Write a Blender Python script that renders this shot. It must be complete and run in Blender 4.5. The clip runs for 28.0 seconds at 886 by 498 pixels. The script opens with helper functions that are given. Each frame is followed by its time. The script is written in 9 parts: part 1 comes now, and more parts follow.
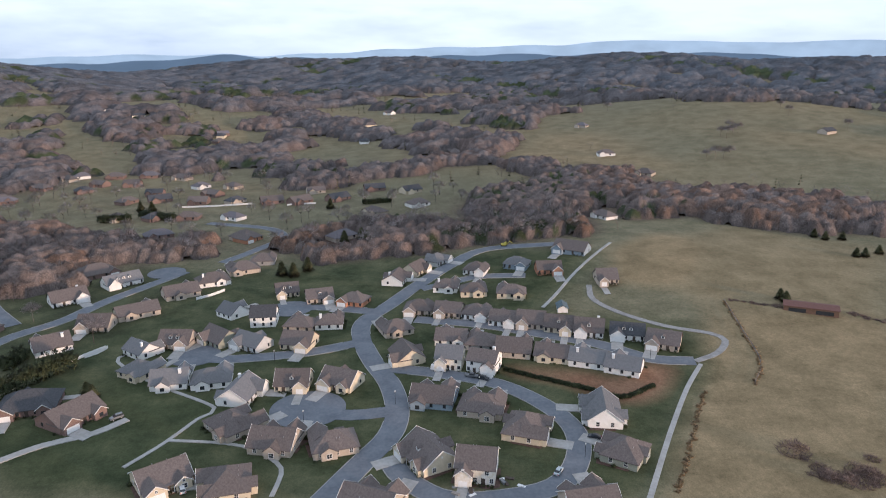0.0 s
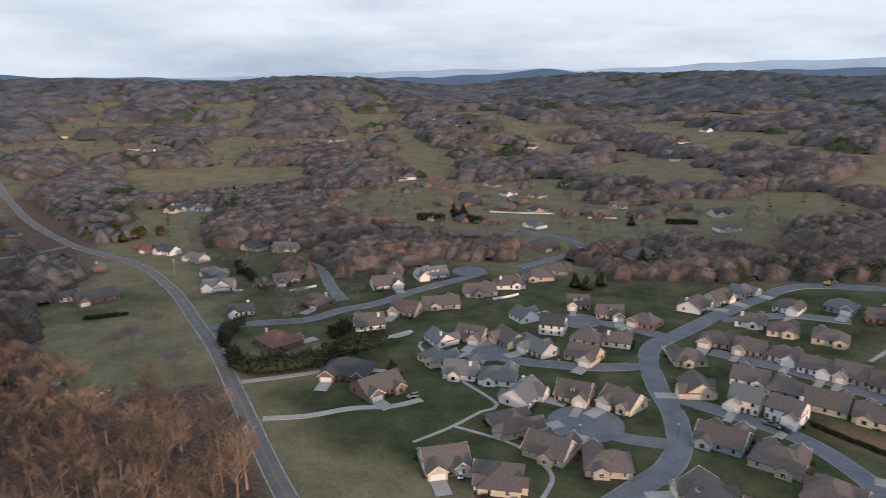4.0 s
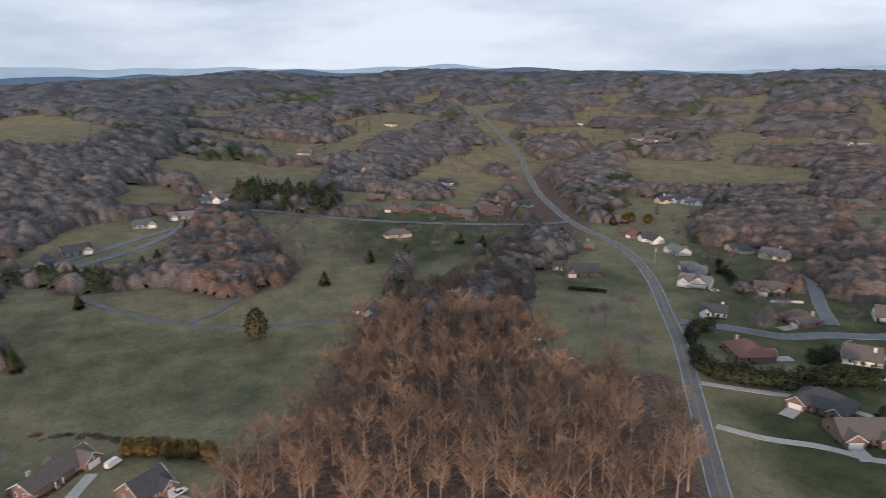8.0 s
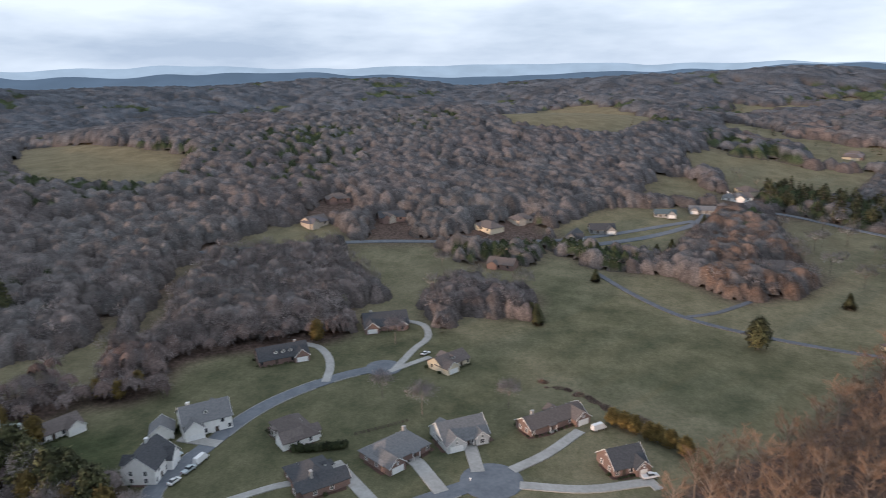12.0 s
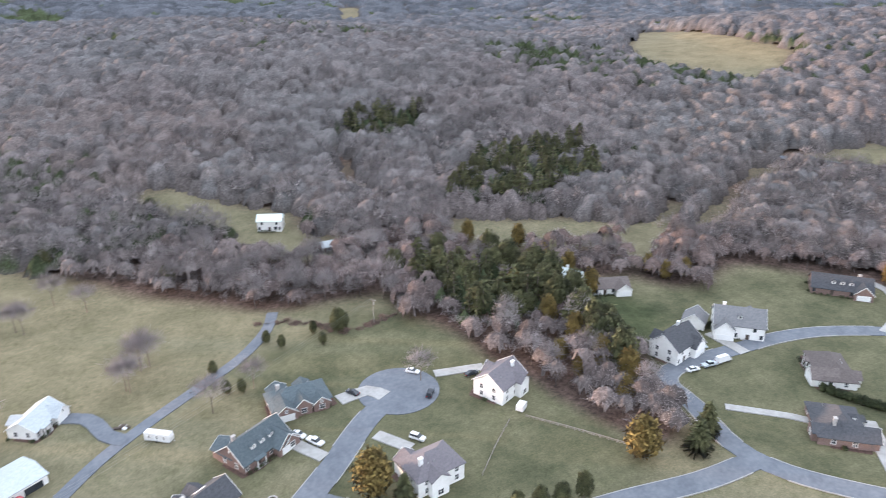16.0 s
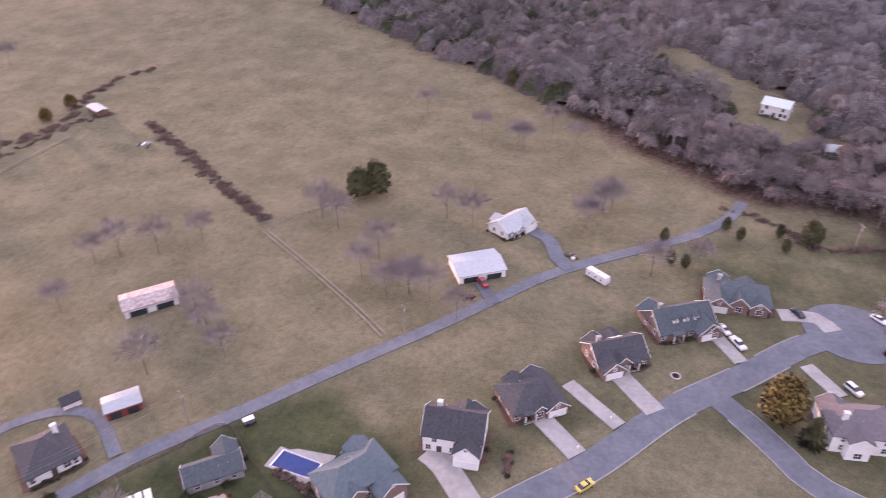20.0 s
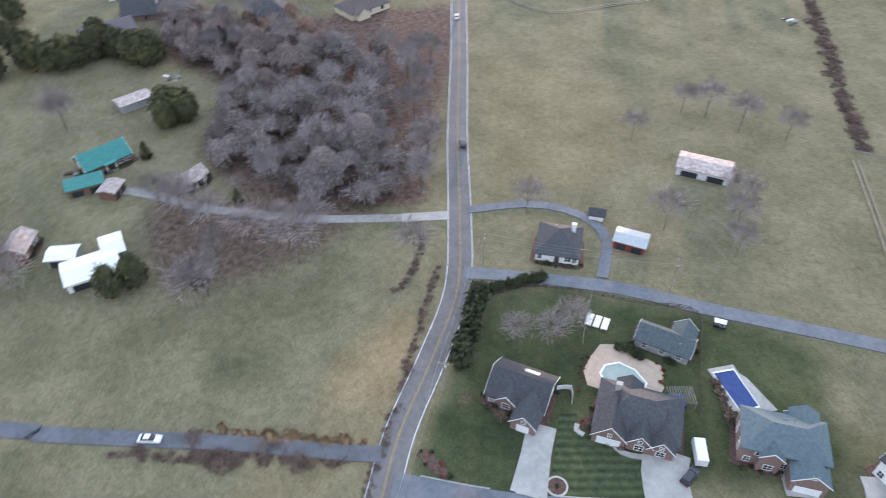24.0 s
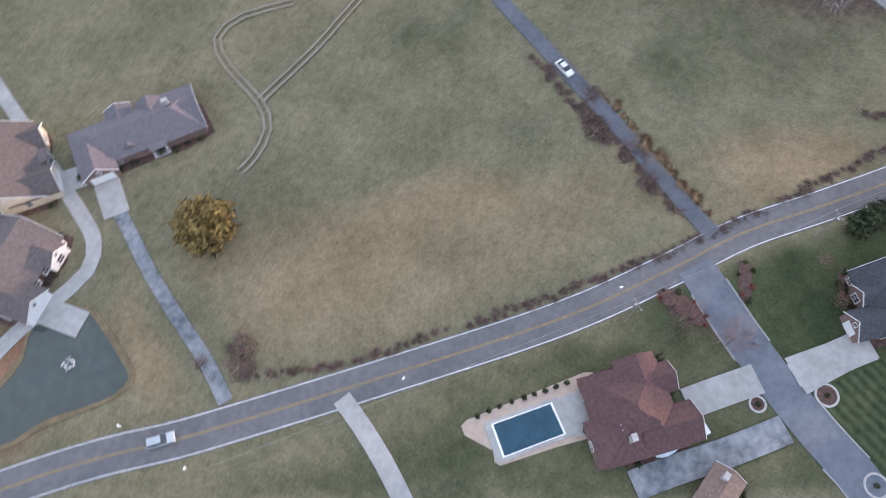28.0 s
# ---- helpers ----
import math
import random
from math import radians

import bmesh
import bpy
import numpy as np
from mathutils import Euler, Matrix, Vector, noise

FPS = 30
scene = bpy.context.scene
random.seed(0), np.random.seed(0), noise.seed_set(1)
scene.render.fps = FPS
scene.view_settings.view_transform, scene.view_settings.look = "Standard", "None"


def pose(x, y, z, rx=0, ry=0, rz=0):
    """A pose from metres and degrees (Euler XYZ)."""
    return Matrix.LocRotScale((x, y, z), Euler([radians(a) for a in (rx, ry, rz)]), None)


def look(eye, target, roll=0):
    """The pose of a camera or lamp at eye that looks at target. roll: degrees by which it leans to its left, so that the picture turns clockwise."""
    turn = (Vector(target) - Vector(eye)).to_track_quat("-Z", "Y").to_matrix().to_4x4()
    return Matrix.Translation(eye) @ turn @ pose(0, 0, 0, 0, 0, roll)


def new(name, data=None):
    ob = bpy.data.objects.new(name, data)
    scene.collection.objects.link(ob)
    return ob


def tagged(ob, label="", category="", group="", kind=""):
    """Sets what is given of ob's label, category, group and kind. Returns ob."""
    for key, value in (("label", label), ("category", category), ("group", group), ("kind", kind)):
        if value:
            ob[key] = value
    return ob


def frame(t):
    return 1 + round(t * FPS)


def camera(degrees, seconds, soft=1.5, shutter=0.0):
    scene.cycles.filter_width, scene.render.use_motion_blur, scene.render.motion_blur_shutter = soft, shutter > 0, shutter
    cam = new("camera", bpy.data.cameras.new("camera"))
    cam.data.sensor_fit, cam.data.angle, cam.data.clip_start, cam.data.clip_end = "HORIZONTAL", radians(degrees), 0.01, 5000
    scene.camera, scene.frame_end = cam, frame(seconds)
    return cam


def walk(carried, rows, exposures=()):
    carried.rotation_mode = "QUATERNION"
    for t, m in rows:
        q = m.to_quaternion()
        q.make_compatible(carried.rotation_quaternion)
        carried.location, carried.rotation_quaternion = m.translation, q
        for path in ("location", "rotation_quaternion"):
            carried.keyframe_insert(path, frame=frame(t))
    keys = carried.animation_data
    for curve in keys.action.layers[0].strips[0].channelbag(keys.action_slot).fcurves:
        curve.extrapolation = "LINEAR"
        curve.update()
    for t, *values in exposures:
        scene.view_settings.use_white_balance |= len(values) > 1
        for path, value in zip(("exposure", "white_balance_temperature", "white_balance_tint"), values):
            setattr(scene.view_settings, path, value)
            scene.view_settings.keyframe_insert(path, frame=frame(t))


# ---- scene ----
cam = camera(64.8, 28.0, soft=0.75, shutter=0.5)
walk(cam, [
    (0.0, pose(0, 0, 125, 74.55, 0.54, -0.15)),
    (0.5, pose(0, 0, 125, 75.90, 0.57, -0.21)),
    (1.0, pose(0, 0, 125, 75.98, 0.62, 4.15)),
    (1.5, pose(0, 0, 125, 75.96, 0.61, 7.79)),
    (2.0, pose(0, 0, 125, 75.94, 0.52, 10.25)),
    (2.5, pose(0, 0, 125, 75.94, 0.51, 12.75)),
    (4.5, pose(0, 0, 125, 75.87, 0.59, 29.41)),
    (5.0, pose(0, 0, 125, 75.87, 0.63, 34.32)),
    (5.5, pose(0, 0, 125, 75.84, 0.60, 39.27)),
    (6.0, pose(0, 0, 125, 75.82, 0.56, 44.18)),
    (6.5, pose(0, 0, 125, 75.79, 0.56, 49.10)),
    (7.0, pose(0, 0, 125, 75.76, 0.55, 54.02)),
    (7.5, pose(0, 0, 125, 75.74, 0.47, 58.94)),
    (8.0, pose(0, 0, 125, 75.71, 0.49, 63.84)),
    (8.5, pose(0, 0, 125, 75.68, 0.49, 68.76)),
    (9.0, pose(0, 0, 125, 75.65, 0.53, 73.73)),
    (9.5, pose(0, 0, 125, 75.65, 0.49, 78.77)),
    (10.0, pose(0, 0, 125, 75.60, 0.47, 84.08)),
    (10.5, pose(0, 0, 125, 75.56, 0.50, 89.44)),
    (11.0, pose(0, 0, 125, 75.55, 0.51, 94.84)),
    (11.5, pose(0, 0, 125, 75.50, 0.61, 100.18)),
    (13.5, pose(0, 0, 125, 75.48, 0.76, 121.62)),
    (14.0, pose(0, 0, 125, 74.03, 0.70, 127.76)),
    (14.5, pose(0, 0, 125, 72.30, 0.57, 134.05)),
    (15.0, pose(0, 0, 125, 70.71, 0.56, 140.35)),
    (15.5, pose(0, 0, 125, 69.26, 0.56, 146.73)),
    (16.0, pose(0, 0, 125, 67.81, 0.54, 151.54)),
    (16.5, pose(0, 0, 125, 66.50, 0.49, 156.36)),
    (17.0, pose(0, 0, 125, 65.19, 0.48, 161.40)),
    (17.5, pose(0, 0, 125, 63.91, 0.44, 166.43)),
    (18.0, pose(0, 0, 125, 62.61, 0.38, 171.52)),
    (18.5, pose(0, 0, 125, 61.29, 0.32, 176.71)),
    (19.0, pose(0, 0, 125, 59.97, 0.32, 181.84)),
    (19.5, pose(0, 0, 125, 58.66, 0.28, 187.05)),
    (20.0, pose(0, 0, 125, 57.37, 0.32, 193.05)),
    (20.5, pose(0, 0, 125, 56.05, 0.39, 199.40)),
    (21.0, pose(0, 0, 125, 54.78, 0.39, 205.91)),
    (21.5, pose(0, 0, 125, 53.71, 0.41, 212.34)),
    (23.5, pose(0, 0, 125, 49.21, 0.52, 238.56)),
    (24.0, pose(0, 0, 125, 47.54, 0.15, 245.42)),
    (24.5, pose(0, 0, 125, 45.27, 0.22, 251.94)),
    (25.0, pose(0, 0, 125, 42.84, 0.14, 258.55)),
    (25.5, pose(0, 0, 125, 40.38, 0.22, 265.06)),
    (26.0, pose(0, 0, 125, 37.98, 0.12, 271.76)),
    (26.5, pose(0, 0, 125, 35.15, 0.21, 278.20)),
    (27.0, pose(0, 0, 125, 31.07, 0.25, 284.68)),
    (27.5, pose(0, 0, 125, 26.91, 0.31, 291.18)),
    (28.0, pose(0, 0, 125, 23.10, 0.38, 297.70)),
], [(0.0, -0.28, 5020, 9), (2.5, -0.52, 5200, 10), (5.0, -0.58, 5320, 10), (7.0, -0.62, 5280, 9), (9.0, -0.52, 5200, 8), (11.5, -0.38, 5180, 8), (13.5, -0.2, 5200, 8), (14.2, 0.12, 5180, 8), (15.0, 0.75, 5200, 10), (16.0, 1.0, 5250, 11), (17.0, 0.92, 5150, 9), (19.0, 0.52, 5250, 13),
    (19.6, 0.55, 5700, 30), (20.0, 0.50, 5650, 44), (20.5, 0.46, 5400, 16), (21.0, 0.28, 4900, 5), (24.0, 0.56, 4950, 10), (28.0, 0.34, 4980, 15)])

# ---- sky and sun ----
SUN_YAW, SUN_UP = 236, 5.0
world = bpy.data.worlds.new("evening_sky")
scene.world = world
world.use_nodes = True
wn, wl = world.node_tree.nodes, world.node_tree.links
sky = wn.new("ShaderNodeTexSky")
sky.sky_type, sky.sun_disc, sky.sun_elevation, sky.sun_rotation = "NISHITA", False, radians(SUN_UP), radians(-SUN_YAW)
dim = wn.new("ShaderNodeMix")
dim.data_type, dim.blend_type = "RGBA", "MULTIPLY"
dim.inputs[0].default_value, dim.inputs[7].default_value = 1.0, (0.10, 0.10, 0.10, 1)
where = wn.new("ShaderNodeTexCoord")
stretch = wn.new("ShaderNodeMapping")
stretch.inputs["Scale"].default_value = (1.0, 1.0, 4.5)
cloud = wn.new("ShaderNodeTexNoise")
cloud.inputs["Scale"].default_value, cloud.inputs["Detail"].default_value, cloud.inputs["Roughness"].default_value = 1.7, 7, 0.55
tone = wn.new("ShaderNodeValToRGB")
tone.color_ramp.elements[0].position, tone.color_ramp.elements[0].color = 0.35, (0.755, 0.77, 0.79, 1)
tone.color_ramp.elements[1].position, tone.color_ramp.elements[1].color = 0.56, (1.38, 1.29, 1.17, 1)
mixer = wn.new("ShaderNodeMix")
mixer.data_type = "RGBA"
mixer.inputs[0].default_value = 0.93
wl.new(where.outputs["Generated"], stretch.inputs["Vector"])
wl.new(stretch.outputs["Vector"], cloud.inputs["Vector"])
wl.new(cloud.outputs["Fac"], tone.inputs["Fac"])
wl.new(sky.outputs["Color"], dim.inputs[6])
wl.new(dim.outputs[2], mixer.inputs[6])
wl.new(tone.outputs["Color"], mixer.inputs[7])
wl.new(mixer.outputs[2], wn["Background"].inputs["Color"])
wn["Background"].inputs["Strength"].default_value = 1.04

sun = new("sun", bpy.data.lights.new("sun", "SUN"))
sun.data.energy, sun.data.angle, sun.data.color = 5.2, radians(3), (1.0, 0.60, 0.34)
b = radians(SUN_YAW)
sun.matrix_world = look((-math.sin(b) * 900, math.cos(b) * 900, 900 * math.tan(radians(SUN_UP))), (0, 0, 0))

# ---- materials ----
MATS = {}


def material(name, low, high, scale=0.5, rough=0.85, bump=0.15, metal=0.0, vary=0.0, island=0.0, fine=9.0, spec=0.3, crown=False):
    """Two scales of noise between two colours, with a fine relief; crown: foliage that takes the light as one rounded mass, each tree in its own tone."""
    if name in MATS:
        return MATS[name]
    m = bpy.data.materials.new(name)
    m.use_nodes = True
    n, l = m.node_tree.nodes, m.node_tree.links
    p = n["Principled BSDF"]
    p.inputs["Roughness"].default_value, p.inputs["Metallic"].default_value = rough, metal
    p.inputs["Specular IOR Level"].default_value = spec
    g = n.new("ShaderNodeNewGeometry")
    a, c = n.new("ShaderNodeTexNoise"), n.new("ShaderNodeTexNoise")
    a.inputs["Scale"].default_value, a.inputs["Detail"].default_value = scale, 4
    c.inputs["Scale"].default_value, c.inputs["Detail"].default_value = scale * fine, 3
    mx = n.new("ShaderNodeMath")
    mx.operation = "MULTIPLY_ADD"
    mx.inputs[1].default_value = 0.55
    half = n.new("ShaderNodeMath")
    half.operation = "MULTIPLY"
    half.inputs[1].default_value = 0.45
    r = n.new("ShaderNodeValToRGB")
    r.color_ramp.elements[0].position, r.color_ramp.elements[0].color = 0.36, (*low, 1)
    r.color_ramp.elements[1].position, r.color_ramp.elements[1].color = 0.64, (*high, 1)
    l.new(g.outputs["Position"], a.inputs["Vector"])
    l.new(g.outputs["Position"], c.inputs["Vector"])
    l.new(c.outputs["Fac"], half.inputs[0])
    l.new(a.outputs["Fac"], mx.inputs[0])
    l.new(half.outputs[0], mx.inputs[2])
    l.new(mx.outputs[0], r.inputs["Fac"])
    out = r.outputs["Color"]
    if vary or island:
        h = n.new("ShaderNodeHueSaturation")
        s = n.new("ShaderNodeMapRange")
        k = vary or island
        s.inputs[3].default_value, s.inputs[4].default_value = 1 - k, 1 + k
        if vary:
            l.new(n.new("ShaderNodeObjectInfo").outputs["Random"], s.inputs[0])
        else:
            l.new(g.outputs["Random Per Island"], s.inputs[0])
        value = s.outputs[0]
        if crown:
            tree = n.new("ShaderNodeAttribute")
            tree.attribute_name = "tree_tone"
            both = n.new("ShaderNodeMath")
            both.operation = "MULTIPLY"
            l.new(value, both.inputs[0])
            l.new(tree.outputs["Fac"], both.inputs[1])
            value = both.outputs[0]
        l.new(value, h.inputs["Value"])
        l.new(out, h.inputs["Color"])
        out = h.outputs["Color"]
    l.new(out, p.inputs["Base Color"])
    if crown:
        rounded, turn = n.new("ShaderNodeAttribute"), n.new("ShaderNodeVectorTransform")
        rounded.attribute_name = "rounded"
        turn.vector_type, turn.convert_from, turn.convert_to = "NORMAL", "OBJECT", "WORLD"
        l.new(rounded.outputs["Vector"], turn.inputs[0])
        l.new(turn.outputs[0], p.inputs["Normal"])
    elif bump:
        bp = n.new("ShaderNodeBump")
        bp.inputs["Strength"].default_value, bp.inputs["Distance"].default_value = bump, 0.05
        l.new(c.outputs["Fac"], bp.inputs["Height"])
        l.new(bp.outputs["Normal"], p.inputs["Normal"])
    MATS[name] = m
    return m


ROOFS = {"brown": ((0.092, 0.077, 0.072), (0.152, 0.130, 0.122)), "grey": ((0.115, 0.115, 0.12), (0.18, 0.18, 0.185)),
         "dark": ((0.045, 0.047, 0.053), (0.082, 0.083, 0.09)), "red": ((0.125, 0.065, 0.055), (0.18, 0.098, 0.082)),
         "slate": ((0.06, 0.075, 0.085), (0.10, 0.12, 0.13)), "blue": ((0.072, 0.098, 0.112), (0.115, 0.145, 0.160)),
         "tan": ((0.17, 0.12, 0.095), (0.25, 0.185, 0.15)), "metal": ((0.33, 0.36, 0.38), (0.46, 0.49, 0.50)),
         "white": ((0.68, 0.69, 0.70), (0.80, 0.81, 0.82)), "teal": ((0.04, 0.15, 0.14), (0.07, 0.23, 0.21)),
         "rust": ((0.22, 0.15, 0.13), (0.50, 0.46, 0.44)), "plum": ((0.075, 0.045, 0.045), (0.125, 0.075, 0.07)),
         "dusk": ((0.115, 0.105, 0.115), (0.165, 0.152, 0.162)), "orange": ((0.28, 0.13, 0.07), (0.36, 0.18, 0.10)),
         "pale": ((0.45, 0.52, 0.50), (0.6, 0.66, 0.64))}
WALLS = {"cream": ((0.52, 0.46, 0.34), (0.63, 0.56, 0.43)), "tan": ((0.38, 0.33, 0.27), (0.49, 0.43, 0.36)),
         "white": ((0.70, 0.69, 0.66), (0.80, 0.79, 0.77)), "pale": ((0.42, 0.43, 0.43), (0.52, 0.53, 0.53)),
         "grey": ((0.24, 0.24, 0.24), (0.33, 0.33, 0.32)), "blue": ((0.20, 0.25, 0.30), (0.27, 0.32, 0.37)),
         "sage": ((0.25, 0.26, 0.21), (0.33, 0.34, 0.28)), "brick": ((0.150, 0.104, 0.090), (0.245, 0.172, 0.148)),
         "orange": ((0.34, 0.17, 0.10), (0.44, 0.24, 0.15)), "unfinished": ((0.62, 0.55, 0.42), (0.78, 0.76, 0.72)),
         "barnred": ((0.16, 0.035, 0.03), (0.22, 0.05, 0.04)), "metalwall": ((0.5, 0.5, 0.5), (0.66, 0.66, 0.66)),
         "log": ((0.12, 0.075, 0.05), (0.19, 0.12, 0.085))}


def roof_mat(c):
    metal = c in ("metal", "rust", "teal", "white", "pale")
    return material("roof_" + c, *ROOFS[c], scale=0.9 if c == "rust" else 1.6, rough=0.45 if metal else 0.92, bump=0.1 if metal else 0.5, vary=0.12, fine=6)


def wall_mat(c):
    return material("wall_" + c, *WALLS[c], scale=2.5 if c == "brick" else 0.8, rough=0.9, bump=0.3, vary=0.06, fine=8)


ASPHALT = {"asphalt_old": ((0.106, 0.105, 0.109), (0.158, 0.153, 0.154)), "asphalt_grey": ((0.112, 0.122, 0.142), (0.168, 0.178, 0.198)),
           "asphalt_dark": ((0.085, 0.09, 0.105), (0.135, 0.14, 0.158)), "asphalt_worn": ((0.09, 0.10, 0.115), (0.26, 0.27, 0.28)),
           "concrete": ((0.28, 0.272, 0.255), (0.385, 0.375, 0.36)), "gravel": ((0.20, 0.19, 0.18), (0.32, 0.31, 0.30)),
           "dirt": ((0.178, 0.162, 0.122), (0.245, 0.22, 0.170))}


def paving(c):
    return material(c, *ASPHALT[c], scale=0.16, rough=0.9, bump=0.1, fine=5)


WHITE = material("white_paint", (0.66, 0.66, 0.65), (0.78, 0.78, 0.77), scale=2, rough=0.55, bump=0.05)
TRIM = material("white_trim", (0.68, 0.67, 0.65), (0.78, 0.77, 0.75), scale=2, rough=0.6, bump=0.05)
YELLOW = material("yellow_line", (0.24, 0.18, 0.08), (0.40, 0.28, 0.09), scale=0.7)
ROADWHITE = material("worn_white_line", (0.45, 0.45, 0.44), (0.72, 0.72, 0.71), scale=0.6)
DARKWOOD = material("dark_timber", (0.055, 0.042, 0.035), (0.10, 0.08, 0.065), scale=1.5)
GREYWOOD = material("weathered_timber", (0.20, 0.18, 0.16), (0.32, 0.29, 0.26), scale=1.5)
STONE = material("chimney_stone", (0.30, 0.28, 0.26), (0.46, 0.44, 0.42), scale=3)
MULCH = material("mulch", (0.05, 0.032, 0.027), (0.125, 0.078, 0.062), scale=1.5, bump=0.6)
GLASS = material("window_glass", (0.02, 0.025, 0.03), (0.045, 0.05, 0.06), scale=0.3, rough=0.08, bump=0, spec=0.6)
# bark for trunks inside the woods, darkened in colour for the shade there
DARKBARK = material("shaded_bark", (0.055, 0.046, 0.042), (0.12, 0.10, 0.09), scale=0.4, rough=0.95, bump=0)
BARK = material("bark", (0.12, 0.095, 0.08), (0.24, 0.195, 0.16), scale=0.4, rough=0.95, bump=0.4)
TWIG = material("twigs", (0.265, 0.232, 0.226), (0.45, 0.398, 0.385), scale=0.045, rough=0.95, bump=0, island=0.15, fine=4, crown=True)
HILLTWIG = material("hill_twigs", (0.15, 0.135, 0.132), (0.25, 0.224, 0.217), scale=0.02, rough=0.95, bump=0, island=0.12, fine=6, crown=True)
# oak bark and russet twigs: own tone, with low sun's warmth added in colour
OAKBARK = material("sunlit_oak_bark", (0.20, 0.155, 0.12), (0.40, 0.31, 0.24), scale=0.4, rough=0.95, bump=0.3)
OAKTWIG = material("sunlit_russet_twigs", (0.158, 0.098, 0.062), (0.315, 0.205, 0.132), scale=0.05, rough=0.95, bump=0, vary=0.34, fine=4)
OAKMASS = material("russet_crowns", (0.155, 0.108, 0.078), (0.30, 0.21, 0.15), scale=0.05, rough=0.95, bump=0, island=0.25, fine=4, crown=True)
PUFF = material("mauve_twigs", (0.29, 0.24, 0.235), (0.46, 0.385, 0.37), scale=0.08, rough=0.95, bump=0, island=0.2, fine=4, crown=True)
NEEDLE = material("needles", (0.058, 0.064, 0.028), (0.15, 0.146, 0.062), scale=0.12, rough=0.85, bump=0, island=0.3, fine=5, crown=True)
GOLDNEEDLE = material("golden_needles", (0.10, 0.075, 0.018), (0.26, 0.185, 0.055), scale=0.35, rough=0.85, bump=0, island=0.3, fine=5, crown=True)
HEDGE = material("hedge_leaves", (0.027, 0.037, 0.016), (0.084, 0.096, 0.040), scale=0.3, rough=0.85, bump=0, island=0.3, crown=True)
BRUSHTWIG = material("brown_brush", (0.10, 0.072, 0.06), (0.21, 0.15, 0.122), scale=0.3, bump=0, island=0.3)
STRAW = material("dead_grass", (0.40, 0.26, 0.13), (0.60, 0.41, 0.22), scale=0.3, bump=0, island=0.25, crown=True)
RUBBER = material("tyre_rubber", (0.012, 0.012, 0.012), (0.022, 0.022, 0.022))
STEEL = material("galvanised_steel", (0.35, 0.35, 0.35), (0.5, 0.5, 0.5), rough=0.4, metal=0.8)

# ---- the land ----
def sstep(v, a, b):
    u = np.clip((v - a) / (b - a), 0, 1)
    return u * u * (3 - 2 * u)


# yaw (degrees, left of north), distance, height, spread outwards, spread sideways
HILLS = [(-16, 430, 9, 60, 80), (-20, 1150, 50, 280, 420), (97, 960, 64, 220, 190), (117, 830, 42, 190, 190),
         (131.5, 1050, 30, 170, 150), (156, 680, 42, 200, 260), (177, 760, 30, 220, 220), (70, 1300, 40, 260, 300), (20, 1500, 45, 250, 500),
         (45, 1600, 40, 250, 400), (205, 800, 20, 200, 400)]


def height(x, y):
    """Height of the land, in metres."""
    x, y = np.asarray(x, float), np.asarray(y, float)
    r, a = np.hypot(x, y), np.arctan2(-x, y)
    z = np.zeros_like(r)
    for yaw, far, tall, s1, s2 in HILLS:
        b = math.radians(yaw)
        u = -x * math.sin(b) + y * math.cos(b) - far
        v = x * math.cos(b) + y * math.sin(b)
        z = z + tall * np.exp(-0.5 * ((u / s1) ** 2 + (v / s2) ** 2)) * (1 if far < 500 else sstep(r, 260, 560))
    roll = np.sin(x / 170 + 1.3) * np.sin(y / 205 - 0.4) + 0.6 * np.sin((x + y) / 118 + 2) * np.sin((x - y) / 141)
    z = z + 9 * roll * sstep(r, 520, 1100)
    crest = 2250 + 160 * np.sin(3 * a + 1) + 110 * np.sin(7 * a)
    tall = 96 + 10 * np.sin(5 * a + 2) + 8 * np.sin(13 * a) + 6 * np.sin(23 * a + 1) - 30 * np.exp(-((a - 2.5) / 0.5) ** 2)
    return z + tall * np.exp(-0.5 * ((r - crest) / 330) ** 2)


CLEAR, WOOD, LAWN, DRY, DIRT = [], [], [], [], []
ROADPTS, SPOTS = [], []


def clear(pts):
    CLEAR.append(pts)


def wood(density, kind, pts):
    WOOD.append((density, kind, pts))


def lawn(k, pts):
    LAWN.append((k, pts))


def dry(k, pts):
    DRY.append((k, pts))


def dirt(pts):
    DIRT.append((1.0, pts))


clear([(53, 739), (110, 924), (152, 1070), (236, 1065), (438, 1004), (614, 940), (399, 595), (234, 625), (178, 690)])
clear([(106.0, 427.0), (150.2, 492.7), (208.8, 485.3), (302.6, 441.7), (130.2, 171.0), (66.3, 172.0), (102.9, 269.4)])
clear([(-412, 640), (-363, 739), (-191, 703), (-115, 627), (25, 641), (19, 500), (-61, 512), (-119.3, 469.0), (-335, 513)])
clear([(-204, 895), (-138, 941), (-42, 842), (-49, 732), (-144, 795)])
clear([(-731, 604), (-690, 699), (-555, 727), (-500, 622), (-574, 526)])
clear([(-368.5, 253.5), (-407.3, 330.7), (-299.9, 297.6), (-233.6, 227.6), (-284.0, 195.2)])
clear([(-423.8, 188.4), (-409.1, 257.0), (-328.7, 166.1), (-334.0, 129.5)])
clear([(-601, 104), (-503, 326), (-425.9, 276.4), (-400.7, 161.7), (-399.6, 109.2), (-484.6, 101.2)])
clear([(-756, 105), (-804, 248), (-718, 202), (-700, 118)])
clear([(-463.8, -61.0), (-432.4, -19.9), (-364.0, 30.0), (-326.1, 105.8), (-242.7, 63.6), (-224.5, 26.7), (-259.8, -42.6)])
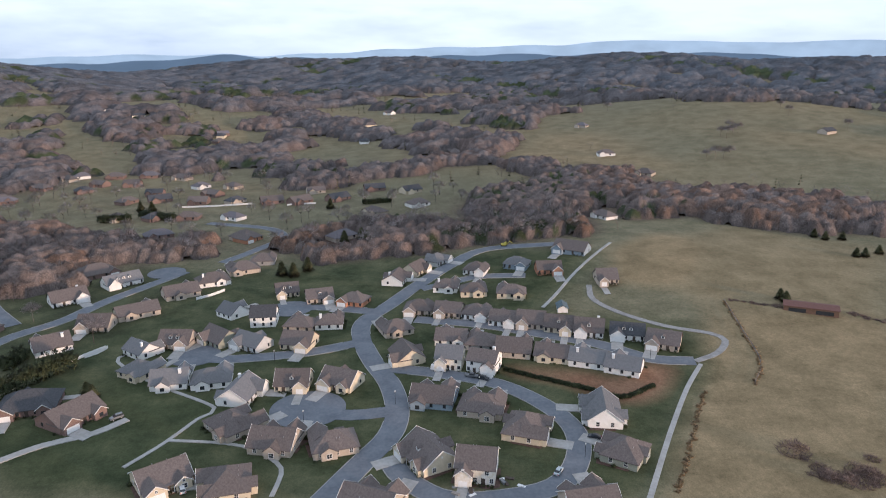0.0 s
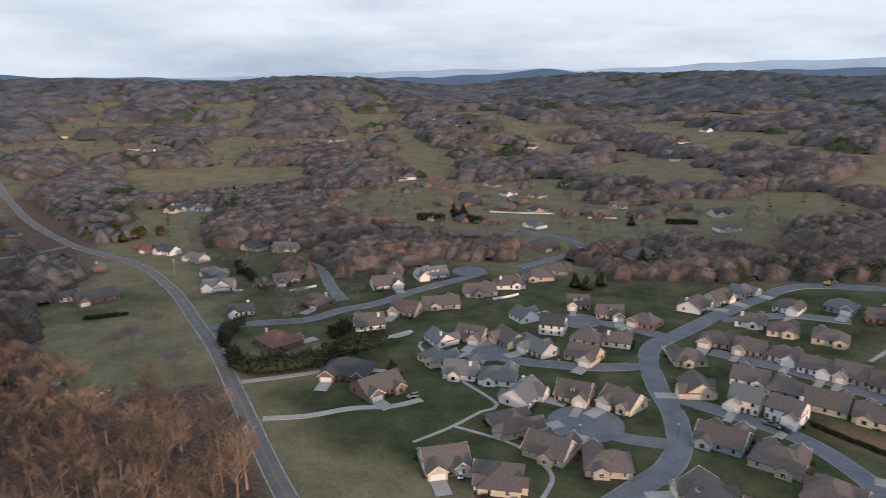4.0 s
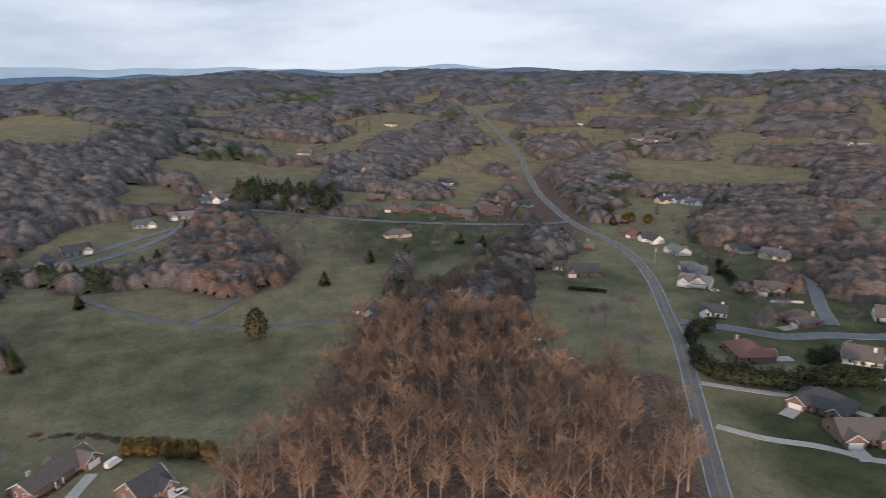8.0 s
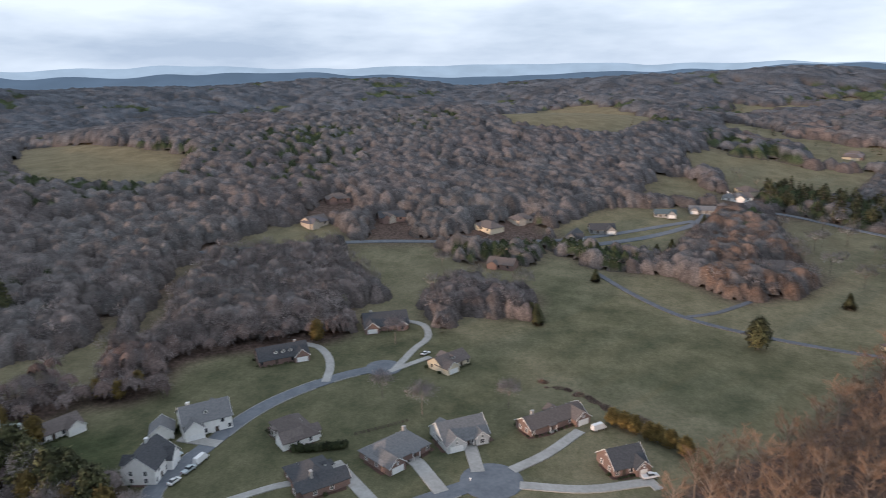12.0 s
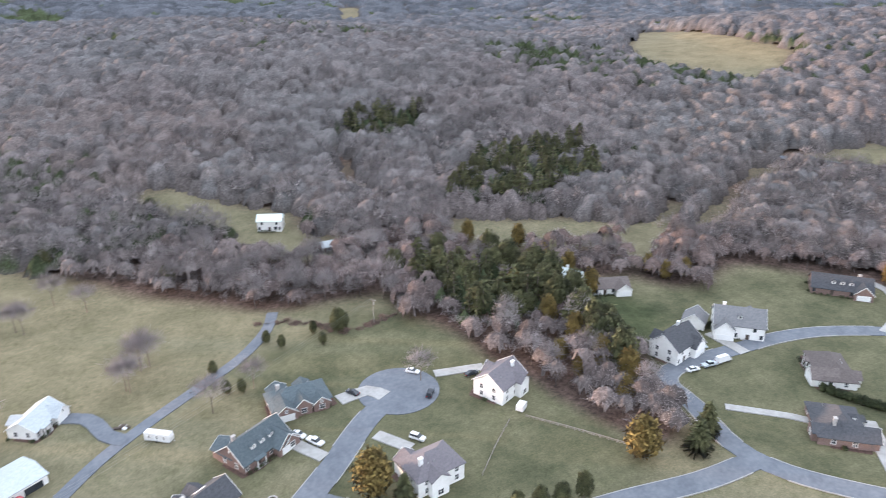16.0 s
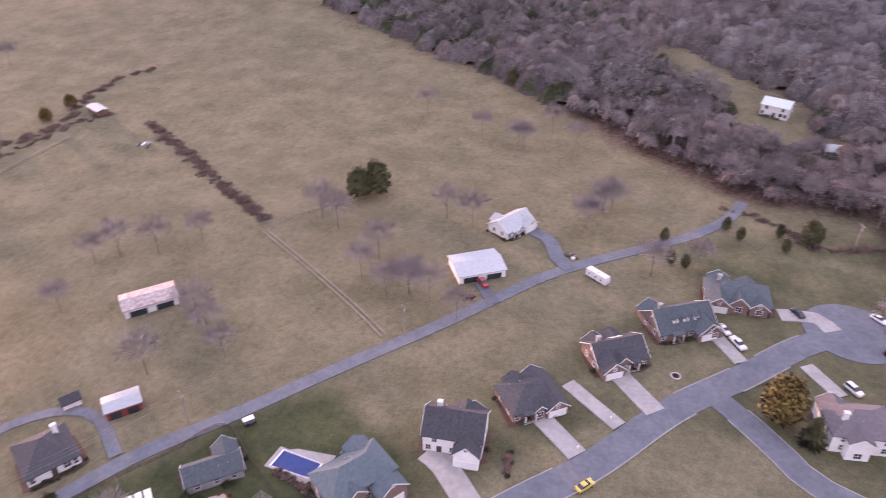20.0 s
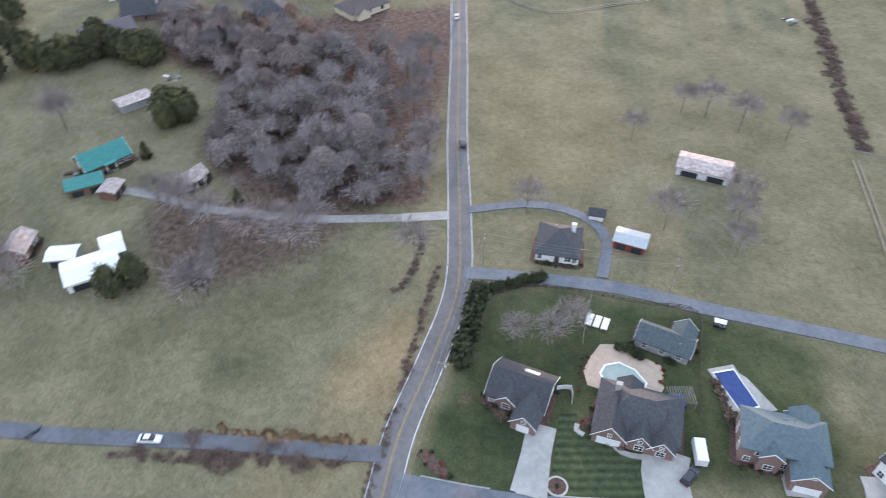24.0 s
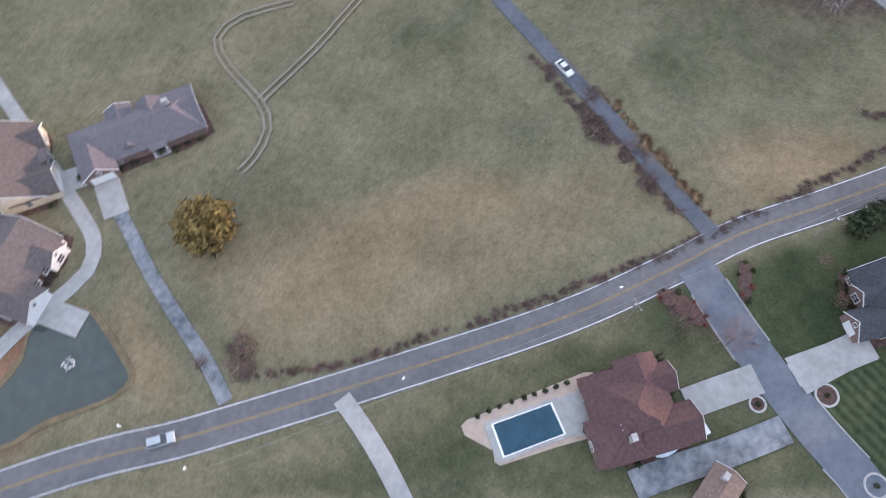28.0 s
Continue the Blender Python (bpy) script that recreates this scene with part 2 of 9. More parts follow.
clear([(-492.3, -63.2), (-565, -27), (-590, 44), (-556, 57), (-458.8, 24.3), (-462.1, -20.0)])
clear([(-1661, -171), (-1643, -80), (-1013, 6), (-846, -13), (-837, -88)])
clear([(-782, -158), (-1589, -166), (-1538, -38), (-901, 14), (-783, -82)])
clear([(-753, 42), (-825, 78), (-792, 94), (-697, 56)])
clear([(-419.6, -191.4), (-444.9, -124.0), (-417.7, -102.5), (-393.5, -131.5), (-386.6, -170.7)])
clear([(-399.7, -258.8), (-458.4, -231.6), (-434.6, -170.8), (-409.6, -227.6)])
clear([(-680, -720), (-611, -543), (-566, -401), (-484.2, -391.7), (-467.2, -473.3)])
clear([(-155.0, -305.2), (-218.5, -272.7), (-247.7, -243.0), (-211.5, -238.6), (-155.0, -260.1)])
clear([(-217.2, -232.6), (-269.0, -254.9), (-307.8, -263.4), (-257.9, -232.2), (-208.4, -203.3)])
clear([(-14.2, -407.5), (-43.3, -406.4), (-74.7, -366.4), (-83.1, -326.0), (-102.6, -311.7), (-65.2, -324.8), (-31.1, -365.4)])
clear([(365.2, -361.5), (335.7, -434.9), (191.1, -493.6), (185.2, -433.2), (121.5, -397.1), (47.5, -353.7), (-53.5, -248.4), (-102.3, -238.1), (-69.2, -114.9), (115.0, -73.0)])
clear([(-52.8, -309.2), (-82.7, -285.0), (-101.9, -338.5), (-81.6, -360.6), (-64.9, -357.2)])
clear([(-82.8, -292.1), (-96.0, -281.1), (-109.4, -300.8), (-99.3, -316.6)])
clear([(-142.5, 417.4), (-131.5, 455.5), (-99.5, 467.7), (-98.3, 482.6), (-129, 509), (-161, 502), (-158.7, 456.8)])
clear([(-626, -1692), (-705, -1716), (-566, -1392), (-515, -1408)])
clear([(310.4, 85.7), (269.8, 52.4), (251.8, -1.4), (226.1, -26.2), (207.9, 10.6), (168.0, 18.7), (131.3, 66.1)])
clear([(-396, -265), (-438, -249), (-463, -208), (-434, -186), (-403, -212), (-376, -248)])
clear([(-379, -259), (-349, -269), (-294, -245), (-255, -226), (-267, -214), (-327, -246), (-355, -247)])
clear([(-425, -188), (-449, -134), (-436, -113), (-393, -132), (-391, -167)])
clear([(-708, -749), (-613, -554), (-568, -398), (-469, -361), (-447, -399), (-438, -458), (-473, -518)])
clear([(-814, -170), (-1654, -236), (-1588, -67), (-1461, -5), (-913, 25), (-766, -22), (-754, -80), (-751, -126)])
clear([(-749, 47), (-835, 76), (-813, 101), (-730, 84), (-686, 48)])
clear([(-668, 17), (-689, 46), (-657, 60), (-642, 74), (-594, 49), (-596, 15), (-599, -4)])
clear([(-772, 121), (-804, 200), (-749, 218), (-664, 189), (-679, 112)])
clear([(-517, -51), (-548, -9), (-547, 45), (-500, 16), (-481, -24), (-482, -48)])
clear([(-1102, 411), (-1147, 516), (-1082, 544), (-1024, 444)])
wood(0.012, "oak", [(-183.6, 11.3), (-213.5, 31.5), (-245.9, 62.7), (-286.2, 88.2), (-320.1, 115.6), (-340.4, 144.0), (-364.7, 180.2), (-382.9, 226.8), (-397.8, 260.7), (-323.4, 212.5), (-272.1, 176.0), (-229.4, 170.5), (-204.9, 205.4), (-171.8, 182.4), (-129.7, 149.8), (-120.0, 120.0), (-140.0, 95.0)])
wood(0.006, "ash", [(-559, 41), (-567, 97), (-476.6, 123.4), (-408.3, 90.6), (-388.5, 60.1), (-423.0, 30.6), (-507, 25)])
wood(0.008, "pine", [(-596, 91), (-573, 175), (-652, 206), (-677, 113)])
wood(0.008, "ash", [(-258.1, -212.6), (-296.9, -189.8), (-330.8, -148.1), (-349.0, -130.3), (-395.1, -174.1), (-391.7, -225.7), (-361.8, -266.8), (-349.8, -278.5)])
wood(0.007, "ash", [(-306.8, -88.0), (-337.2, -84.0), (-340.5, -42.9), (-375.2, -47.1), (-389.0, -95.9), (-351.4, -109.1)])
wood(0.011, "ash", [(-44.2, -253.5), (-63.4, -240.9), (-83.8, -233.3), (-94.9, -221.4), (-111.4, -192.4), (-118.7, -163.8), (-124.6, -122.3), (-133.6, -105.0), (-148.9, -131.5), (-157.1, -154.8), (-154.8, -196.0), (-155.1, -226.0), (-140.7, -274.8), (-59.3, -310.4)])
wood(0.016, "pine", [(-124.0, -259.2), (-158.1, -207.1), (-132.3, -181.3), (-115.7, -199.1), (-110.5, -229.8)])
wood(0.011, "ash", [(106.6, -384.6), (56.4, -343.4), (25.5, -296.0), (-1.7, -280.8), (-28.4, -268.5), (-47.9, -247.7), (-78.8, -226.3), (-109.6, -225.7), (-139.8, -250.0), (-177.2, -322.1), (117.7, -451.1)])
wood(0.009, "ash", [(-174, -251), (-207, -239), (-254, -237), (-259, -200), (-215, -176), (-202, -204), (-173, -215)])
wood(0.0105, "ash", [(318.1, -11.6), (280.3, -41.5), (270.7, -85.8), (260.3, -122.7), (199.4, -93.8), (168.9, -76.0), (145.2, -60.2), (152.4, -39.1), (169.4, -12.1), (199.7, -9.8), (229.8, -24.3), (274.8, -6.3)])
wood(0.0035, "ash", [(181.1, 15.9), (154.3, -31.5), (147.4, -47.2), (135.2, -20.1), (130.9, -1.8), (134.3, 10.5), (150.3, 15.3)])
wood(0.008, "ash", [(-265.2, 398.7), (-225.1, 420.4), (-161.1, 430.4), (-135.4, 442.1), (-83.9, 445.7), (-90.1, 482.0), (-157, 519), (-191.4, 472.7), (-323.8, 495.0)])
wood(0.008, "ash", [(-78.5, 414.0), (-31.5, 446.2), (43.0, 442.1), (82.4, 456.0), (95.2, 444.4), (116, 505), (53, 554), (-38, 545), (-67.7, 495.8)])
wood(0.008, "oak", [(132, 504), (202, 521), (253.4, 493.8), (299.0, 455.2), (344, 529), (248, 583), (155, 593)])
wood(0.007, "ash", [(-371.6, 387.9), (-336.0, 407.6), (-258.4, 426.4), (-302.7, 478.5), (-392.2, 467.2), (-438.1, 461.9)])
wood(0.008, "ash", [(-302.5, 115.4), (-349.8, 152.1), (-392.3, 185.3), (-406.0, 259.1), (-450.6, 323.4), (-524, 350), (-503, 205)])
wood(0.006, "ash", [(-599, 396), (-544, 438), (-585, 519), (-680, 597), (-763, 603), (-698, 471)])
wood(0.006, "oak", [(-401.1, 428.4), (-303.3, 438.6), (-406, 587), (-495, 548)])
wood(0.010, "ash", [(-148.9, -437.5), (-141.3, -256.8), (-212.0, -243.9), (-238.6, -208.9), (-261.4, -178.1), (-296.5, -129.8), (-422.1, -188.5), (-372.9, -254.5), (-324.8, -282.5), (-251.6, -429.7), (-168.6, -482.9)])
wood(0.008, "ash", [(192.3, -451.8), (123.8, -405.2), (66.1, -373.3), (30.5, -335.1), (-11.6, -291.5), (-59.7, -249.8), (-108.3, -260.3), (-151.2, -453.9)])
wood(0.018, "pine", [(-169.5, -313.5), (-217.8, -357.5), (-284.8, -346.0), (-260.8, -295.9), (-205.6, -284.3)])
wood(0.016, "pine", [(-147.5, -422.6), (-171.5, -434.3), (-212.3, -424.4), (-197.4, -401.2), (-164.1, -405.2)])
wood(0.0016, "ash", [(-412, 640), (-363, 739), (-191, 703), (-115, 627), (25, 641), (19, 500), (-61, 512), (-119.3, 469.0), (-335, 513)])
wood(0.0012, "ash", [(-274.4, 279.6), (-351.0, 365.0), (-316.9, 383.0), (-183.7, 415.8), (-124.5, 398.7), (-130.6, 335.4), (-156.2, 283.7), (-218.6, 288.5)])
wood(0.0015, "ash", [(-601, 104), (-503, 326), (-425.9, 276.4), (-400.7, 161.7), (-399.6, 109.2), (-484.6, 101.2)])
wood(0.0012, "ash", [(-387.1, 386.9), (-292.7, 423.3), (-228.8, 342.5), (-245.5, 258.8), (-314.9, 302.7)])
lawn(0.8, [(-224.7, 332.2), (-201.7, 407.8), (-106.9, 415.7), (-30.2, 426.5), (78.3, 432.1), (93.9, 404.0), (48.4, 320.9), (116.7, 309.9), (114.6, 269.1), (61.5, 177.4), (-131.9, 179.9)])
lawn(0.9, [(-186.6, 208.9), (-136.0, 244.0), (-124.5, 275.3), (-97.3, 245.0), (-73.8, 229.5), (-94.8, 190.7), (-145.5, 193.1)])
lawn(0.5, [(-252.2, 254.9), (-332.5, 344.4), (-277.2, 402.3), (-183.7, 415.8), (-144.5, 373.0), (-149.9, 271.2)])
lawn(0.5, [(-181.7, -205.8), (-195.5, -190.9), (-287.4, -178.2), (-319.2, -101.1), (-292.8, -47.2), (-200.5, -26.0), (-140.1, -90.2), (-148.8, -188.7)])
lawn(0.9, [(-164.6, -207.8), (-181.7, -205.8), (-183.7, -179.5), (-178.0, -157.3), (-160.5, -157.1)])
lawn(0.5, [(-32.5, -215.2), (-80.3, -230.9), (-111.6, -214.7), (-128.1, -151.7), (-124.4, -100.2), (-105.7, -98.2), (-22.4, -127.0), (-41.3, -147.4)])
lawn(0.9, [(106.4, -55.6), (101.2, -77.6), (76.3, -100.9), (59.1, -121.9), (31.4, -96.7), (62.8, -20.0)])
lawn(1.0, [(65.9, -55.0), (65.2, -70.5), (47.3, -67.2), (41.7, -58.8), (52.0, -45.4)])
lawn(0.65, [(-11.5, 38.6), (18.6, 20.3), (60.4, -15.5), (89.0, -50.0), (40.9, -61.8)])
lawn(0.8, [(-593, 186), (-534, 352), (-424.1, 280.1), (-400.7, 161.7), (-440.9, 136.9)])
lawn(0.8, [(-342.0, 74.5), (-351.4, 114.4), (-328.8, 100.6)])
lawn(0.6, [(-372.8, 246.7), (-336.9, 315.6), (-288.3, 280.0), (-322.7, 214.0)])
lawn(0.45, [(-436.4, -58.8), (-355.6, 29.0), (-313.5, 95.6), (-241.6, 46.0), (-288.1, -45.3)])
lawn(0.7, [(-374.2, 376.5), (-303, 509), (-170.1, 298.7), (-208.2, 224.9)])
lawn(0.2, [(191.3, 72.7), (181.0, 41.6), (169.7, 7.5), (127.7, -16.3), (123.5, -42.2), (105.0, -36.0), (118.9, 28.6), (147.1, 67.8)])
dry(0.7, [(19.4, 68.2), (14.2, 80.5), (4.1, 54.5), (-6.2, 56.9), (2.5, 71.3), (9.1, 77.8)])
dry(0.3, [(109.2, -35.1), (68.6, -21.9), (77.5, -2.7), (93.2, -8.5)])
dry(0.95, [(126.8, 315.9), (222.3, 315.6), (130.2, 171.0), (63.1, 172.1)])
# knoll: dry grass, weighted further so the straw colour carries sunlight on it
dry(1.3, [(98.2, 393.1), (140.9, 460.8), (152.7, 427.2), (126.4, 357.2), (94.8, 352.0)])
dry(0.55, [(-680, -720), (-611, -543), (-566, -401), (-484.2, -391.7), (-467.2, -473.3)])
dry(0.55, [(-782, -158), (-1589, -166), (-1538, -38), (-901, 14), (-783, -82)])
dry(0.5, [(-1661, -171), (-1643, -80), (-1013, 6), (-846, -13), (-837, -88)])
dry(0.9, [(89.8, 5.0), (78.6, -17.6), (75.9, -17.0), (87.3, 5.3)])
dry(0.6, [(96.3, 415.1), (208.8, 485.3), (283.0, 429.1), (213.5, 315.5), (129.5, 315.8)])
dry(0.8, [(58, 738), (124, 919), (203, 908), (234, 706), (233, 669), (151, 722)])
dry(0.78, [(26.0, 55.6), (39.7, 50.1), (62.4, 36.9), (73.7, 24.2), (66.8, 17.1), (50.0, 30.2), (29.6, 38.8), (16.9, 53.4)])
dry(0.72, [(102.6, -21.4), (110.4, -37.8), (100.3, -39.4), (87.2, -27.4), (88.1, -14.9), (95.5, -11.6)])
dry(0.35, [(222.9, -116.2), (176.0, -152.2), (134.9, -141.1), (127.7, -111.5), (137.5, -73.8)])
lawn(0.3, [(84, 60), (112, 50), (104, 30), (88, 34), (74, 46)])
lawn(0.35, [(104, 8), (122, 6), (128, -12), (112, -22), (102, -8)])
dirt([(-15.2, 82.8), (-7.6, 82.0), (2.9, 84.2), (2.8, 86.3), (-5.7, 87.1), (-14.5, 86.0)])
dirt([(-15.2, 82.8), (-9.1, 82.2), (-10.9, 76.8), (-19.5, 73.8), (-26.4, 72.9)])
lawn(0.5, [(-42, -162), (-22, -140), (0, -115), (30, -82), (48, -100), (22, -126), (2, -147), (-18, -166), (-36, -180)])
lawn(0.35, [(-55, -126), (-70, -112), (-105, -106), (-122, -140), (-100, -150), (-70, -140)])
dirt([(78.0, 264.9), (95.0, 267.0), (85.0, 249.6), (72.8, 245.1)])
dirt([(22.5, 272.0), (49.2, 260.5), (85.8, 244.8), (67.3, 240.6), (26.3, 261.1)])
dry(0.4, [(24.2, 74.4), (58.0, 42.4), (85.6, 3.9), (75.0, -12.4), (35.5, 17.7), (11.1, 45.7)])


def inside(x, y, pts):
    """Which of the places lie in the outline."""
    hit = np.zeros(x.shape, bool)
    for (x0, y0), (x1, y1) in zip(pts, pts[1:] + pts[:1]):
        if y0 != y1:
            hit ^= ((y0 > y) != (y1 > y)) & (x < (x1 - x0) * (y - y0) / (y1 - y0) + x0)
    return hit


def wavy(x, y, s, seed=0.0):
    """A cheap smooth noise between about -1 and 1."""
    return (np.sin(x / s + 1.7 * np.sin(y / (1.3 * s) + seed)) + np.sin(y / (0.8 * s) + 1.9 * np.sin(x / (1.1 * s) + 2 + seed))
            + 0.6 * np.sin((x + 0.7 * y) / (0.37 * s) + seed) + 0.5 * np.sin((y - 0.6 * x) / (0.31 * s) + 3 * seed)) / 3.1


def far_woods(x, y):
    """Whether the far land carries woods at a place."""
    r = np.hypot(x, y)
    ridge = sstep(r, 1500, 2000)
    a = np.degrees(np.arctan2(-x, y)) % 360
    hill = ((a > 84) & (a < 186)).astype(float)
    w = (wavy(x, y, 48, 0.5) > 0.02 - 0.7 * ridge - 1.2 * hill) & (r > 430)
    for p in CLEAR:
        w &= ~inside(x, y, p)
    return w & ~((a > 196) & (a < 330) & (r < 900))


def mesh_object(name, verts, faces, mats, parent=None, label="", smooth=False, index=None):
    me = bpy.data.meshes.new(name)
    me.from_pydata(verts, [], faces)
    for m in mats if isinstance(mats, (list, tuple)) else [mats]:
        me.materials.append(m)
    if index is not None:
        me.polygons.foreach_set("material_index", index)
    if smooth:
        me.polygons.foreach_set("use_smooth", [True] * len(me.polygons))
    me.update()
    ob = new(name, me)
    if parent:
        ob.parent = parent
    if label:
        ob["label"] = label
    return ob


def crown_normals(v, low=0.4):
    """Outward directions over a tree's crown or a bush."""
    c = v.min(0) * (1 - low) + v.max(0) * low
    d = (v - (0, 0, c[2])) / (np.ptp(v, 0) + 0.01) + (0, 0, 0.12)
    return d / (np.linalg.norm(d, axis=1)[:, None] + 1e-6)


def array_mesh(name, v, f, mats, index=None, normals=None, tones=None):
    """A large mesh from arrays of corners and triangles."""
    me = bpy.data.meshes.new(name)
    me.vertices.add(len(v))
    me.vertices.foreach_set("co", np.ascontiguousarray(v, np.float32).ravel())
    me.loops.add(f.size)
    me.loops.foreach_set("vertex_index", np.ascontiguousarray(f, np.int32).ravel())
    me.polygons.add(len(f))
    me.polygons.foreach_set("loop_start", np.arange(0, f.size, f.shape[1], dtype=np.int32))
    for m in mats:
        me.materials.append(m)
    if index is not None:
        me.polygons.foreach_set("material_index", np.ascontiguousarray(index, np.int32))
    me.update(calc_edges=True)
    if normals is not None:
        me.attributes.new("rounded", "FLOAT_VECTOR", "POINT").data.foreach_set("vector", np.ascontiguousarray(normals, np.float32).ravel())
        me.attributes.new("tree_tone", "FLOAT", "POINT").data.foreach_set("value", np.ascontiguousarray(np.ones(len(v)) if tones is None else tones, np.float32))
    return me


def ground_material():
    m = bpy.data.materials.new("grass_and_leaf_litter")
    m.use_nodes = True
    n, l = m.node_tree.nodes, m.node_tree.links
    p = n["Principled BSDF"]
    p.inputs["Roughness"].default_value, p.inputs["Specular IOR Level"].default_value = 0.95, 0.1
    g = n.new("ShaderNodeNewGeometry")
    at = n.new("ShaderNodeAttribute")
    at.attribute_name = "cover"
    sp = n.new("ShaderNodeSeparateColor")
    l.new(at.outputs["Color"], sp.inputs[0])

    def noise_tex(scale, detail=4, rough=0.55):
        t = n.new("ShaderNodeTexNoise")
        t.inputs["Scale"].default_value, t.inputs["Detail"].default_value, t.inputs["Roughness"].default_value = scale, detail, rough
        l.new(g.outputs["Position"], t.inputs["Vector"])
        return t.outputs["Fac"]

    def ramp(fac, a, c, lo=0.35, hi=0.65):
        r = n.new("ShaderNodeValToRGB")
        r.color_ramp.elements[0].position, r.color_ramp.elements[0].color = lo, (*a, 1)
        r.color_ramp.elements[1].position, r.color_ramp.elements[1].color = hi, (*c, 1)
        l.new(fac, r.inputs["Fac"])
        return r.outputs["Color"]

    def mix(fac, a, c, kind="MIX"):
        x = n.new("ShaderNodeMix")
        x.data_type, x.blend_type = "RGBA", kind
        if isinstance(fac, float):
            x.inputs[0].default_value = fac
        else:
            l.new(fac, x.inputs[0])
        l.new(a, x.inputs[6])
        l.new(c, x.inputs[7])
        return x.outputs[2]

    big, mid, fine, tiny = noise_tex(0.012, 6, 0.6), noise_tex(0.06, 9, 0.58), noise_tex(0.5, 6, 0.7), noise_tex(1.7, 5, 0.65)
    field = mix(big, ramp(mid, (0.116, 0.112, 0.069), (0.172, 0.158, 0.102)), ramp(mid, (0.146, 0.131, 0.083), (0.212, 0.184, 0.121)))
    tufts = n.new("ShaderNodeMapRange")
    tufts.inputs[1].default_value, tufts.inputs[2].default_value, tufts.inputs[3].default_value, tufts.inputs[4].default_value = 0.5, 0.68, 0.0, 0.36
    l.new(noise_tex(0.17, 7, 0.66), tufts.inputs[0])
    field = mix(tufts.outputs[0], field, ramp(fine, (0.058, 0.066, 0.030), (0.118, 0.122, 0.062)))
    green = ramp(mid, (0.030, 0.040, 0.019), (0.082, 0.090, 0.045), 0.3, 0.7)
    straw = ramp(mid, (0.172, 0.134, 0.076), (0.272, 0.208, 0.122))
    litter = ramp(fine, (0.062, 0.043, 0.037), (0.145, 0.104, 0.088))
    earth = ramp(mid, (0.16, 0.09, 0.055), (0.25, 0.15, 0.095))

    def edge(channel, gain=1.0):
        e = n.new("ShaderNodeMath")
        e.operation, e.use_clamp = "MULTIPLY_ADD", True
        e.inputs[1].default_value = 1.4 * gain
        l.new(channel, e.inputs[0])
        s = n.new("ShaderNodeMath")
        s.operation, s.inputs[1].default_value, s.inputs[2].default_value = "MULTIPLY_ADD", -0.6, 0.1
        l.new(mid, s.inputs[0])
        l.new(s.outputs[0], e.inputs[2])
        return e.outputs[0]

    c = mix(edge(sp.outputs[1]), field, straw)
    c = mix(edge(sp.outputs[0]), c, green)
    c = mix(edge(sp.outputs[2], 1.3), c, litter)
    c = mix(edge(at.outputs["Alpha"], 1.4), c, earth)
    speck = ramp(tiny, (0.5, 0.53, 0.5), (1.45, 1.42, 1.4), 0.3, 0.7)
    c = mix(0.5, c, mix(1.0, c, speck, "MULTIPLY"))
    tuft = ramp(fine, (0.62, 0.66, 0.6), (1.2, 1.18, 1.15), 0.32, 0.62)
    c = mix(0.55, c, mix(1.0, c, tuft, "MULTIPLY"))
    l.new(c, p.inputs["Base Color"])
    bp = n.new("ShaderNodeBump")
    bp.inputs["Strength"].default_value, bp.inputs["Distance"].default_value = 0.3, 0.12
    l.new(fine, bp.inputs["Height"])
    l.new(bp.outputs["Normal"], p.inputs["Normal"])
    return m


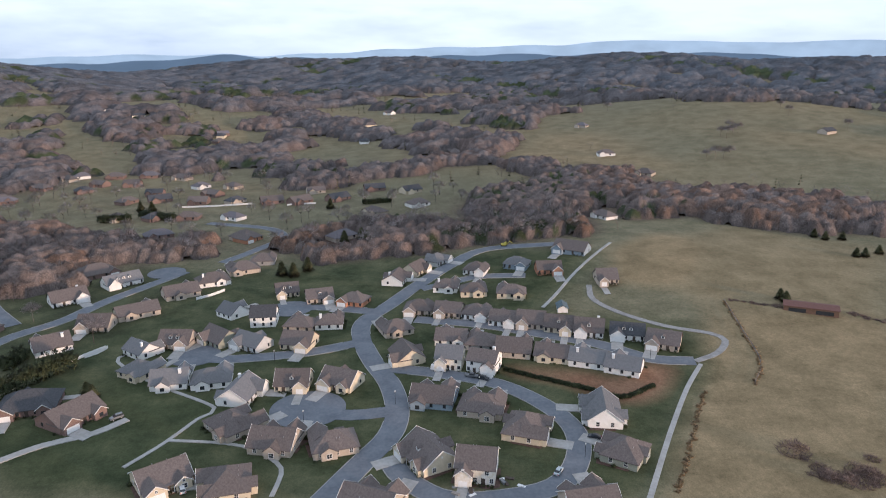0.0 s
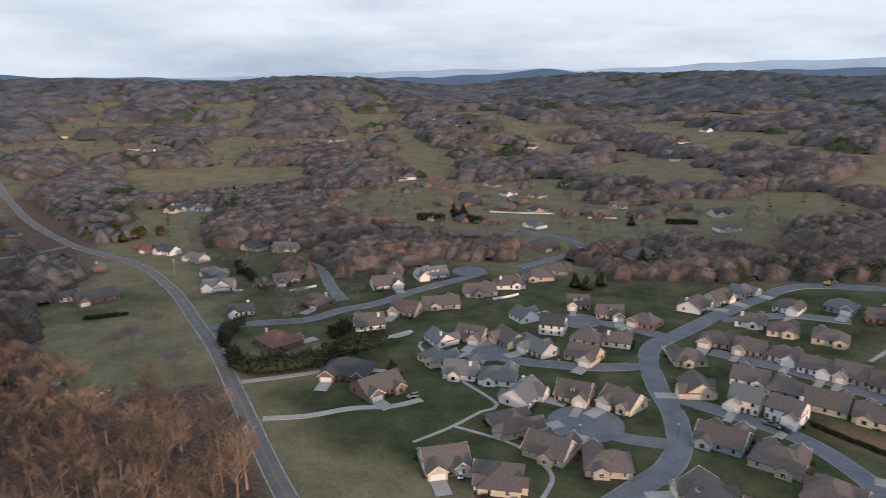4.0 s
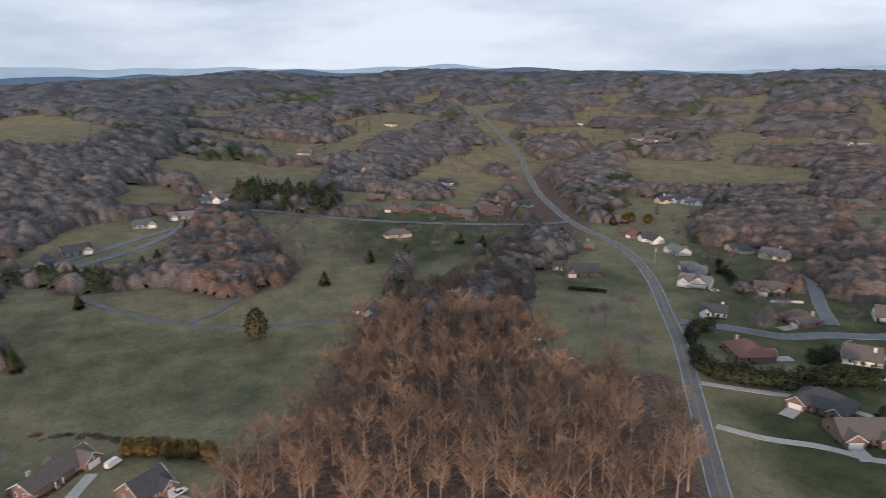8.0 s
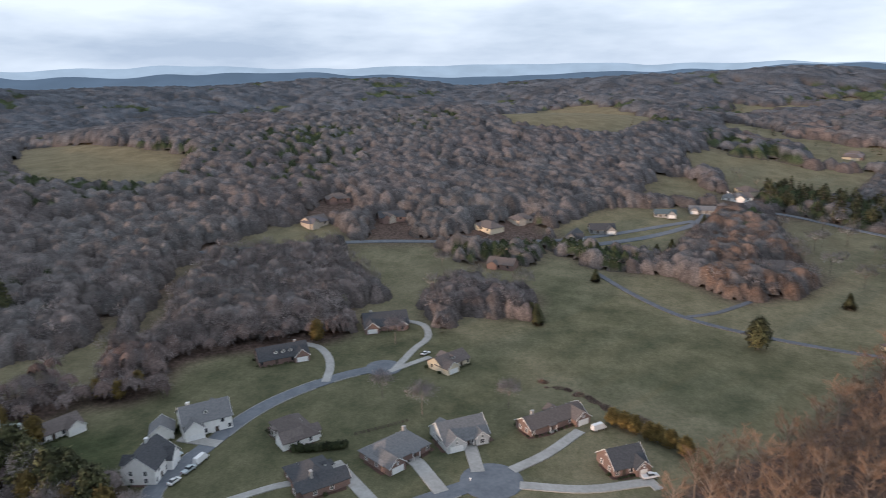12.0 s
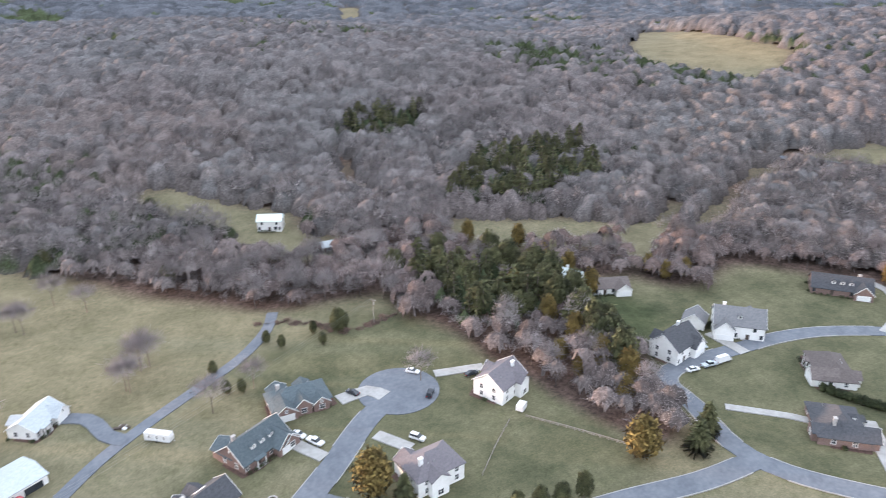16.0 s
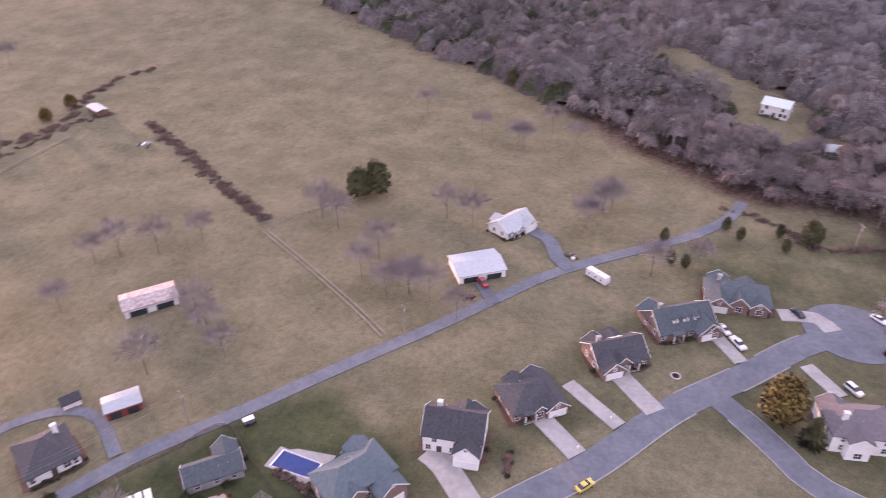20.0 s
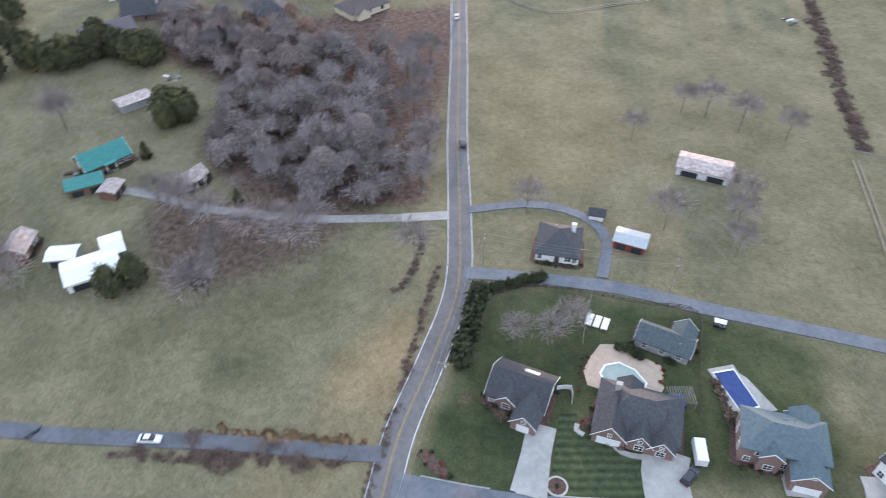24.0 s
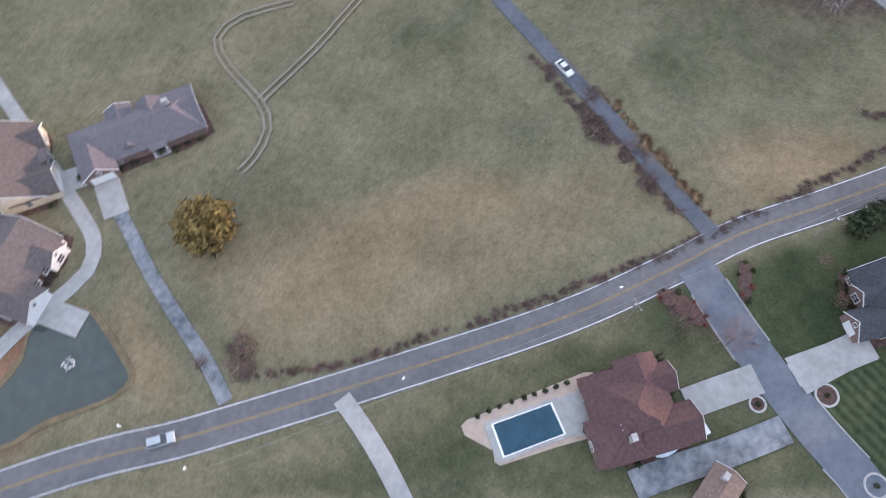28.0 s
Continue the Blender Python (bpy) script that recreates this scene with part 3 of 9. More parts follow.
def build_ground():
    radii = [6.0]
    while radii[-1] < 4850:
        radii.append(radii[-1] + max(2.0, radii[-1] * 0.0145))
    R, A = np.array(radii), np.linspace(0, 2 * math.pi, 480, endpoint=False)
    x, y = (np.outer(R, -np.sin(A))).ravel(), (np.outer(R, np.cos(A))).ravel()
    x, y = np.append(x, 0), np.append(y, 0)
    z = height(x, y)
    k, m = len(R), len(A)
    i, j = np.meshgrid(np.arange(k - 1), np.arange(m), indexing="ij")
    q = np.stack([i * m + j, i * m + (j + 1) % m, (i + 1) * m + (j + 1) % m, (i + 1) * m + j], -1).reshape(-1, 4)[:, ::-1]
    j = np.arange(m)
    centre = np.stack([np.full(m, k * m), j, (j + 1) % m], -1)
    tri = np.concatenate([q[:, [0, 1, 2]], q[:, [0, 2, 3]], centre])
    me = array_mesh("ground", np.stack([x, y, z], -1), tri, [ground_material()])
    me.polygons.foreach_set("use_smooth", np.ones(len(tri), bool))
    wx, wy = x + 2.0 * wavy(x, y, 9, 1) + 5 * wavy(x, y, 30, 5), y + 2.0 * wavy(x, y, 9, 2) + 5 * wavy(x, y, 30, 6)
    cover = np.zeros((len(x), 4), np.float32)
    for s, (channel, zones) in enumerate(((0, LAWN), (1, DRY), (3, DIRT))):
        for kk, pts in zones:
            hit = inside(wx, wy, pts)
            cover[hit, channel] = np.maximum(cover[hit, channel], kk)
    cover[:, 1] = np.maximum(cover[:, 1], 0.62 * sstep(np.hypot(x, y), 420, 800) * (0.6 + 0.5 * wavy(x, y, 60, 3)))
    cover[:, 2] = far_woods(wx, wy) * (0.75 - 0.4 * sstep(np.hypot(x, y), 500, 1100))
    for i, (d, kind, pts) in enumerate(WOOD):
        hit = inside(wx, wy, pts)
        for p in CLEAR if i and d > 0.002 else []:
            hit &= ~inside(wx, wy, p)
        cover[hit, 2] = 1.0 if d > 0.005 else 0.6 if d > 0.002 else 0.15
    ring = cover[:-1].reshape(k, m, 4)
    for step in range(4):
        soft = ring * 0.4 + 0.3 * np.roll(ring, 1, 1) + 0.3 * np.roll(ring, -1, 1)
        inner, outer = np.concatenate([soft[:1], soft[:-1]]), np.concatenate([soft[1:], soft[-1:]])
        ring = soft * 0.4 + 0.3 * inner + 0.3 * outer
    cover[:-1] = ring.reshape(-1, 4)
    at = me.attributes.new("cover", "FLOAT_COLOR", "POINT")
    at.data.foreach_set("color", cover.ravel())
    return tagged(new("ground", me), "rolling winter pasture, lawns and leaf litter", "ground", kind="structure")


build_ground()


def curve(pts, step=4.0):
    """A smooth line through the points."""
    p = [Vector((a, c)) for a, c in pts]
    p = [2 * p[0] - p[1]] + p + [2 * p[-1] - p[-2]]
    out = []
    for a, c, d, e in zip(p, p[1:], p[2:], p[3:]):
        k = max(2, int((d - c).length / step))
        for i in range(k):
            t = i / k
            out.append(0.5 * (2 * c + (d - a) * t + (2 * a - 5 * c + 4 * d - e) * t * t + (3 * c - a - 3 * d + e) * t ** 3))
    return out + [p[-2]]


LIFT = [0.05]
STREETS = []


def strip(line, left, right, lift, thick=0.0):
    """A band along a line, between two distances to its left; with thickness its sides go down."""
    v, f = [], []
    for i, c in enumerate(line):
        d = (line[min(i + 1, len(line) - 1)] - line[max(i - 1, 0)]).normalized()
        s = Vector((-d.y, d.x))
        for k in (left, right):
            q = c + s * k
            z = float(height(q.x, q.y)) + lift + q.length * 0.0004
            v.append((q.x, q.y, z))
            if thick:
                v.append((q.x, q.y, z - thick))
    w = 4 if thick else 2
    for i in range(len(line) - 1):
        a, c = i * w, (i + 1) * w
        if thick:
            f += [(a, a + 2, c + 2, c), (a + 1, a, c, c + 1), (a + 2, a + 3, c + 3, c + 2)]
        else:
            f.append((a, a + 1, c + 1, c))
    return v, f


def road(name, width, surface, lines, pts=None):
    if pts is None:
        lines, pts = False, lines
    line = curve(pts)
    ROADPTS.extend((c.x, c.y, width / 2) for c in line)
    LIFT[0] += 0.004
    base = LIFT[0]
    if name == "farm_track":
        v, f = strip(line, 1.0, 0.45, base)
        v2, f2 = strip(line, -0.45, -1.0, base)
        k = len(v)
        return tagged(mesh_object(name, v + v2, f + [tuple(i + k for i in q) for q in f2], paving(surface)), "two faint wheel ruts across the pasture", "track", kind="structure")
    words = {"asphalt_old": "worn grey asphalt country road with painted lines", "asphalt_grey": "smooth blue-grey asphalt street between lawns",
             "asphalt_dark": "narrow dark asphalt drive across the pasture", "asphalt_worn": "patched grey asphalt drive beside the house",
             "concrete": "pale concrete drive across the grass", "gravel": "pale grey gravel track through grass",
             "dirt": "faint bare earth track across the pasture"}[surface]
    ob = tagged(mesh_object(name, *strip(line, width / 2, -width / 2, base, 0.4), paving(surface)), words, "road", kind="structure")
    if name == "main_road":
        SPOTS.extend((c.x * 0.97, c.y * 0.97, 24) for c in line if c.length > 270)
    if name == "street":
        STREETS.append((ob, line, width, base))
    if lines:
        for s in (1, -1):
            e = s * (width / 2 - 0.3)
            mesh_object("edge_line", *strip(line, e + 0.09, e - 0.09, base + 0.02), ROADWHITE, ob, "white edge line")
            mesh_object("centre_line", *strip(line, s * 0.15 + 0.055, s * 0.15 - 0.055, base + 0.02), YELLOW, ob, "faded yellow centre line")
    return ob


def disc(name, radius, surface, pts):
    (x, y), n = pts[0], 40
    LIFT[0] += 0.004
    ROADPTS.extend((x + radius * 0.5 * math.cos(a), y + radius * 0.5 * math.sin(a), radius * 0.6) for a in range(6))
    ring = [(x + radius * math.cos(i * 2 * math.pi / n), y + radius * math.sin(i * 2 * math.pi / n)) for i in range(n)]
    v = [(a, c, float(height(a, c)) + LIFT[0] + math.hypot(a, c) * 0.0004) for a, c in ring]
    v += [(a, c, z - 0.4) for a, c, z in v]
    f = [tuple(range(n))] + [(i + n, (i + 1) % n + n, (i + 1) % n, i) for i in range(n)]
    return tagged(mesh_object(name, v, f, paving(surface)), "round blue-grey asphalt turning circle", "road", kind="structure")


road("main_road", 7.0, "asphalt_old", True, [(-1500, 760), (-881, 539), (-700, 455), (-583, 397), (-470.0, 350.0), (-382.0, 330.0), (-318.0, 298.0), (-260.0, 258.0), (-225.0, 233.0), (-179.0, 196.0), (-135.0, 160.0), (-100.0, 133.0), (-28.0, 72.0), (-4.0, 47.0), (21.0, 22.0), (45.0, -1.0), (63.0, -15.0), (77.0, -25.0), (92.0, -39.0), (110.0, -54.0), (136.0, -67.0), (171.0, -83.0), (220.0, -107.0), (262.0, -127.0), (330.0, -160.0), (430.0, -208.0)])
road("street", 8.5, "asphalt_grey", [(-37.1, 173.6), (-26.6, 196.6), (-18.8, 213.7), (-17.4, 231.5), (-21.6, 252.2), (-30.3, 273.5), (-37.8, 298.2), (-38.7, 319.1), (-27.9, 341.8), (-14.1, 371.0), (5.4, 404.6), (27.5, 430.0), (72.6, 430.7)])
road("street", 7.5, "asphalt_grey", [(-36.1, 294.9), (-56.3, 284.8), (-77.4, 279.3), (-98.8, 277.5), (-116.6, 286.3)])
road("street", 7.5, "asphalt_grey", [(-19.0, 230.2), (-34.1, 227.6), (-50.1, 230.9)])
disc("cul_de_sac", 14, "asphalt_grey", [(-50.4, 232.6)])
disc("cul_de_sac", 11, "asphalt_grey", [(-108.6, 281.3)])
road("street", 7.5, "asphalt_grey", [(-35.8, 332.6), (-59.8, 339.4), (-77.5, 340.2)])
disc("cul_de_sac", 11, "asphalt_grey", [(-78.6, 338.6)])
road("street", 6.5, "asphalt_grey", [(-12.3, 364.4), (4.9, 373.0), (21.1, 379.5), (46.5, 376.6)])
road("street", 7.5, "asphalt_grey", [(-13.9, 320.8), (17.5, 312.6), (45.5, 299.8), (68.9, 287.6), (87.2, 272.7), (105.3, 269.4)])
road("track", 3.0, "gravel", [(105.3, 269.4), (117.7, 277.2), (125.7, 289.5), (121.5, 297.4), (104.6, 305.5), (87.3, 321.3), (77.1, 339.3), (78.5, 357.6)])
road("street", 7.5, "asphalt_grey", [(-22.6, 266.7), (-1.4, 260.8), (20.9, 251.2), (36.4, 234.7), (44.3, 218.1), (43.8, 201.9), (36.5, 186.3), (23.6, 179.1), (1.9, 177.0), (-11.8, 187.1), (-17.7, 198.0)])
road("footpath", 1.8, "concrete", [(106.7, 266.7), (93.3, 244.6), (76.5, 211.9), (57.5, 172.2)])
road("footpath", 1.5, "concrete", [(-129.2, 292.8), (-139.1, 283.2), (-140.1, 276.2), (-123.5, 260.5), (-107.7, 249.2), (-85.3, 234.1), (-88.8, 225.9), (-94.8, 209.6), (-102.2, 195.3)])
road("footpath", 1.5, "concrete", [(-93.5, 211.4), (-73.7, 209.2), (-63.0, 204.9), (-53.8, 197.1), (-51.0, 190.7), (-51.4, 179.2)])
road("footpath", 1.8, "concrete", [(106.0, 427.0), (75.6, 378.3), (59.7, 348.6), (49.9, 331.3)])
road("street", 7.0, "asphalt_grey", [(-248.3, 255.5), (-237.4, 265.3), (-227.2, 273.1), (-209.7, 285.3), (-201.5, 305.4), (-188.8, 324.6), (-180.3, 351.8), (-165.7, 383.4), (-156.0, 404.1)])
disc("cul_de_sac", 11, "asphalt_grey", [(-166.7, 402.6)])
road("street", 6.5, "asphalt_grey", [(-209.7, 318.7), (-230.8, 339.0), (-247.4, 357.6), (-263.5, 372.4), (-279.4, 378.5)])
road("street", 6.5, "asphalt_grey", [(-139.2, 422.0), (-124.3, 451.9), (-114.1, 481.0), (-130, 508), (-182, 528)])
road("driveway", 3.2, "concrete", [(-190.7, 210.5), (-174.2, 225.0), (-158.2, 238.8), (-140.0, 244.4)])
road("driveway", 3.4, "concrete", [(-161.8, 188.2), (-147.8, 196.5), (-135.5, 208.6), (-121.9, 216.4), (-114.1, 226.1)])
road("street", 7.5, "asphalt_grey", [(66.0, -19.0), (55.0, -34.0), (46.0, -49.0), (40.0, -60.0), (25.0, -78.0), (7.0, -96.0), (-8.0, -110.0), (-26.0, -131.0), (-44.0, -147.0), (-60.0, -162.0), (-70.0, -169.0)])
disc("cul_de_sac", 13, "asphalt_grey", [(-76.2, -172.6)])
road("street", 6.5, "asphalt_grey", [(-36.0, -139.0), (-44.0, -130.0), (-50.0, -122.0), (-57.0, -114.0), (-79.0, -105.0), (-107.0, -100.0), (-128.0, -96.0), (-146.0, -95.0)])
road("street", 6.5, "asphalt_grey", [(-194.9, -37.0), (-183.6, -48.2), (-163.7, -68.6), (-149.7, -87.2), (-146.3, -102.4), (-151.4, -121.7), (-153.4, -134.2), (-160.3, -139.0), (-169.9, -139.4), (-191.1, -138.0), (-210.5, -136.1), (-229.6, -130.1), (-251.3, -116.8), (-265.8, -101.8)])
disc("cul_de_sac", 10, "asphalt_grey", [(-191.3, -38.5)])
disc("cul_de_sac", 8, "asphalt_grey", [(-264.8, -101.3)])
road("lane", 4.2, "asphalt_grey", [(113.7, -57.7), (111.2, -62.6), (103.4, -74.6), (94.4, -88.1), (86.6, -96.9), (79.0, -104.5), (65.5, -119.6), (52.6, -133.8), (38.5, -148.8), (24.0, -165.4), (10.9, -180.5), (-2.0, -191.5), (-19.0, -203.8), (-37.0, -217.0), (-50.0, -232.0), (-56.0, -245.0)])
road("farm_drive", 3.6, "asphalt_dark", [(74.0, -20.0), (77.0, -14.0), (88.0, 5.0), (98.0, 24.0), (108.0, 43.0), (108.5, 43.1), (113.7, 52.3), (118.0, 59.6), (118.0, 67.3), (120.1, 74.9), (123.5, 79.5), (128.2, 79.9), (131.3, 75.2), (132.1, 69.5), (128.7, 64.2), (122.1, 61.2)])
road("farm_drive", 3.2, "asphalt_dark", [(121.1, 60.6), (128.2, 60.5), (134.6, 57.4), (142.3, 58.0), (147.2, 62.4), (150.1, 70.9), (150.3, 80.4)])
road("driveway", 3.6, "concrete", [(136.2, -63.8), (138.7, -57.2), (140.7, -51.2)])
road("driveway", 3.2, "gravel", [(140.7, -51.2), (150.3, -29.6), (160.7, -13.0), (168.1, -1.8), (178.1, 7.6), (186.3, 17.6)])
road("gravel_drive", 2.7, "asphalt_worn", [(2.6, 46.0), (7.1, 53.5), (11.0, 62.1), (15.9, 72.3), (20.8, 80.8), (27.5, 92.4)])
road("driveway", 3.0, "concrete", [(37.8, 133.3), (31.1, 117.8), (24.8, 103.4), (19.4, 91.6), (16.4, 86.8), (11.0, 84.1), (2.4, 85.9), (-4.9, 87.9), (-11.4, 88.8)])
road("driveway", 3.4, "concrete", [(12.8, 28.1), (10.2, 22.4), (6.6, 15.8), (2.6, 9.7)])
road("driveway", 3.0, "asphalt_grey", [(136.1, -70.0), (131.6, -85.7), (124.8, -94.6), (116.6, -98.7), (108.2, -97.5), (97.6, -88.6)])
road("country_road", 5.5, "asphalt_grey", [(-478.4, -23.2), (-504, 11), (-543, 44), (-589, 64), (-598, 113), (-570, 159), (-530, 215), (-477.9, 309.7), (-470.6, 350.1)])
road("country_road", 4.5, "asphalt_grey", [(-371.2, -276.4), (-408.0, -226.8), (-438.3, -172.1), (-458.0, -111.6), (-472.0, -66.5), (-498.0, -20.0), (-552, 45)])
road("farm_drive", 3.5, "asphalt_dark", [(-422.8, -19.9), (-383.8, 6.9), (-358.9, 29.4), (-342.0, 60.1), (-328.8, 100.6), (-326.3, 127.8)])
road("farm_drive", 3.0, "asphalt_dark", [(-360.6, 29.6), (-370.6, 45.1), (-392.1, 63.9)])
road("driveway", 3.4, "concrete", [(-263.8, -96.0), (-287.6, -94.7), (-303.0, -92.5), (-318.2, -99.6), (-321.6, -112.1)])
road("driveway", 3.0, "concrete", [(-261.5, -97.7), (-280.9, -85.0)])
road("driveway", 3.6, "concrete", [(-245.4, -120.0), (-260.7, -124.7), (-272.6, -131.9), (-279.8, -140.2), (-280.9, -148.6)])
road("driveway", 4.5, "concrete", [(-167.4, -66.2), (-179.7, -80.2), (-189.2, -91.0)])
road("driveway", 5.0, "concrete", [(-181.4, -52.0), (-195.1, -63.9), (-199.7, -70.2)])
road("driveway", 4.5, "concrete", [(-195.0, -43.6), (-211.7, -50.5)])
road("driveway", 3.0, "concrete", [(-158.8, -116.1), (-171.7, -103.3), (-175.5, -97.4)])
road("driveway", 4.0, "concrete", [(-198.7, -33.4), (-211.5, -23.7), (-229.8, -14.2)])
road("driveway", 4.0, "concrete", [(-191.0, -29.5), (-193.9, -9.4), (-202.3, 8.5)])
road("driveway", 4.5, "concrete", [(-190.1, -134.6), (-190.3, -150.8)])
road("driveway", 5.5, "concrete", [(-57.5, -176.5), (-67.3, -177.1), (-71.0, -171.7)])
road("driveway", 4.0, "concrete", [(-90.5, -175.4), (-107.0, -171.4)])
road("driveway", 4.0, "concrete", [(-60.9, -155.2), (-67.1, -144.8)])
road("driveway", 4.0, "concrete", [(-37.9, -164.7), (-44.6, -152.7)])
road("driveway", 5.5, "concrete", [(-22.2, -129.5), (-10.9, -143.9)])
road("driveway", 4.0, "concrete", [(-13.7, -122.9), (-0.6, -134.9)])
road("driveway", 5.0, "concrete", [(-4.6, -112.0), (4.4, -121.3)])
road("driveway", 6.0, "concrete", [(14.8, -91.2), (24.0, -102.1), (29.0, -105.5)])
road("driveway", 6.0, "concrete", [(53.5, -42.6), (61.2, -48.2), (66.0, -52.4)])
road("driveway", 9.0, "concrete", [(41.5, -65.9), (46.8, -68.7), (50.6, -72.5)])
road("driveway", 6.0, "concrete", [(31.7, -89.5), (36.6, -92.4)])
road("driveway", 5.5, "concrete", [(50.5, -36.4), (44.8, -30.9), (40.3, -26.7)])
road("driveway", 5.5, "concrete", [(66.2, -52.7), (54.4, -41.5)])
road("driveway", 5.0, "asphalt_worn", [(44.2, -43.5), (35.9, -36.0), (29.2, -29.2), (23.0, -23.4)])
road("driveway", 5.0, "asphalt_grey", [(24.1, -210.2), (11.9, -204.2), (7.2, -192.6), (2.5, -187.2)])
road("driveway", 4.0, "asphalt_dark", [(29.4, -174.0), (23.2, -163.7)])
road("farm_track", 2.6, "dirt", [(107.6, -187.8), (84.6, -170.5), (63.2, -153.6), (50.5, -142.5)])
road("farm_track", 2.6, "dirt", [(266.3, -146.3), (239.8, -158.7), (233.9, -188.3), (231.1, -212.2), (227.6, -242.7)])
road("farm_track", 1.6, "dirt", [(94.0, 71.5), (85.3, 72.3), (75.9, 73.2), (59.1, 76.3)])
road("farm_track", 1.8, "dirt", [(85.4, 84.5), (76.6, 92.6), (68.7, 94.0), (63.4, 87.3), (59.1, 76.3), (54.0, 70.8), (46.9, 69.6), (42.8, 70.3)])
road("footpath", 1.0, "concrete", [(63.5, -59.4), (62.4, -58.4), (60.7, -59.2)])
road("footpath", 1.1, "concrete", [(57.9, -63.8), (55.3, -63.5), (52.9, -65.0), (50.8, -68.4)])



def kerbs():
    """Kerb stones along the streets, left out where another road joins."""
    spots = np.array(ROADPTS)
    for ob, line, width, base in STREETS:
        own = set((c.x, c.y) for c in line)
        other = np.array([q for q in ROADPTS if (q[0], q[1]) not in own])
        for s in (1, -1):
            run = []
            for i, c in enumerate(line + [None]):
                free = False
                if c is not None:
                    d = (line[min(i + 1, len(line) - 1)] - line[max(i - 1, 0)]).normalized()
                    q = c + Vector((-d.y, d.x)) * s * (width / 2 + 0.2)
                    free = bool((np.hypot(other[:, 0] - q.x, other[:, 1] - q.y) > other[:, 2] + 1.5).all())
                if free:
                    run.append(c)
                else:
                    if len(run) > 3:
                        mesh_object("kerb", *strip(run, s * (width / 2 + 0.3), s * (width / 2), base + 0.07, 0.5), KERB, ob)
                    run = []


KERB = material("kerb_concrete", (0.24, 0.235, 0.225), (0.33, 0.325, 0.31), scale=0.5)
kerbs()

# ---- shapes ----


def extruded(profile, x0, x1):
    """A closed outline in (y, z) drawn along x."""
    n = len(profile)
    v = [(x, y, z) for x in (x0, x1) for y, z in profile]
    return v, [(i, (i + 1) % n, (i + 1) % n + n, i + n) for i in range(n)] + [tuple(range(n))[::-1], tuple(range(n, 2 * n))]


def grille(xs, zs, y0, y1):
    """A frame with bars in one piece: every second cell of the grid of lines is open."""
    nx, nz = len(xs), len(zs)
    v = [(x, y, z) for y in (y0, y1) for z in zs for x in xs]
    k, f = nx * nz, []

    def solid(i, j):
        return 0 <= i < nx - 1 and 0 <= j < nz - 1 and not (i % 2 == 1 and j % 2 == 1)
    for j in range(nz - 1):
        for i in range(nx - 1):
            if solid(i, j):
                a, c, d, e = j * nx + i, j * nx + i + 1, (j + 1) * nx + i + 1, (j + 1) * nx + i
                f += [(a, c, d, e), (e + k, d + k, c + k, a + k)]
                for p, q, ok in ((a, c, solid(i, j - 1)), (c, d, solid(i + 1, j)), (d, e, solid(i, j + 1)), (e, a, solid(i - 1, j))):
                    if not ok:
                        f.append((q, p, p + k, q + k))
    return v, f


def box(x0, x1, y0, y1, z0, z1):
    return ([(x0, y0, z0), (x1, y0, z0), (x1, y1, z0), (x0, y1, z0), (x0, y0, z1), (x1, y0, z1), (x1, y1, z1), (x0, y1, z1)],
            [(3, 2, 1, 0), (4, 5, 6, 7), (0, 1, 5, 4), (1, 2, 6, 5), (2, 3, 7, 6), (3, 0, 4, 7)])


def join(*shapes):
    v, f = [], []
    for a, c in shapes:
        k = len(v)
        v += a
        f += [tuple(i + k for i in q) for q in c]
    return v, f


def turned(shape, swap=False, at=(0, 0, 0)):
    """The shape with its x and y exchanged (a quarter turn), then moved."""
    v, f = shape
    if swap:
        v = [(-y, x, z) for x, y, z in v]
    return [(x + at[0], y + at[1], z + at[2]) for x, y, z in v], f


def gable_wall(w, d, z0, z1, pitch):
    """A block whose ends rise to a point under a ridge along x."""
    a, c, t = w / 2, d / 2, z1 + pitch * d / 2
    v = []
    for x in (-a, a):
        v += [(x, -c, z0), (x, c, z0), (x, c, z1), (x, 0, t), (x, -c, z1)]
    return v, [(4, 3, 2, 1, 0), (5, 6, 7, 8, 9), (0, 5, 9, 4), (1, 2, 7, 6), (0, 1, 6, 5), (2, 3, 8, 7), (3, 4, 9, 8)]


def gable_roof(w, d, z1, pitch, over=0.45, thick=0.22):
    a, c = w / 2 + over, d / 2 + over
    e, t = z1 - over * pitch + 0.1, z1 + pitch * d / 2 + 0.1
    v = []
    for x in (-a, a):
        v += [(x, -c, e), (x, 0, t), (x, c, e), (x, c, e - thick), (x, 0, t - thick), (x, -c, e - thick)]
    return v, [(0, 1, 7, 6), (1, 2, 8, 7), (2, 3, 9, 8), (3, 4, 10, 9), (4, 5, 11, 10), (5, 0, 6, 11), (0, 5, 4, 1), (1, 4, 3, 2), (6, 7, 10, 11), (7, 8, 9, 10)]


def hip_roof(w, d, z1, pitch, over=0.45, thick=0.22):
    a, c = w / 2 + over, d / 2 + over
    e, t = z1 - over * pitch + 0.1, z1 + pitch * d / 2 + 0.1
    k = max(0.3, (w - d) / 2)
    v = [(-a, -c, e), (a, -c, e), (a, c, e), (-a, c, e), (-k, 0, t), (k, 0, t)] + [(x, y, e - thick) for x, y in ((-a, -c), (a, -c), (a, c), (-a, c))]
    return v, [(0, 1, 5, 4), (1, 2, 5), (2, 3, 4, 5), (3, 0, 4), (6, 7, 1, 0), (7, 8, 2, 1), (8, 9, 3, 2), (9, 6, 0, 3), (9, 8, 7, 6)]


SHARED = {}


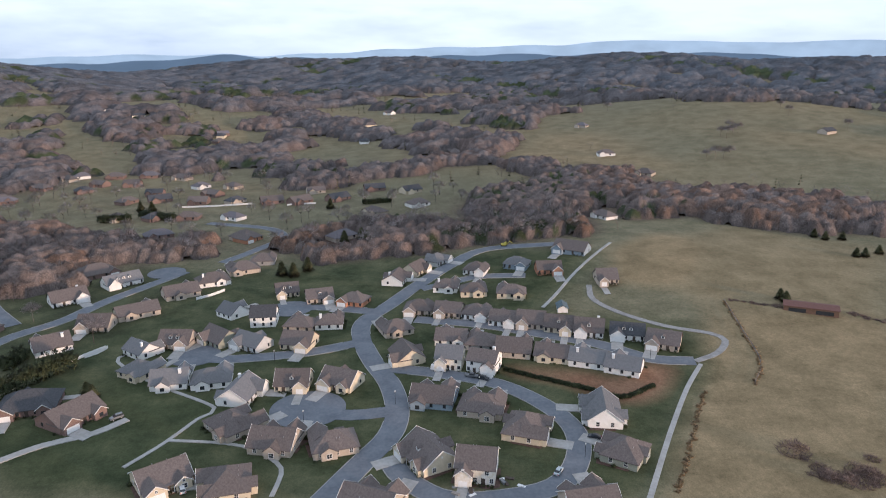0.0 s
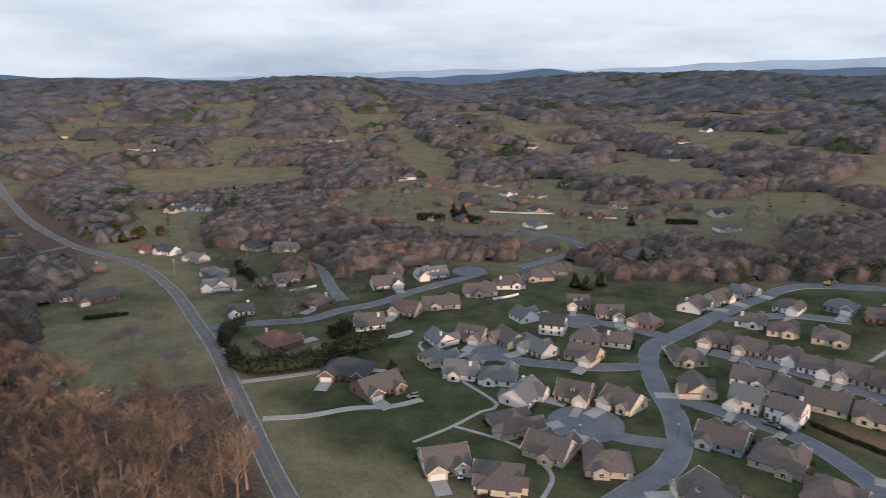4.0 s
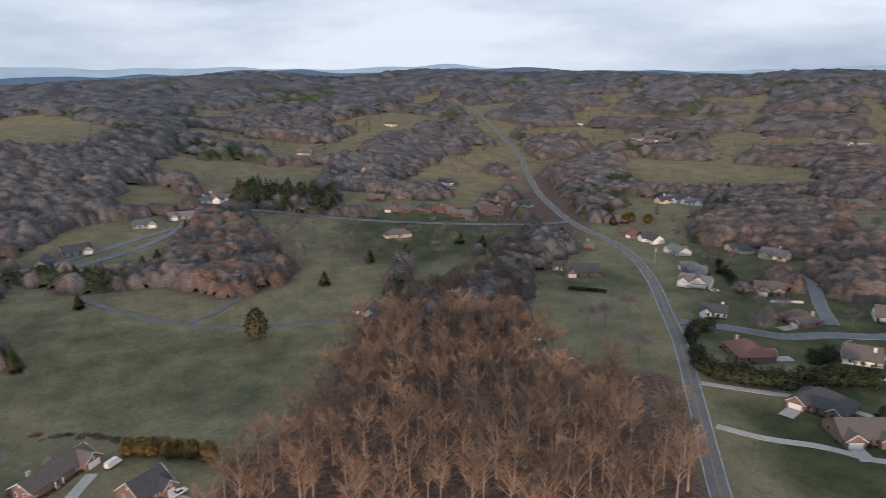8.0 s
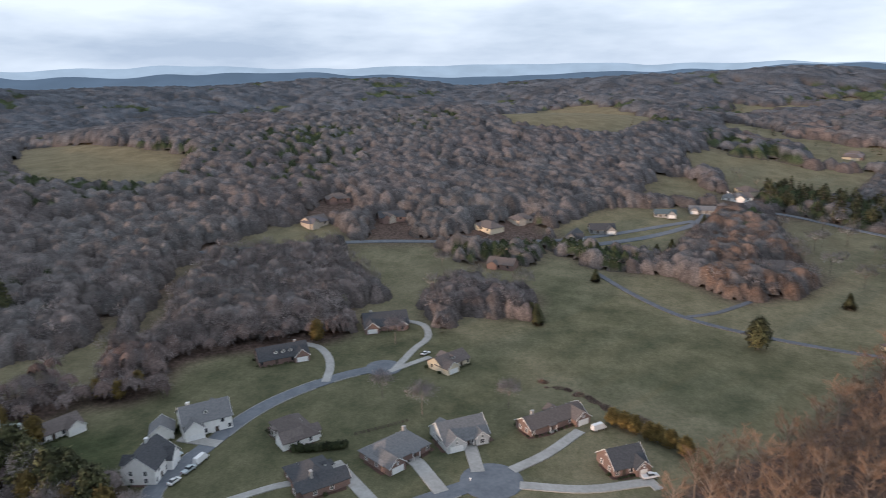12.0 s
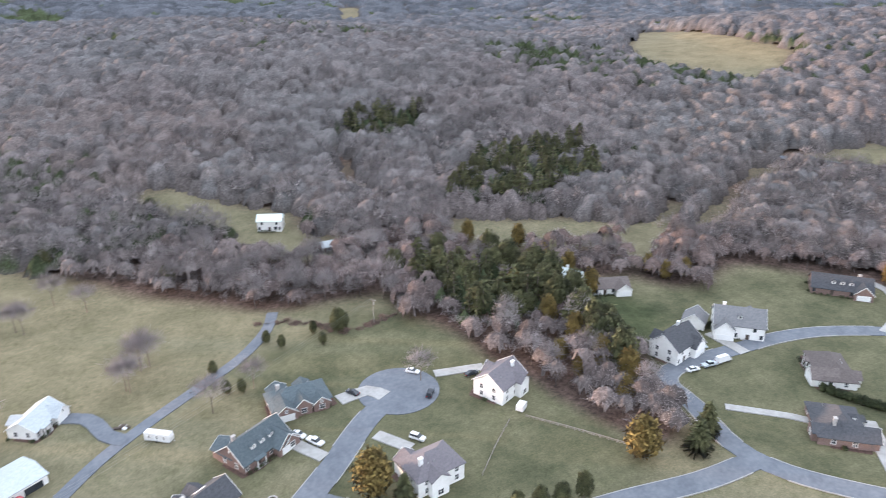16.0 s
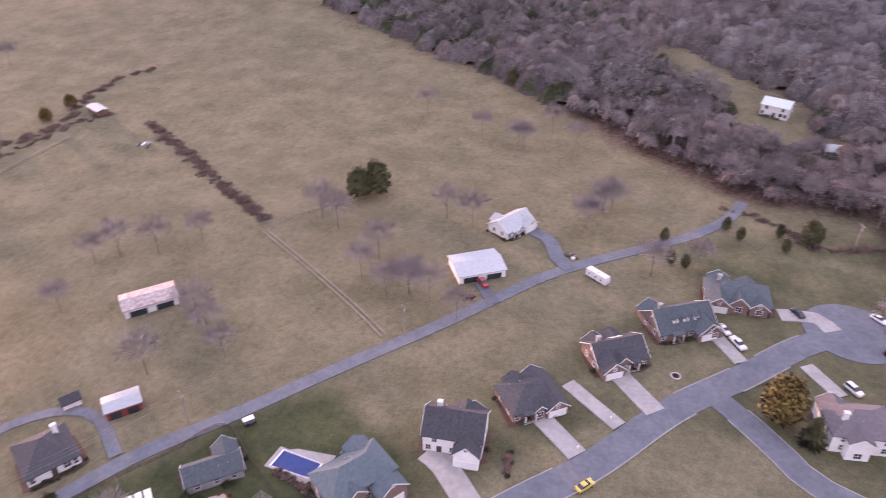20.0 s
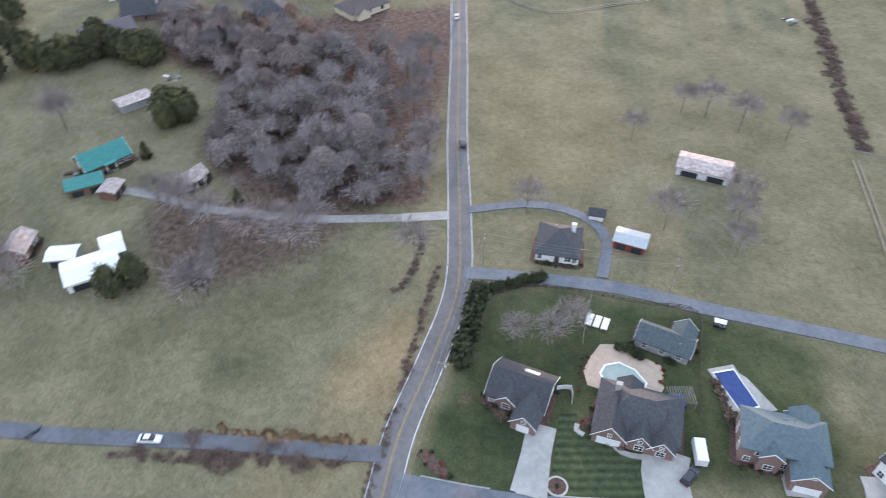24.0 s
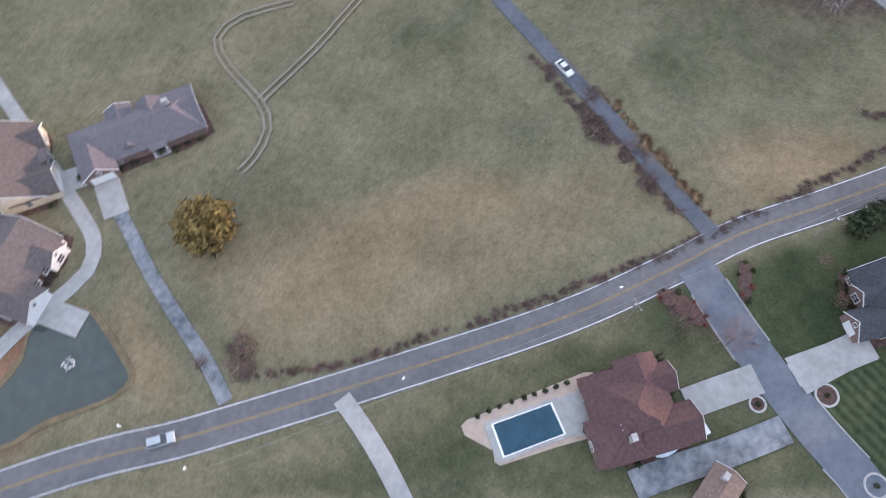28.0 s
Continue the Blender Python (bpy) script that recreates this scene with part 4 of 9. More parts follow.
def shared(key, shape, mats):
    if key not in SHARED:
        v, f = shape
        me = bpy.data.meshes.new(key)
        me.from_pydata(v, [], f)
        me.materials.append(mats)
        SHARED[key] = me
    return SHARED[key]


def piece(name, me, parent, m, label=""):
    ob = new(name, me)
    ob.parent, ob.matrix_basis = parent, m
    if label:
        ob["label"] = label
    return ob


def window_part(parent, x, y, z, turn, w=1.1, h=1.5, pane=True):
    """A framed window on a wall that faces +y after the turn."""
    fr = grille([-w / 2 - 0.12, -w / 2, -0.03, 0.03, w / 2, w / 2 + 0.12], [-0.12, 0, h / 2 - 0.03, h / 2 + 0.03, h, h + 0.12], -0.05, 0.07)
    if not pane:
        return piece("window", shared(f"far_window_{w}_{h}", box(-w / 2, w / 2, -0.05, 0.05, 0, h), GLASS), parent, pose(x, y, z, 0, 0, turn))
    ob = piece("window", shared(f"window_{w}_{h}_{pane}", fr, TRIM), parent, pose(x, y, z, 0, 0, turn))
    if pane:
        piece("pane", shared(f"pane_{w}_{h}", box(-w / 2, w / 2, -0.04, 0.02, 0, h), GLASS), ob, Matrix())
    return ob


def garage_part(parent, x, y, w, turn=0, h=2.3):
    prof = [(-0.05, 0.0)]
    for i in range(4):
        prof += [(0.05, i * h / 4 + 0.03), (0.05, (i + 1) * h / 4 - 0.03), (0.02, (i + 1) * h / 4)]
    s = extruded((prof + [(-0.05, h)])[::-1], -w / 2, w / 2)
    return piece("garage_door", shared(f"garage_{w}", s, WHITE), parent, pose(x, y, 0.05, 0, 0, turn), "white panelled garage door")


WALLWORDS = {"cream": "cream siding", "tan": "tan siding", "white": "white siding", "pale": "pale grey siding", "grey": "grey siding", "blue": "blue-grey siding",
             "sage": "sage siding", "brick": "red brick", "orange": "orange brick", "unfinished": "bare sheathing, still being built,", "barnred": "red boards",
             "metalwall": "metal sheet walls", "log": "dark timber"}
ROOFWORDS = {"brown": "brown shingle", "grey": "grey shingle", "dark": "near-black shingle", "red": "reddish shingle", "slate": "slate-grey shingle", "blue": "blue-grey shingle",
             "tan": "sun-tinted tan shingle", "metal": "light metal", "white": "white metal", "teal": "teal metal", "rust": "rust-streaked metal", "plum": "plum-brown shingle",
             "dusk": "grey-brown shingle", "orange": "orange shingle", "pale": "pale green metal"}
DRIVES = []
PLANTED = []


def slab(pts, z0, z1):
    n = len(pts)
    area = sum(a[0] * c[1] - c[0] * a[1] for a, c in zip(pts, pts[1:] + pts[:1]))
    if area < 0:
        pts = pts[::-1]
    v = [(a, c, z1) for a, c in pts] + [(a, c, z0) for a, c in pts]
    return v, [tuple(range(n))] + [(i + n, (i + 1) % n + n, (i + 1) % n, i) for i in range(n)]


def verge(d, eave, pitch, x):
    """White boards up both slopes of a gable end."""
    o = d / 2 + 0.45
    lo, hi = eave - 0.45 * pitch - 0.05, eave + pitch * d / 2 - 0.05
    rim = [(-o, lo), (0, hi), (o, lo), (o, lo + 0.3), (0, hi + 0.3), (-o, lo + 0.3)]
    v = [(x + k, a, c) for k in (-0.03, 0.03) for a, c in rim]
    return v, [(0, 1, 4, 5), (1, 2, 3, 4), (6, 11, 10, 7), (7, 10, 9, 8), (0, 6, 7, 1), (1, 7, 8, 2), (5, 4, 10, 11), (4, 3, 9, 10), (0, 5, 11, 6), (2, 8, 9, 3)]


def add_gable(top, x, y, run, wide, turn, roof, walls, eave=2.9, pitch=0.75, z=0.0, trim=True):
    """A cross gable of its own, with its wall, roof, trim and window, joined to a house."""
    m = pose(x, y, z, 0, 0, turn)

    def moved(shape):
        v, f = shape
        return [tuple(m @ Vector(p)) for p in v], f
    mesh_object("side_gable", *moved(gable_wall(run, wide, -0.5, eave, pitch)), wall_mat(walls), top)
    mesh_object("side_roof", *moved(gable_roof(run, wide, eave, pitch, 0.4)), roof_mat(roof), top)
    if trim:
        mesh_object("gable_trim", *moved(verge(wide, eave, pitch, run / 2 + 0.42)), TRIM, top)
    q = m @ Vector((run / 2 + 0.02, 0, 0))
    window_part(top, q.x, q.y, 0.9, turn - 90, 1.6, 1.5, True)


def house(x, y, rot, w, d, roof, walls, kind="gable", wings=None, storeys=1, dormers=0, skylight=0, car=0, steep=0.0, garage=0):
    rng = random.Random(round(x * 7 + y * 13))
    r = math.hypot(x, y)
    near = r < 235
    z = float(height(x, y))
    SPOTS.append((x, y, max(w, d) * 0.62 + 2))
    plain = kind in ("low", "shed")
    if wings is None:
        wings = 0 if plain or w < 11 else 2 if w > 13 and r < 250 and y > 0 else 1
    what = "shed" if kind == "shed" else "barn" if plain else "house"
    top = new({"shed": "garden_shed", "barn": "barn", "house": "house"}[what])
    top.matrix_basis = pose(x, y, z, 0, 0, rot)
    if kind == "gable" and w > 12 and not dormers and rng.random() < 0.35:
        kind = "hip"
    tall = " two-storey" if storeys == 2 else ""
    extra = {0: "", 1: " and a dormer", 2: " and two dormers", 3: " and three dormers"}[dormers]
    tagged(top, f"{WALLWORDS[walls]}{tall} {what} with {ROOFWORDS[roof]} {'hip ' if kind == 'hip' else ''}roof{extra}", what, group="houses" if what == "house" else "")
    eave = (2.2 if kind == "shed" else 2.9) if storeys == 1 else 5.4
    pitch = 0.22 if kind == "low" else 0.62 if kind == "hip" else rng.choice((0.6, 0.7, 0.76))
    if steep:
        pitch = steep
    if not plain and r < 430:
        for q_ in range(-4, 5):
            if rng.random() < 0.85:
                PLANTED.append((top, q_ * w / 9, d / 2 + rng.uniform(0.7, 1.6), rng.uniform(0.5, 1.2)))
    if kind == "hip":
        mesh_object("wall", *box(-w / 2, w / 2, -d / 2, d / 2, -0.5, eave), wall_mat(walls), top)
        mesh_object("roof", *hip_roof(w, d, eave, pitch), roof_mat(roof), top)
    else:
        mesh_object("wall", *gable_wall(w, d, -0.5, eave, pitch), wall_mat(walls), top)
        mesh_object("roof", *gable_roof(w, d, eave, pitch), roof_mat(roof), top)
        if r < 260 and not plain:
            for s in (1, -1):
                mesh_object("gable_trim", *verge(d, eave, pitch, s * (w / 2 + 0.47)), TRIM, top)
    front = d / 2
    if near and what == "house":
        edge_ = [(-w / 2 - 1.0, -d * 0.3), (-w / 2 - 1.6, front + 0.6), (-w * 0.3, front + rng.uniform(1.6, 2.6)), (-w * 0.05, front + rng.uniform(1.2, 1.8)), (w * 0.25, front + rng.uniform(1.6, 2.6)), (w / 2 + 1.4, front + 0.5), (w / 2 + 0.9, -d * 0.25)]
        mesh_object("mulch_bed", *slab(edge_, -0.3, 0.1), MULCH, top, "dark mulch bed along the walls")
    spans = []
    if wings:
        ww = min(6.6, w * 0.42)
        slots = {1: [(garage or rng.choice((-1, 1))) * (w / 2 - ww / 2 - 0.2)], 2: [-(w / 2 - ww / 2 - 0.2), w / 2 - ww / 2 - 0.2], 3: [-(w / 2 - 3.2), -1.0, w / 2 - 3.4]}[wings]
        for i, cx in enumerate(slots):
            wide = ww if i == len(slots) - 1 else ww * 0.75
            out = (4.2 if garage else rng.uniform(1.8, 3.4)) if i == len(slots) - 1 else rng.uniform(1.4, 2.2)
            p2 = pitch * (1.4 if steep else 1.2)
            run = front + out
            wv = turned(gable_wall(run, wide, -0.5, eave if storeys == 1 else eave - 1.2, p2), True, (cx, run / 2, 0))
            mesh_object("front_gable", *wv, wall_mat(walls), top)
            mesh_object("gable_roof", *turned(gable_roof(run, wide, eave if storeys == 1 else eave - 1.2, p2, 0.4), True, (cx, run / 2, 0.03)), roof_mat(roof), top)
            spans.append((cx - wide / 2 - 0.4, cx + wide / 2 + 0.4))
            if r < 430:
                e_, h_ = (eave if storeys == 1 else eave - 1.2), wide / 2 + 0.42
                boards = [(-h_, e_ - 0.42 * p2 - 0.02), (0, e_ + p2 * wide / 2 - 0.02), (h_, e_ - 0.42 * p2 - 0.02), (h_, e_ - 0.42 * p2 + 0.26), (0, e_ + p2 * wide / 2 + 0.26), (-h_, e_ - 0.42 * p2 + 0.26)]
                tv = [(cx + a_, run + o_, z_) for o_ in (0.38, 0.44) for a_, z_ in boards]
                tf = [(0, 5, 4, 1), (1, 4, 3, 2), (6, 7, 10, 11), (7, 8, 9, 10), (0, 1, 7, 6), (1, 2, 8, 7), (5, 11, 10, 4), (4, 10, 9, 3), (0, 6, 11, 5), (2, 3, 9, 8)]
                mesh_object("rake_trim", tv, tf, TRIM, top)
            if i == len(slots) - 1:
                garage_part(top, cx, run + 0.02, 4.8 if wide > 5.6 else 2.7)
                DRIVES.append((top, cx, run, 5.2 if wide > 5.6 else 3.2))
            else:
                window_part(top, cx, run + 0.02, 0.8, 0, 1.6, 1.5, near)
            if near:
                window_part(top, cx, run + 0.02, eave + 0.1, 0, 0.7, 0.9, near)
    elif not plain:
        window_part(top, -w / 4, front + 0.02, 0.9, 0, 1.6, 1.5, near)
    if not plain and w > 12 and rng.random() < 0.65:
        rw, ro, rx = min(5.2, w * 0.36), rng.uniform(0.8, 2.2), rng.choice((-1, 1)) * w * rng.uniform(0.1, 0.28)
        mesh_object("rear_gable", *turned(gable_wall(front + ro, rw, -0.5, eave, pitch), True, (rx, -(front + ro) / 2, 0)), wall_mat(walls), top)
        mesh_object("rear_roof", *turned(gable_roof(front + ro, rw, eave, pitch, 0.35), True, (rx, -(front + ro) / 2, 0.025)), roof_mat(roof), top)
        window_part(top, rx, -(front + ro) - 0.02, 0.7, 180, 1.6, 1.5, near)
    if plain:
        # on low barns, dark slabs stand in for the shade inside open bays
        for s in (-1, 1) if kind == "low" else (0,):
            o = box(-w * 0.16 if s else -0.6, w * 0.16 if s else 0.6, -0.04, 0.03, 0, 1.9)
            mesh_object("doorway", *turned(o, False, (s * w / 4, front + 0.03, 0)), GLASS if s else WHITE, top, "dark open bay" if s else "")
        return top
    free = [q / 2 * 1.0 for q in range(int(-w) + 2, int(w) - 1)]
    free = [q for q in free if all(q < a or q > c for a, c in spans)]
    if free:
        dx = free[len(free) // 2]
        piece("front_door", shared("front_door", join(box(-0.5, 0.5, -0.04, 0.05, 0, 2.1), box(-0.62, -0.5, -0.04, 0.08, 0, 2.2), box(0.5, 0.62, -0.04, 0.08, 0, 2.2)), DARKWOOD), top,
              pose(dx, front, 0.1), "dark front door with pale surround")
        for q in (free[0], free[-1]):
            if abs(q - dx) > 1.4:
                window_part(top, q, front + 0.02, 0.8, 0, 1.1, 1.5, near)
    rows = [0.85] if storeys == 1 else [0.85, 3.4]
    for zz in rows:
        for k in (-0.32, 0.02, 0.33) if r < 420 else (0.02,):
            window_part(top, k * w, -front - 0.02, zz, 180, 1.1, 1.5, near)
        for s in (1, -1) if r < 420 else ():
            window_part(top, s * (w / 2 + 0.02), -d * 0.2, zz, -90 * s, 1.1, 1.5, near)
            if near:
                window_part(top, s * (w / 2 + 0.02), d * 0.22, zz, -90 * s, 1.1, 1.5, near)
        if zz > 2:
            for k in (-0.3, 0.3):
                window_part(top, k * w, front + 0.02, zz, 0, 1.1, 1.5, near)
    if kind == "gable" and near:
        for s in (1, -1):
            vent = box(-0.25, 0.25, -0.03, 0.05, 0, 0.7)
            piece("gable_vent", shared("gable_vent", vent, TRIM), top, pose(s * (w / 2 + 0.02), 0, eave + pitch * d * 0.22, 0, 0, -90 * s))
    for i in range(dormers):
        cx = (i - (dormers - 1) / 2) * min(3.2, w / (dormers + 0.6))
        yy = front * 0.62
        zb = eave + pitch * (front - yy) - 0.3
        dm = mesh_object("dormer", *turned(gable_wall(2.6, 1.5, 0, 1.25, 0.7), True, (cx, yy - 1.0, zb)), wall_mat("white" if walls != "brick" else "white"), top, "small white dormer")
        mesh_object("dormer_roof", *turned(gable_roof(2.6, 1.5, 1.25, 0.7, 0.2, 0.12), True, (cx, yy - 1.0, zb)), roof_mat(roof), dm)
        window_part(dm, cx, yy + 0.31, zb + 0.35, 0, 0.7, 0.9, near)
    if skylight:
        pv = box(-1.6, 1.6, -0.8, 0.8, 0, 0.12)
        piece("skylight", shared("skylight", pv, WHITE), top, pose(-w * 0.1, -d * 0.28, eave + pitch * d * 0.22 + 0.12, math.degrees(math.atan(pitch)), 0, 0), "white roof skylight panel")
    if walls in ("brick", "white") and rng.random() < 0.6:
        ch = join(box(-0.55, 0.55, -0.4, 0.4, -3.0, 1.6), box(-0.65, 0.65, -0.5, 0.5, 1.6, 1.8))
        piece("chimney", shared("chimney_" + walls, ch, STONE if walls == "brick" else WHITE), top, pose(w * rng.choice((-0.3, 0.3)), -d * 0.18, eave + pitch * d * 0.32))
    if near:
        for i in range(rng.randint(2, 3)):
            piece("vent_pipe", shared("vent_pipe", box(-0.07, 0.07, -0.07, 0.07, -0.4, 0.5), STEEL), top, pose(rng.uniform(-0.35, 0.35) * w, -d * 0.25, eave + pitch * d * 0.26))
        if free and storeys == 1 and rng.random() < 0.6:
            q = free[len(free) // 2]
            for k in (-1.4, 1.4):
                piece("porch_post", shared("porch_post", box(-0.12, 0.12, -0.12, 0.12, 0, eave - 0.1), TRIM), top, pose(q + k, front + 1.3, 0))
            mesh_object("porch_roof", *box(q - 1.8, q + 1.8, front - 0.1, front + 1.6, eave - 0.12, eave + 0.08), roof_mat(roof), top)
            mesh_object("porch_slab", *box(q - 1.8, q + 1.8, front + 0.03, front + 1.6, -0.3, 0.14), paving("concrete"), top)
    return top


house(-86.8, 187.4, -142, 15, 13, "brown", "cream", wings=2, car=1)
house(-65.4, 184.1, 104, 15, 13, "brown", "cream", wings=2)
house(-74.3, 219.0, -44, 16, 13, "brown", "tan", kind="hip")
house(-56.4, 207.1, -10, 15, 12, "brown", "tan")
house(-36.9, 206.0, 17, 15, 12, "brown", "tan", wings=1)
house(-77.9, 242.6, -99, 16, 12, "grey", "white")
house(-92.7, 255.2, 11, 15, 12, "grey", "white")
house(-108.7, 254.0, 9, 14, 11, "grey", "white")
house(-125.1, 263.8, -25, 13, 12, "grey", "cream")
house(-132.9, 284.1, -36, 13, 10, "grey", "white")
house(-120.3, 294.0, 177, 14, 12, "brown", "tan", dormers=2)
house(-102.0, 296.8, 140, 15, 12, "brown", "sage")
house(-85.8, 291.2, 148, 15, 11, "grey", "pale")
house(-87.3, 319.2, 5, 12, 11, "dark", "white", storeys=2)
house(-64.9, 291.9, 169, 14, 12, "brown", "cream", wings=1)
house(-68.4, 312.6, -7, 14, 11, "brown", "tan")
house(-55.0, 315.1, 4, 13, 11, "brown", "white")
house(-106.1, 330.7, -38, 12, 11, "grey", "white")
house(-85.3, 361.3, -163, 12, 11, "brown", "cream", dormers=2)
house(-66.2, 352.1, -163, 14, 12, "brown", "tan", dormers=1)
house(-46.7, 345.8, 160, 14, 11, "brown", "orange", kind="hip")
house(-27.1, 378.3, -103, 15, 12, "brown", "white")
house(-16.4, 393.1, -120, 14, 11, "brown", "cream")
house(-12.3, 332.1, 173, 14, 12, "brown", "tan")
house(-22.6, 306.0, 24, 14, 12, "brown", "tan")
house(-15.9, 275.7, 111, 14, 12, "brown", "cream")
house(-59.3, 251.9, -180, 13, 12, "brown", "cream", dormers=1)
house(-40.5, 252.5, 157, 14, 12, "brown", "cream", wings=2)
house(1.7, 362.5, -9, 13, 11, "brown", "white")
house(16.1, 354.7, -0, 14, 11, "brown", "cream")
house(35.9, 349.7, -6, 15, 11, "brown", "cream")
house(-4.2, 409.5, -124, 14, 11, "grey", "pale")
house(19.3, 387.7, 162, 13, 12, "brown", "white")
house(43.3, 392.4, 160, 14, 11, "grey", "blue")
house(59.8, 380.3, -176, 14, 10, "brown", "orange")
house(78.9, 412.0, 149, 20, 13, "brown", "blue")
house(2.8, 327.9, 167, 13, 12, "brown", "tan")
house(16.2, 324.0, 165, 13, 12, "brown", "white")
house(29.3, 315.1, 163, 13, 12, "brown", "white")
house(41.7, 311.5, 166, 13, 12, "brown", "tan")
house(54.2, 306.0, 165, 13, 12, "brown", "cream", dormers=1)
house(67.2, 300.7, 165, 13, 12, "brown", "white", dormers=1)
house(83.6, 296.7, 166, 15, 12, "dark", "white", dormers=2)
house(97.2, 286.4, 155, 14, 12, "brown", "tan", dormers=1)
house(3.7, 294.2, -9, 14, 12, "brown", "white")
house(17.0, 288.6, -11, 14, 12, "brown", "grey")
house(30.5, 280.7, -13, 15, 12, "brown", "tan")
house(46.8, 275.4, -17, 15, 12, "brown", "cream")
house(60.7, 269.9, -20, 15, 12, "grey", "white")
house(73.8, 262.9, -25, 14, 12, "grey", "white")
house(2.6, 269.5, 169, 11, 11, "grey", "unfinished", storeys=2)
house(16.6, 265.7, 159, 12, 11, "brown", "white", storeys=2)
house(-3.9, 237.8, -12, 16, 13, "brown", "blue", wings=2)
house(13.7, 230.4, -13, 16, 13, "brown", "tan")
house(27.8, 215.1, -109, 16, 13, "brown", "cream", kind="hip")
house(-5.0, 198.6, 119, 17, 13, "brown", "cream", dormers=1)
house(10.0, 190.6, 170, 12, 12, "brown", "unfinished", storeys=2)
house(56.7, 224.8, 83, 17, 12, "grey", "white")
house(58.1, 199.1, 58, 14, 12, "brown", "sage")
house(41.2, 172.1, 12, 15, 12, "brown", "tan")
house(-21.5, 173.1, -24, 16, 12, "brown", "tan")
house(-154.3, 235.7, -164, 20, 15, "dark", "brick", kind="hip", wings=2)
house(-134.6, 226.8, -118, 18, 14, "brown", "brick", wings=2)
house(-203.2, 250.7, -25, 18, 14, "red", "brick", kind="hip")
house(-249.3, 279.7, -140, 13, 10, "dark", "white")
house(-291.0, 309.3, -150, 18, 11, "grey", "pale")
house(-262.2, 335.3, -128, 15, 13, "brown", "brick", wings=2)
house(-220.5, 308.6, 172, 17, 13, "brown", "brick", kind="hip")
house(-175.5, 289.8, 38, 15, 13, "brown", "white", wings=1)
house(-167.3, 315.2, -177, 15, 12, "brown", "tan")
house(-155.0, 332.2, 35, 20, 12, "brown", "tan")
house(-200.5, 353.1, -139, 18, 12, "brown", "white")
house(-207.9, 399.2, -135, 22, 15, "brown", "brick", kind="hip")
house(-184.3, 381.4, -135, 20, 11, "grey", "white", dormers=3)
house(-143.5, 361.7, 34, 18, 13, "brown", "tan")
house(-132.4, 382.0, 28, 18, 13, "brown", "white", kind="hip")
house(-280.7, 412.1, -153, 16, 13, "brown", "tan", kind="hip")
house(-315.9, 405.5, -135, 15, 11, "brown", "brick", wings=1)
house(-137.5, 476.6, -125, 16, 13, "brown", "orange", kind="hip")
house(-113.1, 421.6, 6, 15, 12, "brown", "grey", kind="hip")
house(-120.8, 403.9, 27, 18, 13, "brown", "tan", kind="hip")
house(-341.6, 264.2, -116, 22, 12, "dark", "brick", wings=1)
house(-357.7, 258.8, -126, 9, 8, "dark", "pale")
house(-313.7, 331.2, 152, 15, 10, "grey", "grey")
house(-291.7, 312.1, 132, 18, 11, "grey", "pale")
house(-283.1, 413.9, -155, 17, 13, "brown", "tan", kind="hip")
house(-351.7, 354.9, 168, 16, 10, "grey", "pale")
house(-385.6, 362.7, 170, 16, 10, "dark", "white")
house(-407.4, 361.1, 179, 16, 9, "red", "brick")
house(-392.2, 309.0, -39, 10, 8, "grey", "brick")
house(-511.3, 498.0, -135, 16, 14, "grey", "white", kind="hip")
house(-487.3, 506.6, -140, 16, 9, "grey", "white")
house(-396.8, 618.8, -159, 20, 14, "brown", "brick")
house(-535.4, 310.5, -120, 22, 9, "red", "brick")
house(-550.1, 275.3, -117, 24, 9, "red", "brick")
house(-570.6, 233.5, -113, 24, 10, "brown", "brick", wings=2)
house(-483.8, 197.4, 82, 20, 10, "brown", "cream")
house(-452.9, 88.5, -93, 26, 14, "brown", "grey", kind="hip", wings=2)
house(-333.3, 121.0, -146, 16, 13, "brown", "cream")
house(-506.1, -21.6, -76, 18, 10, "dark", "grey")
house(-486.3, -39.6, -6, 20, 9, "dark", "grey")
house(-557.8, 23.6, -86, 16, 8, "blue", "grey")
house(-578.8, 52.3, -88, 20, 9, "grey", "grey")
house(-628.2, 81.6, -102, 18, 10, "grey", "white")
house(-177.5, -93.1, 47, 17, 13, "dark", "brick", dormers=1, kind="hip")
house(-199.2, -73.3, -32, 20, 13, "grey", "brick", kind="hip")
house(-215.4, -55.0, -51, 17, 13, "grey", "pale", wings=2)
house(-233.3, -25.0, -44, 25, 9, "brown", "brick", wings=1)
house(-210.6, 0.6, -56, 12, 11, "dark", "brick", wings=1)
house(-263.2, -149.5, -49, 22, 11, "dark", "brick", dormers=3)
house(-312.4, -118.1, -61, 22, 14, "dark", "brick", wings=2)
house(-274.6, -74.7, -32, 16, 10, "brown", "cream", dormers=1)
house(-203.0, -112.6, -129, 18, 11, "brown", "white")
house(-200.1, -147.0, -45, 17, 12, "grey", "white", storeys=2, dormers=1)
house(-190.9, -158.4, 34, 8, 8, "grey", "white")
house(-169.1, -147.2, 14, 15, 11, "dark", "white", storeys=2, wings=1)
house(-104.2, -157.1, -157, 13, 11, "dusk", "white", storeys=2)
house(-80.0, -331.4, -26, 12, 8, "pale", "white", storeys=2, wings=0)
house(-94.3, -294.1, -2, 9, 5, "metal", "grey", wings=0)
house(-174.5, -210.6, -62, 9, 8, "pale", "white")
house(-183.0, -197.2, -21, 15, 9, "brown", "white")
house(24.7, -208.0, 55, 13, 9, "metal", "white")
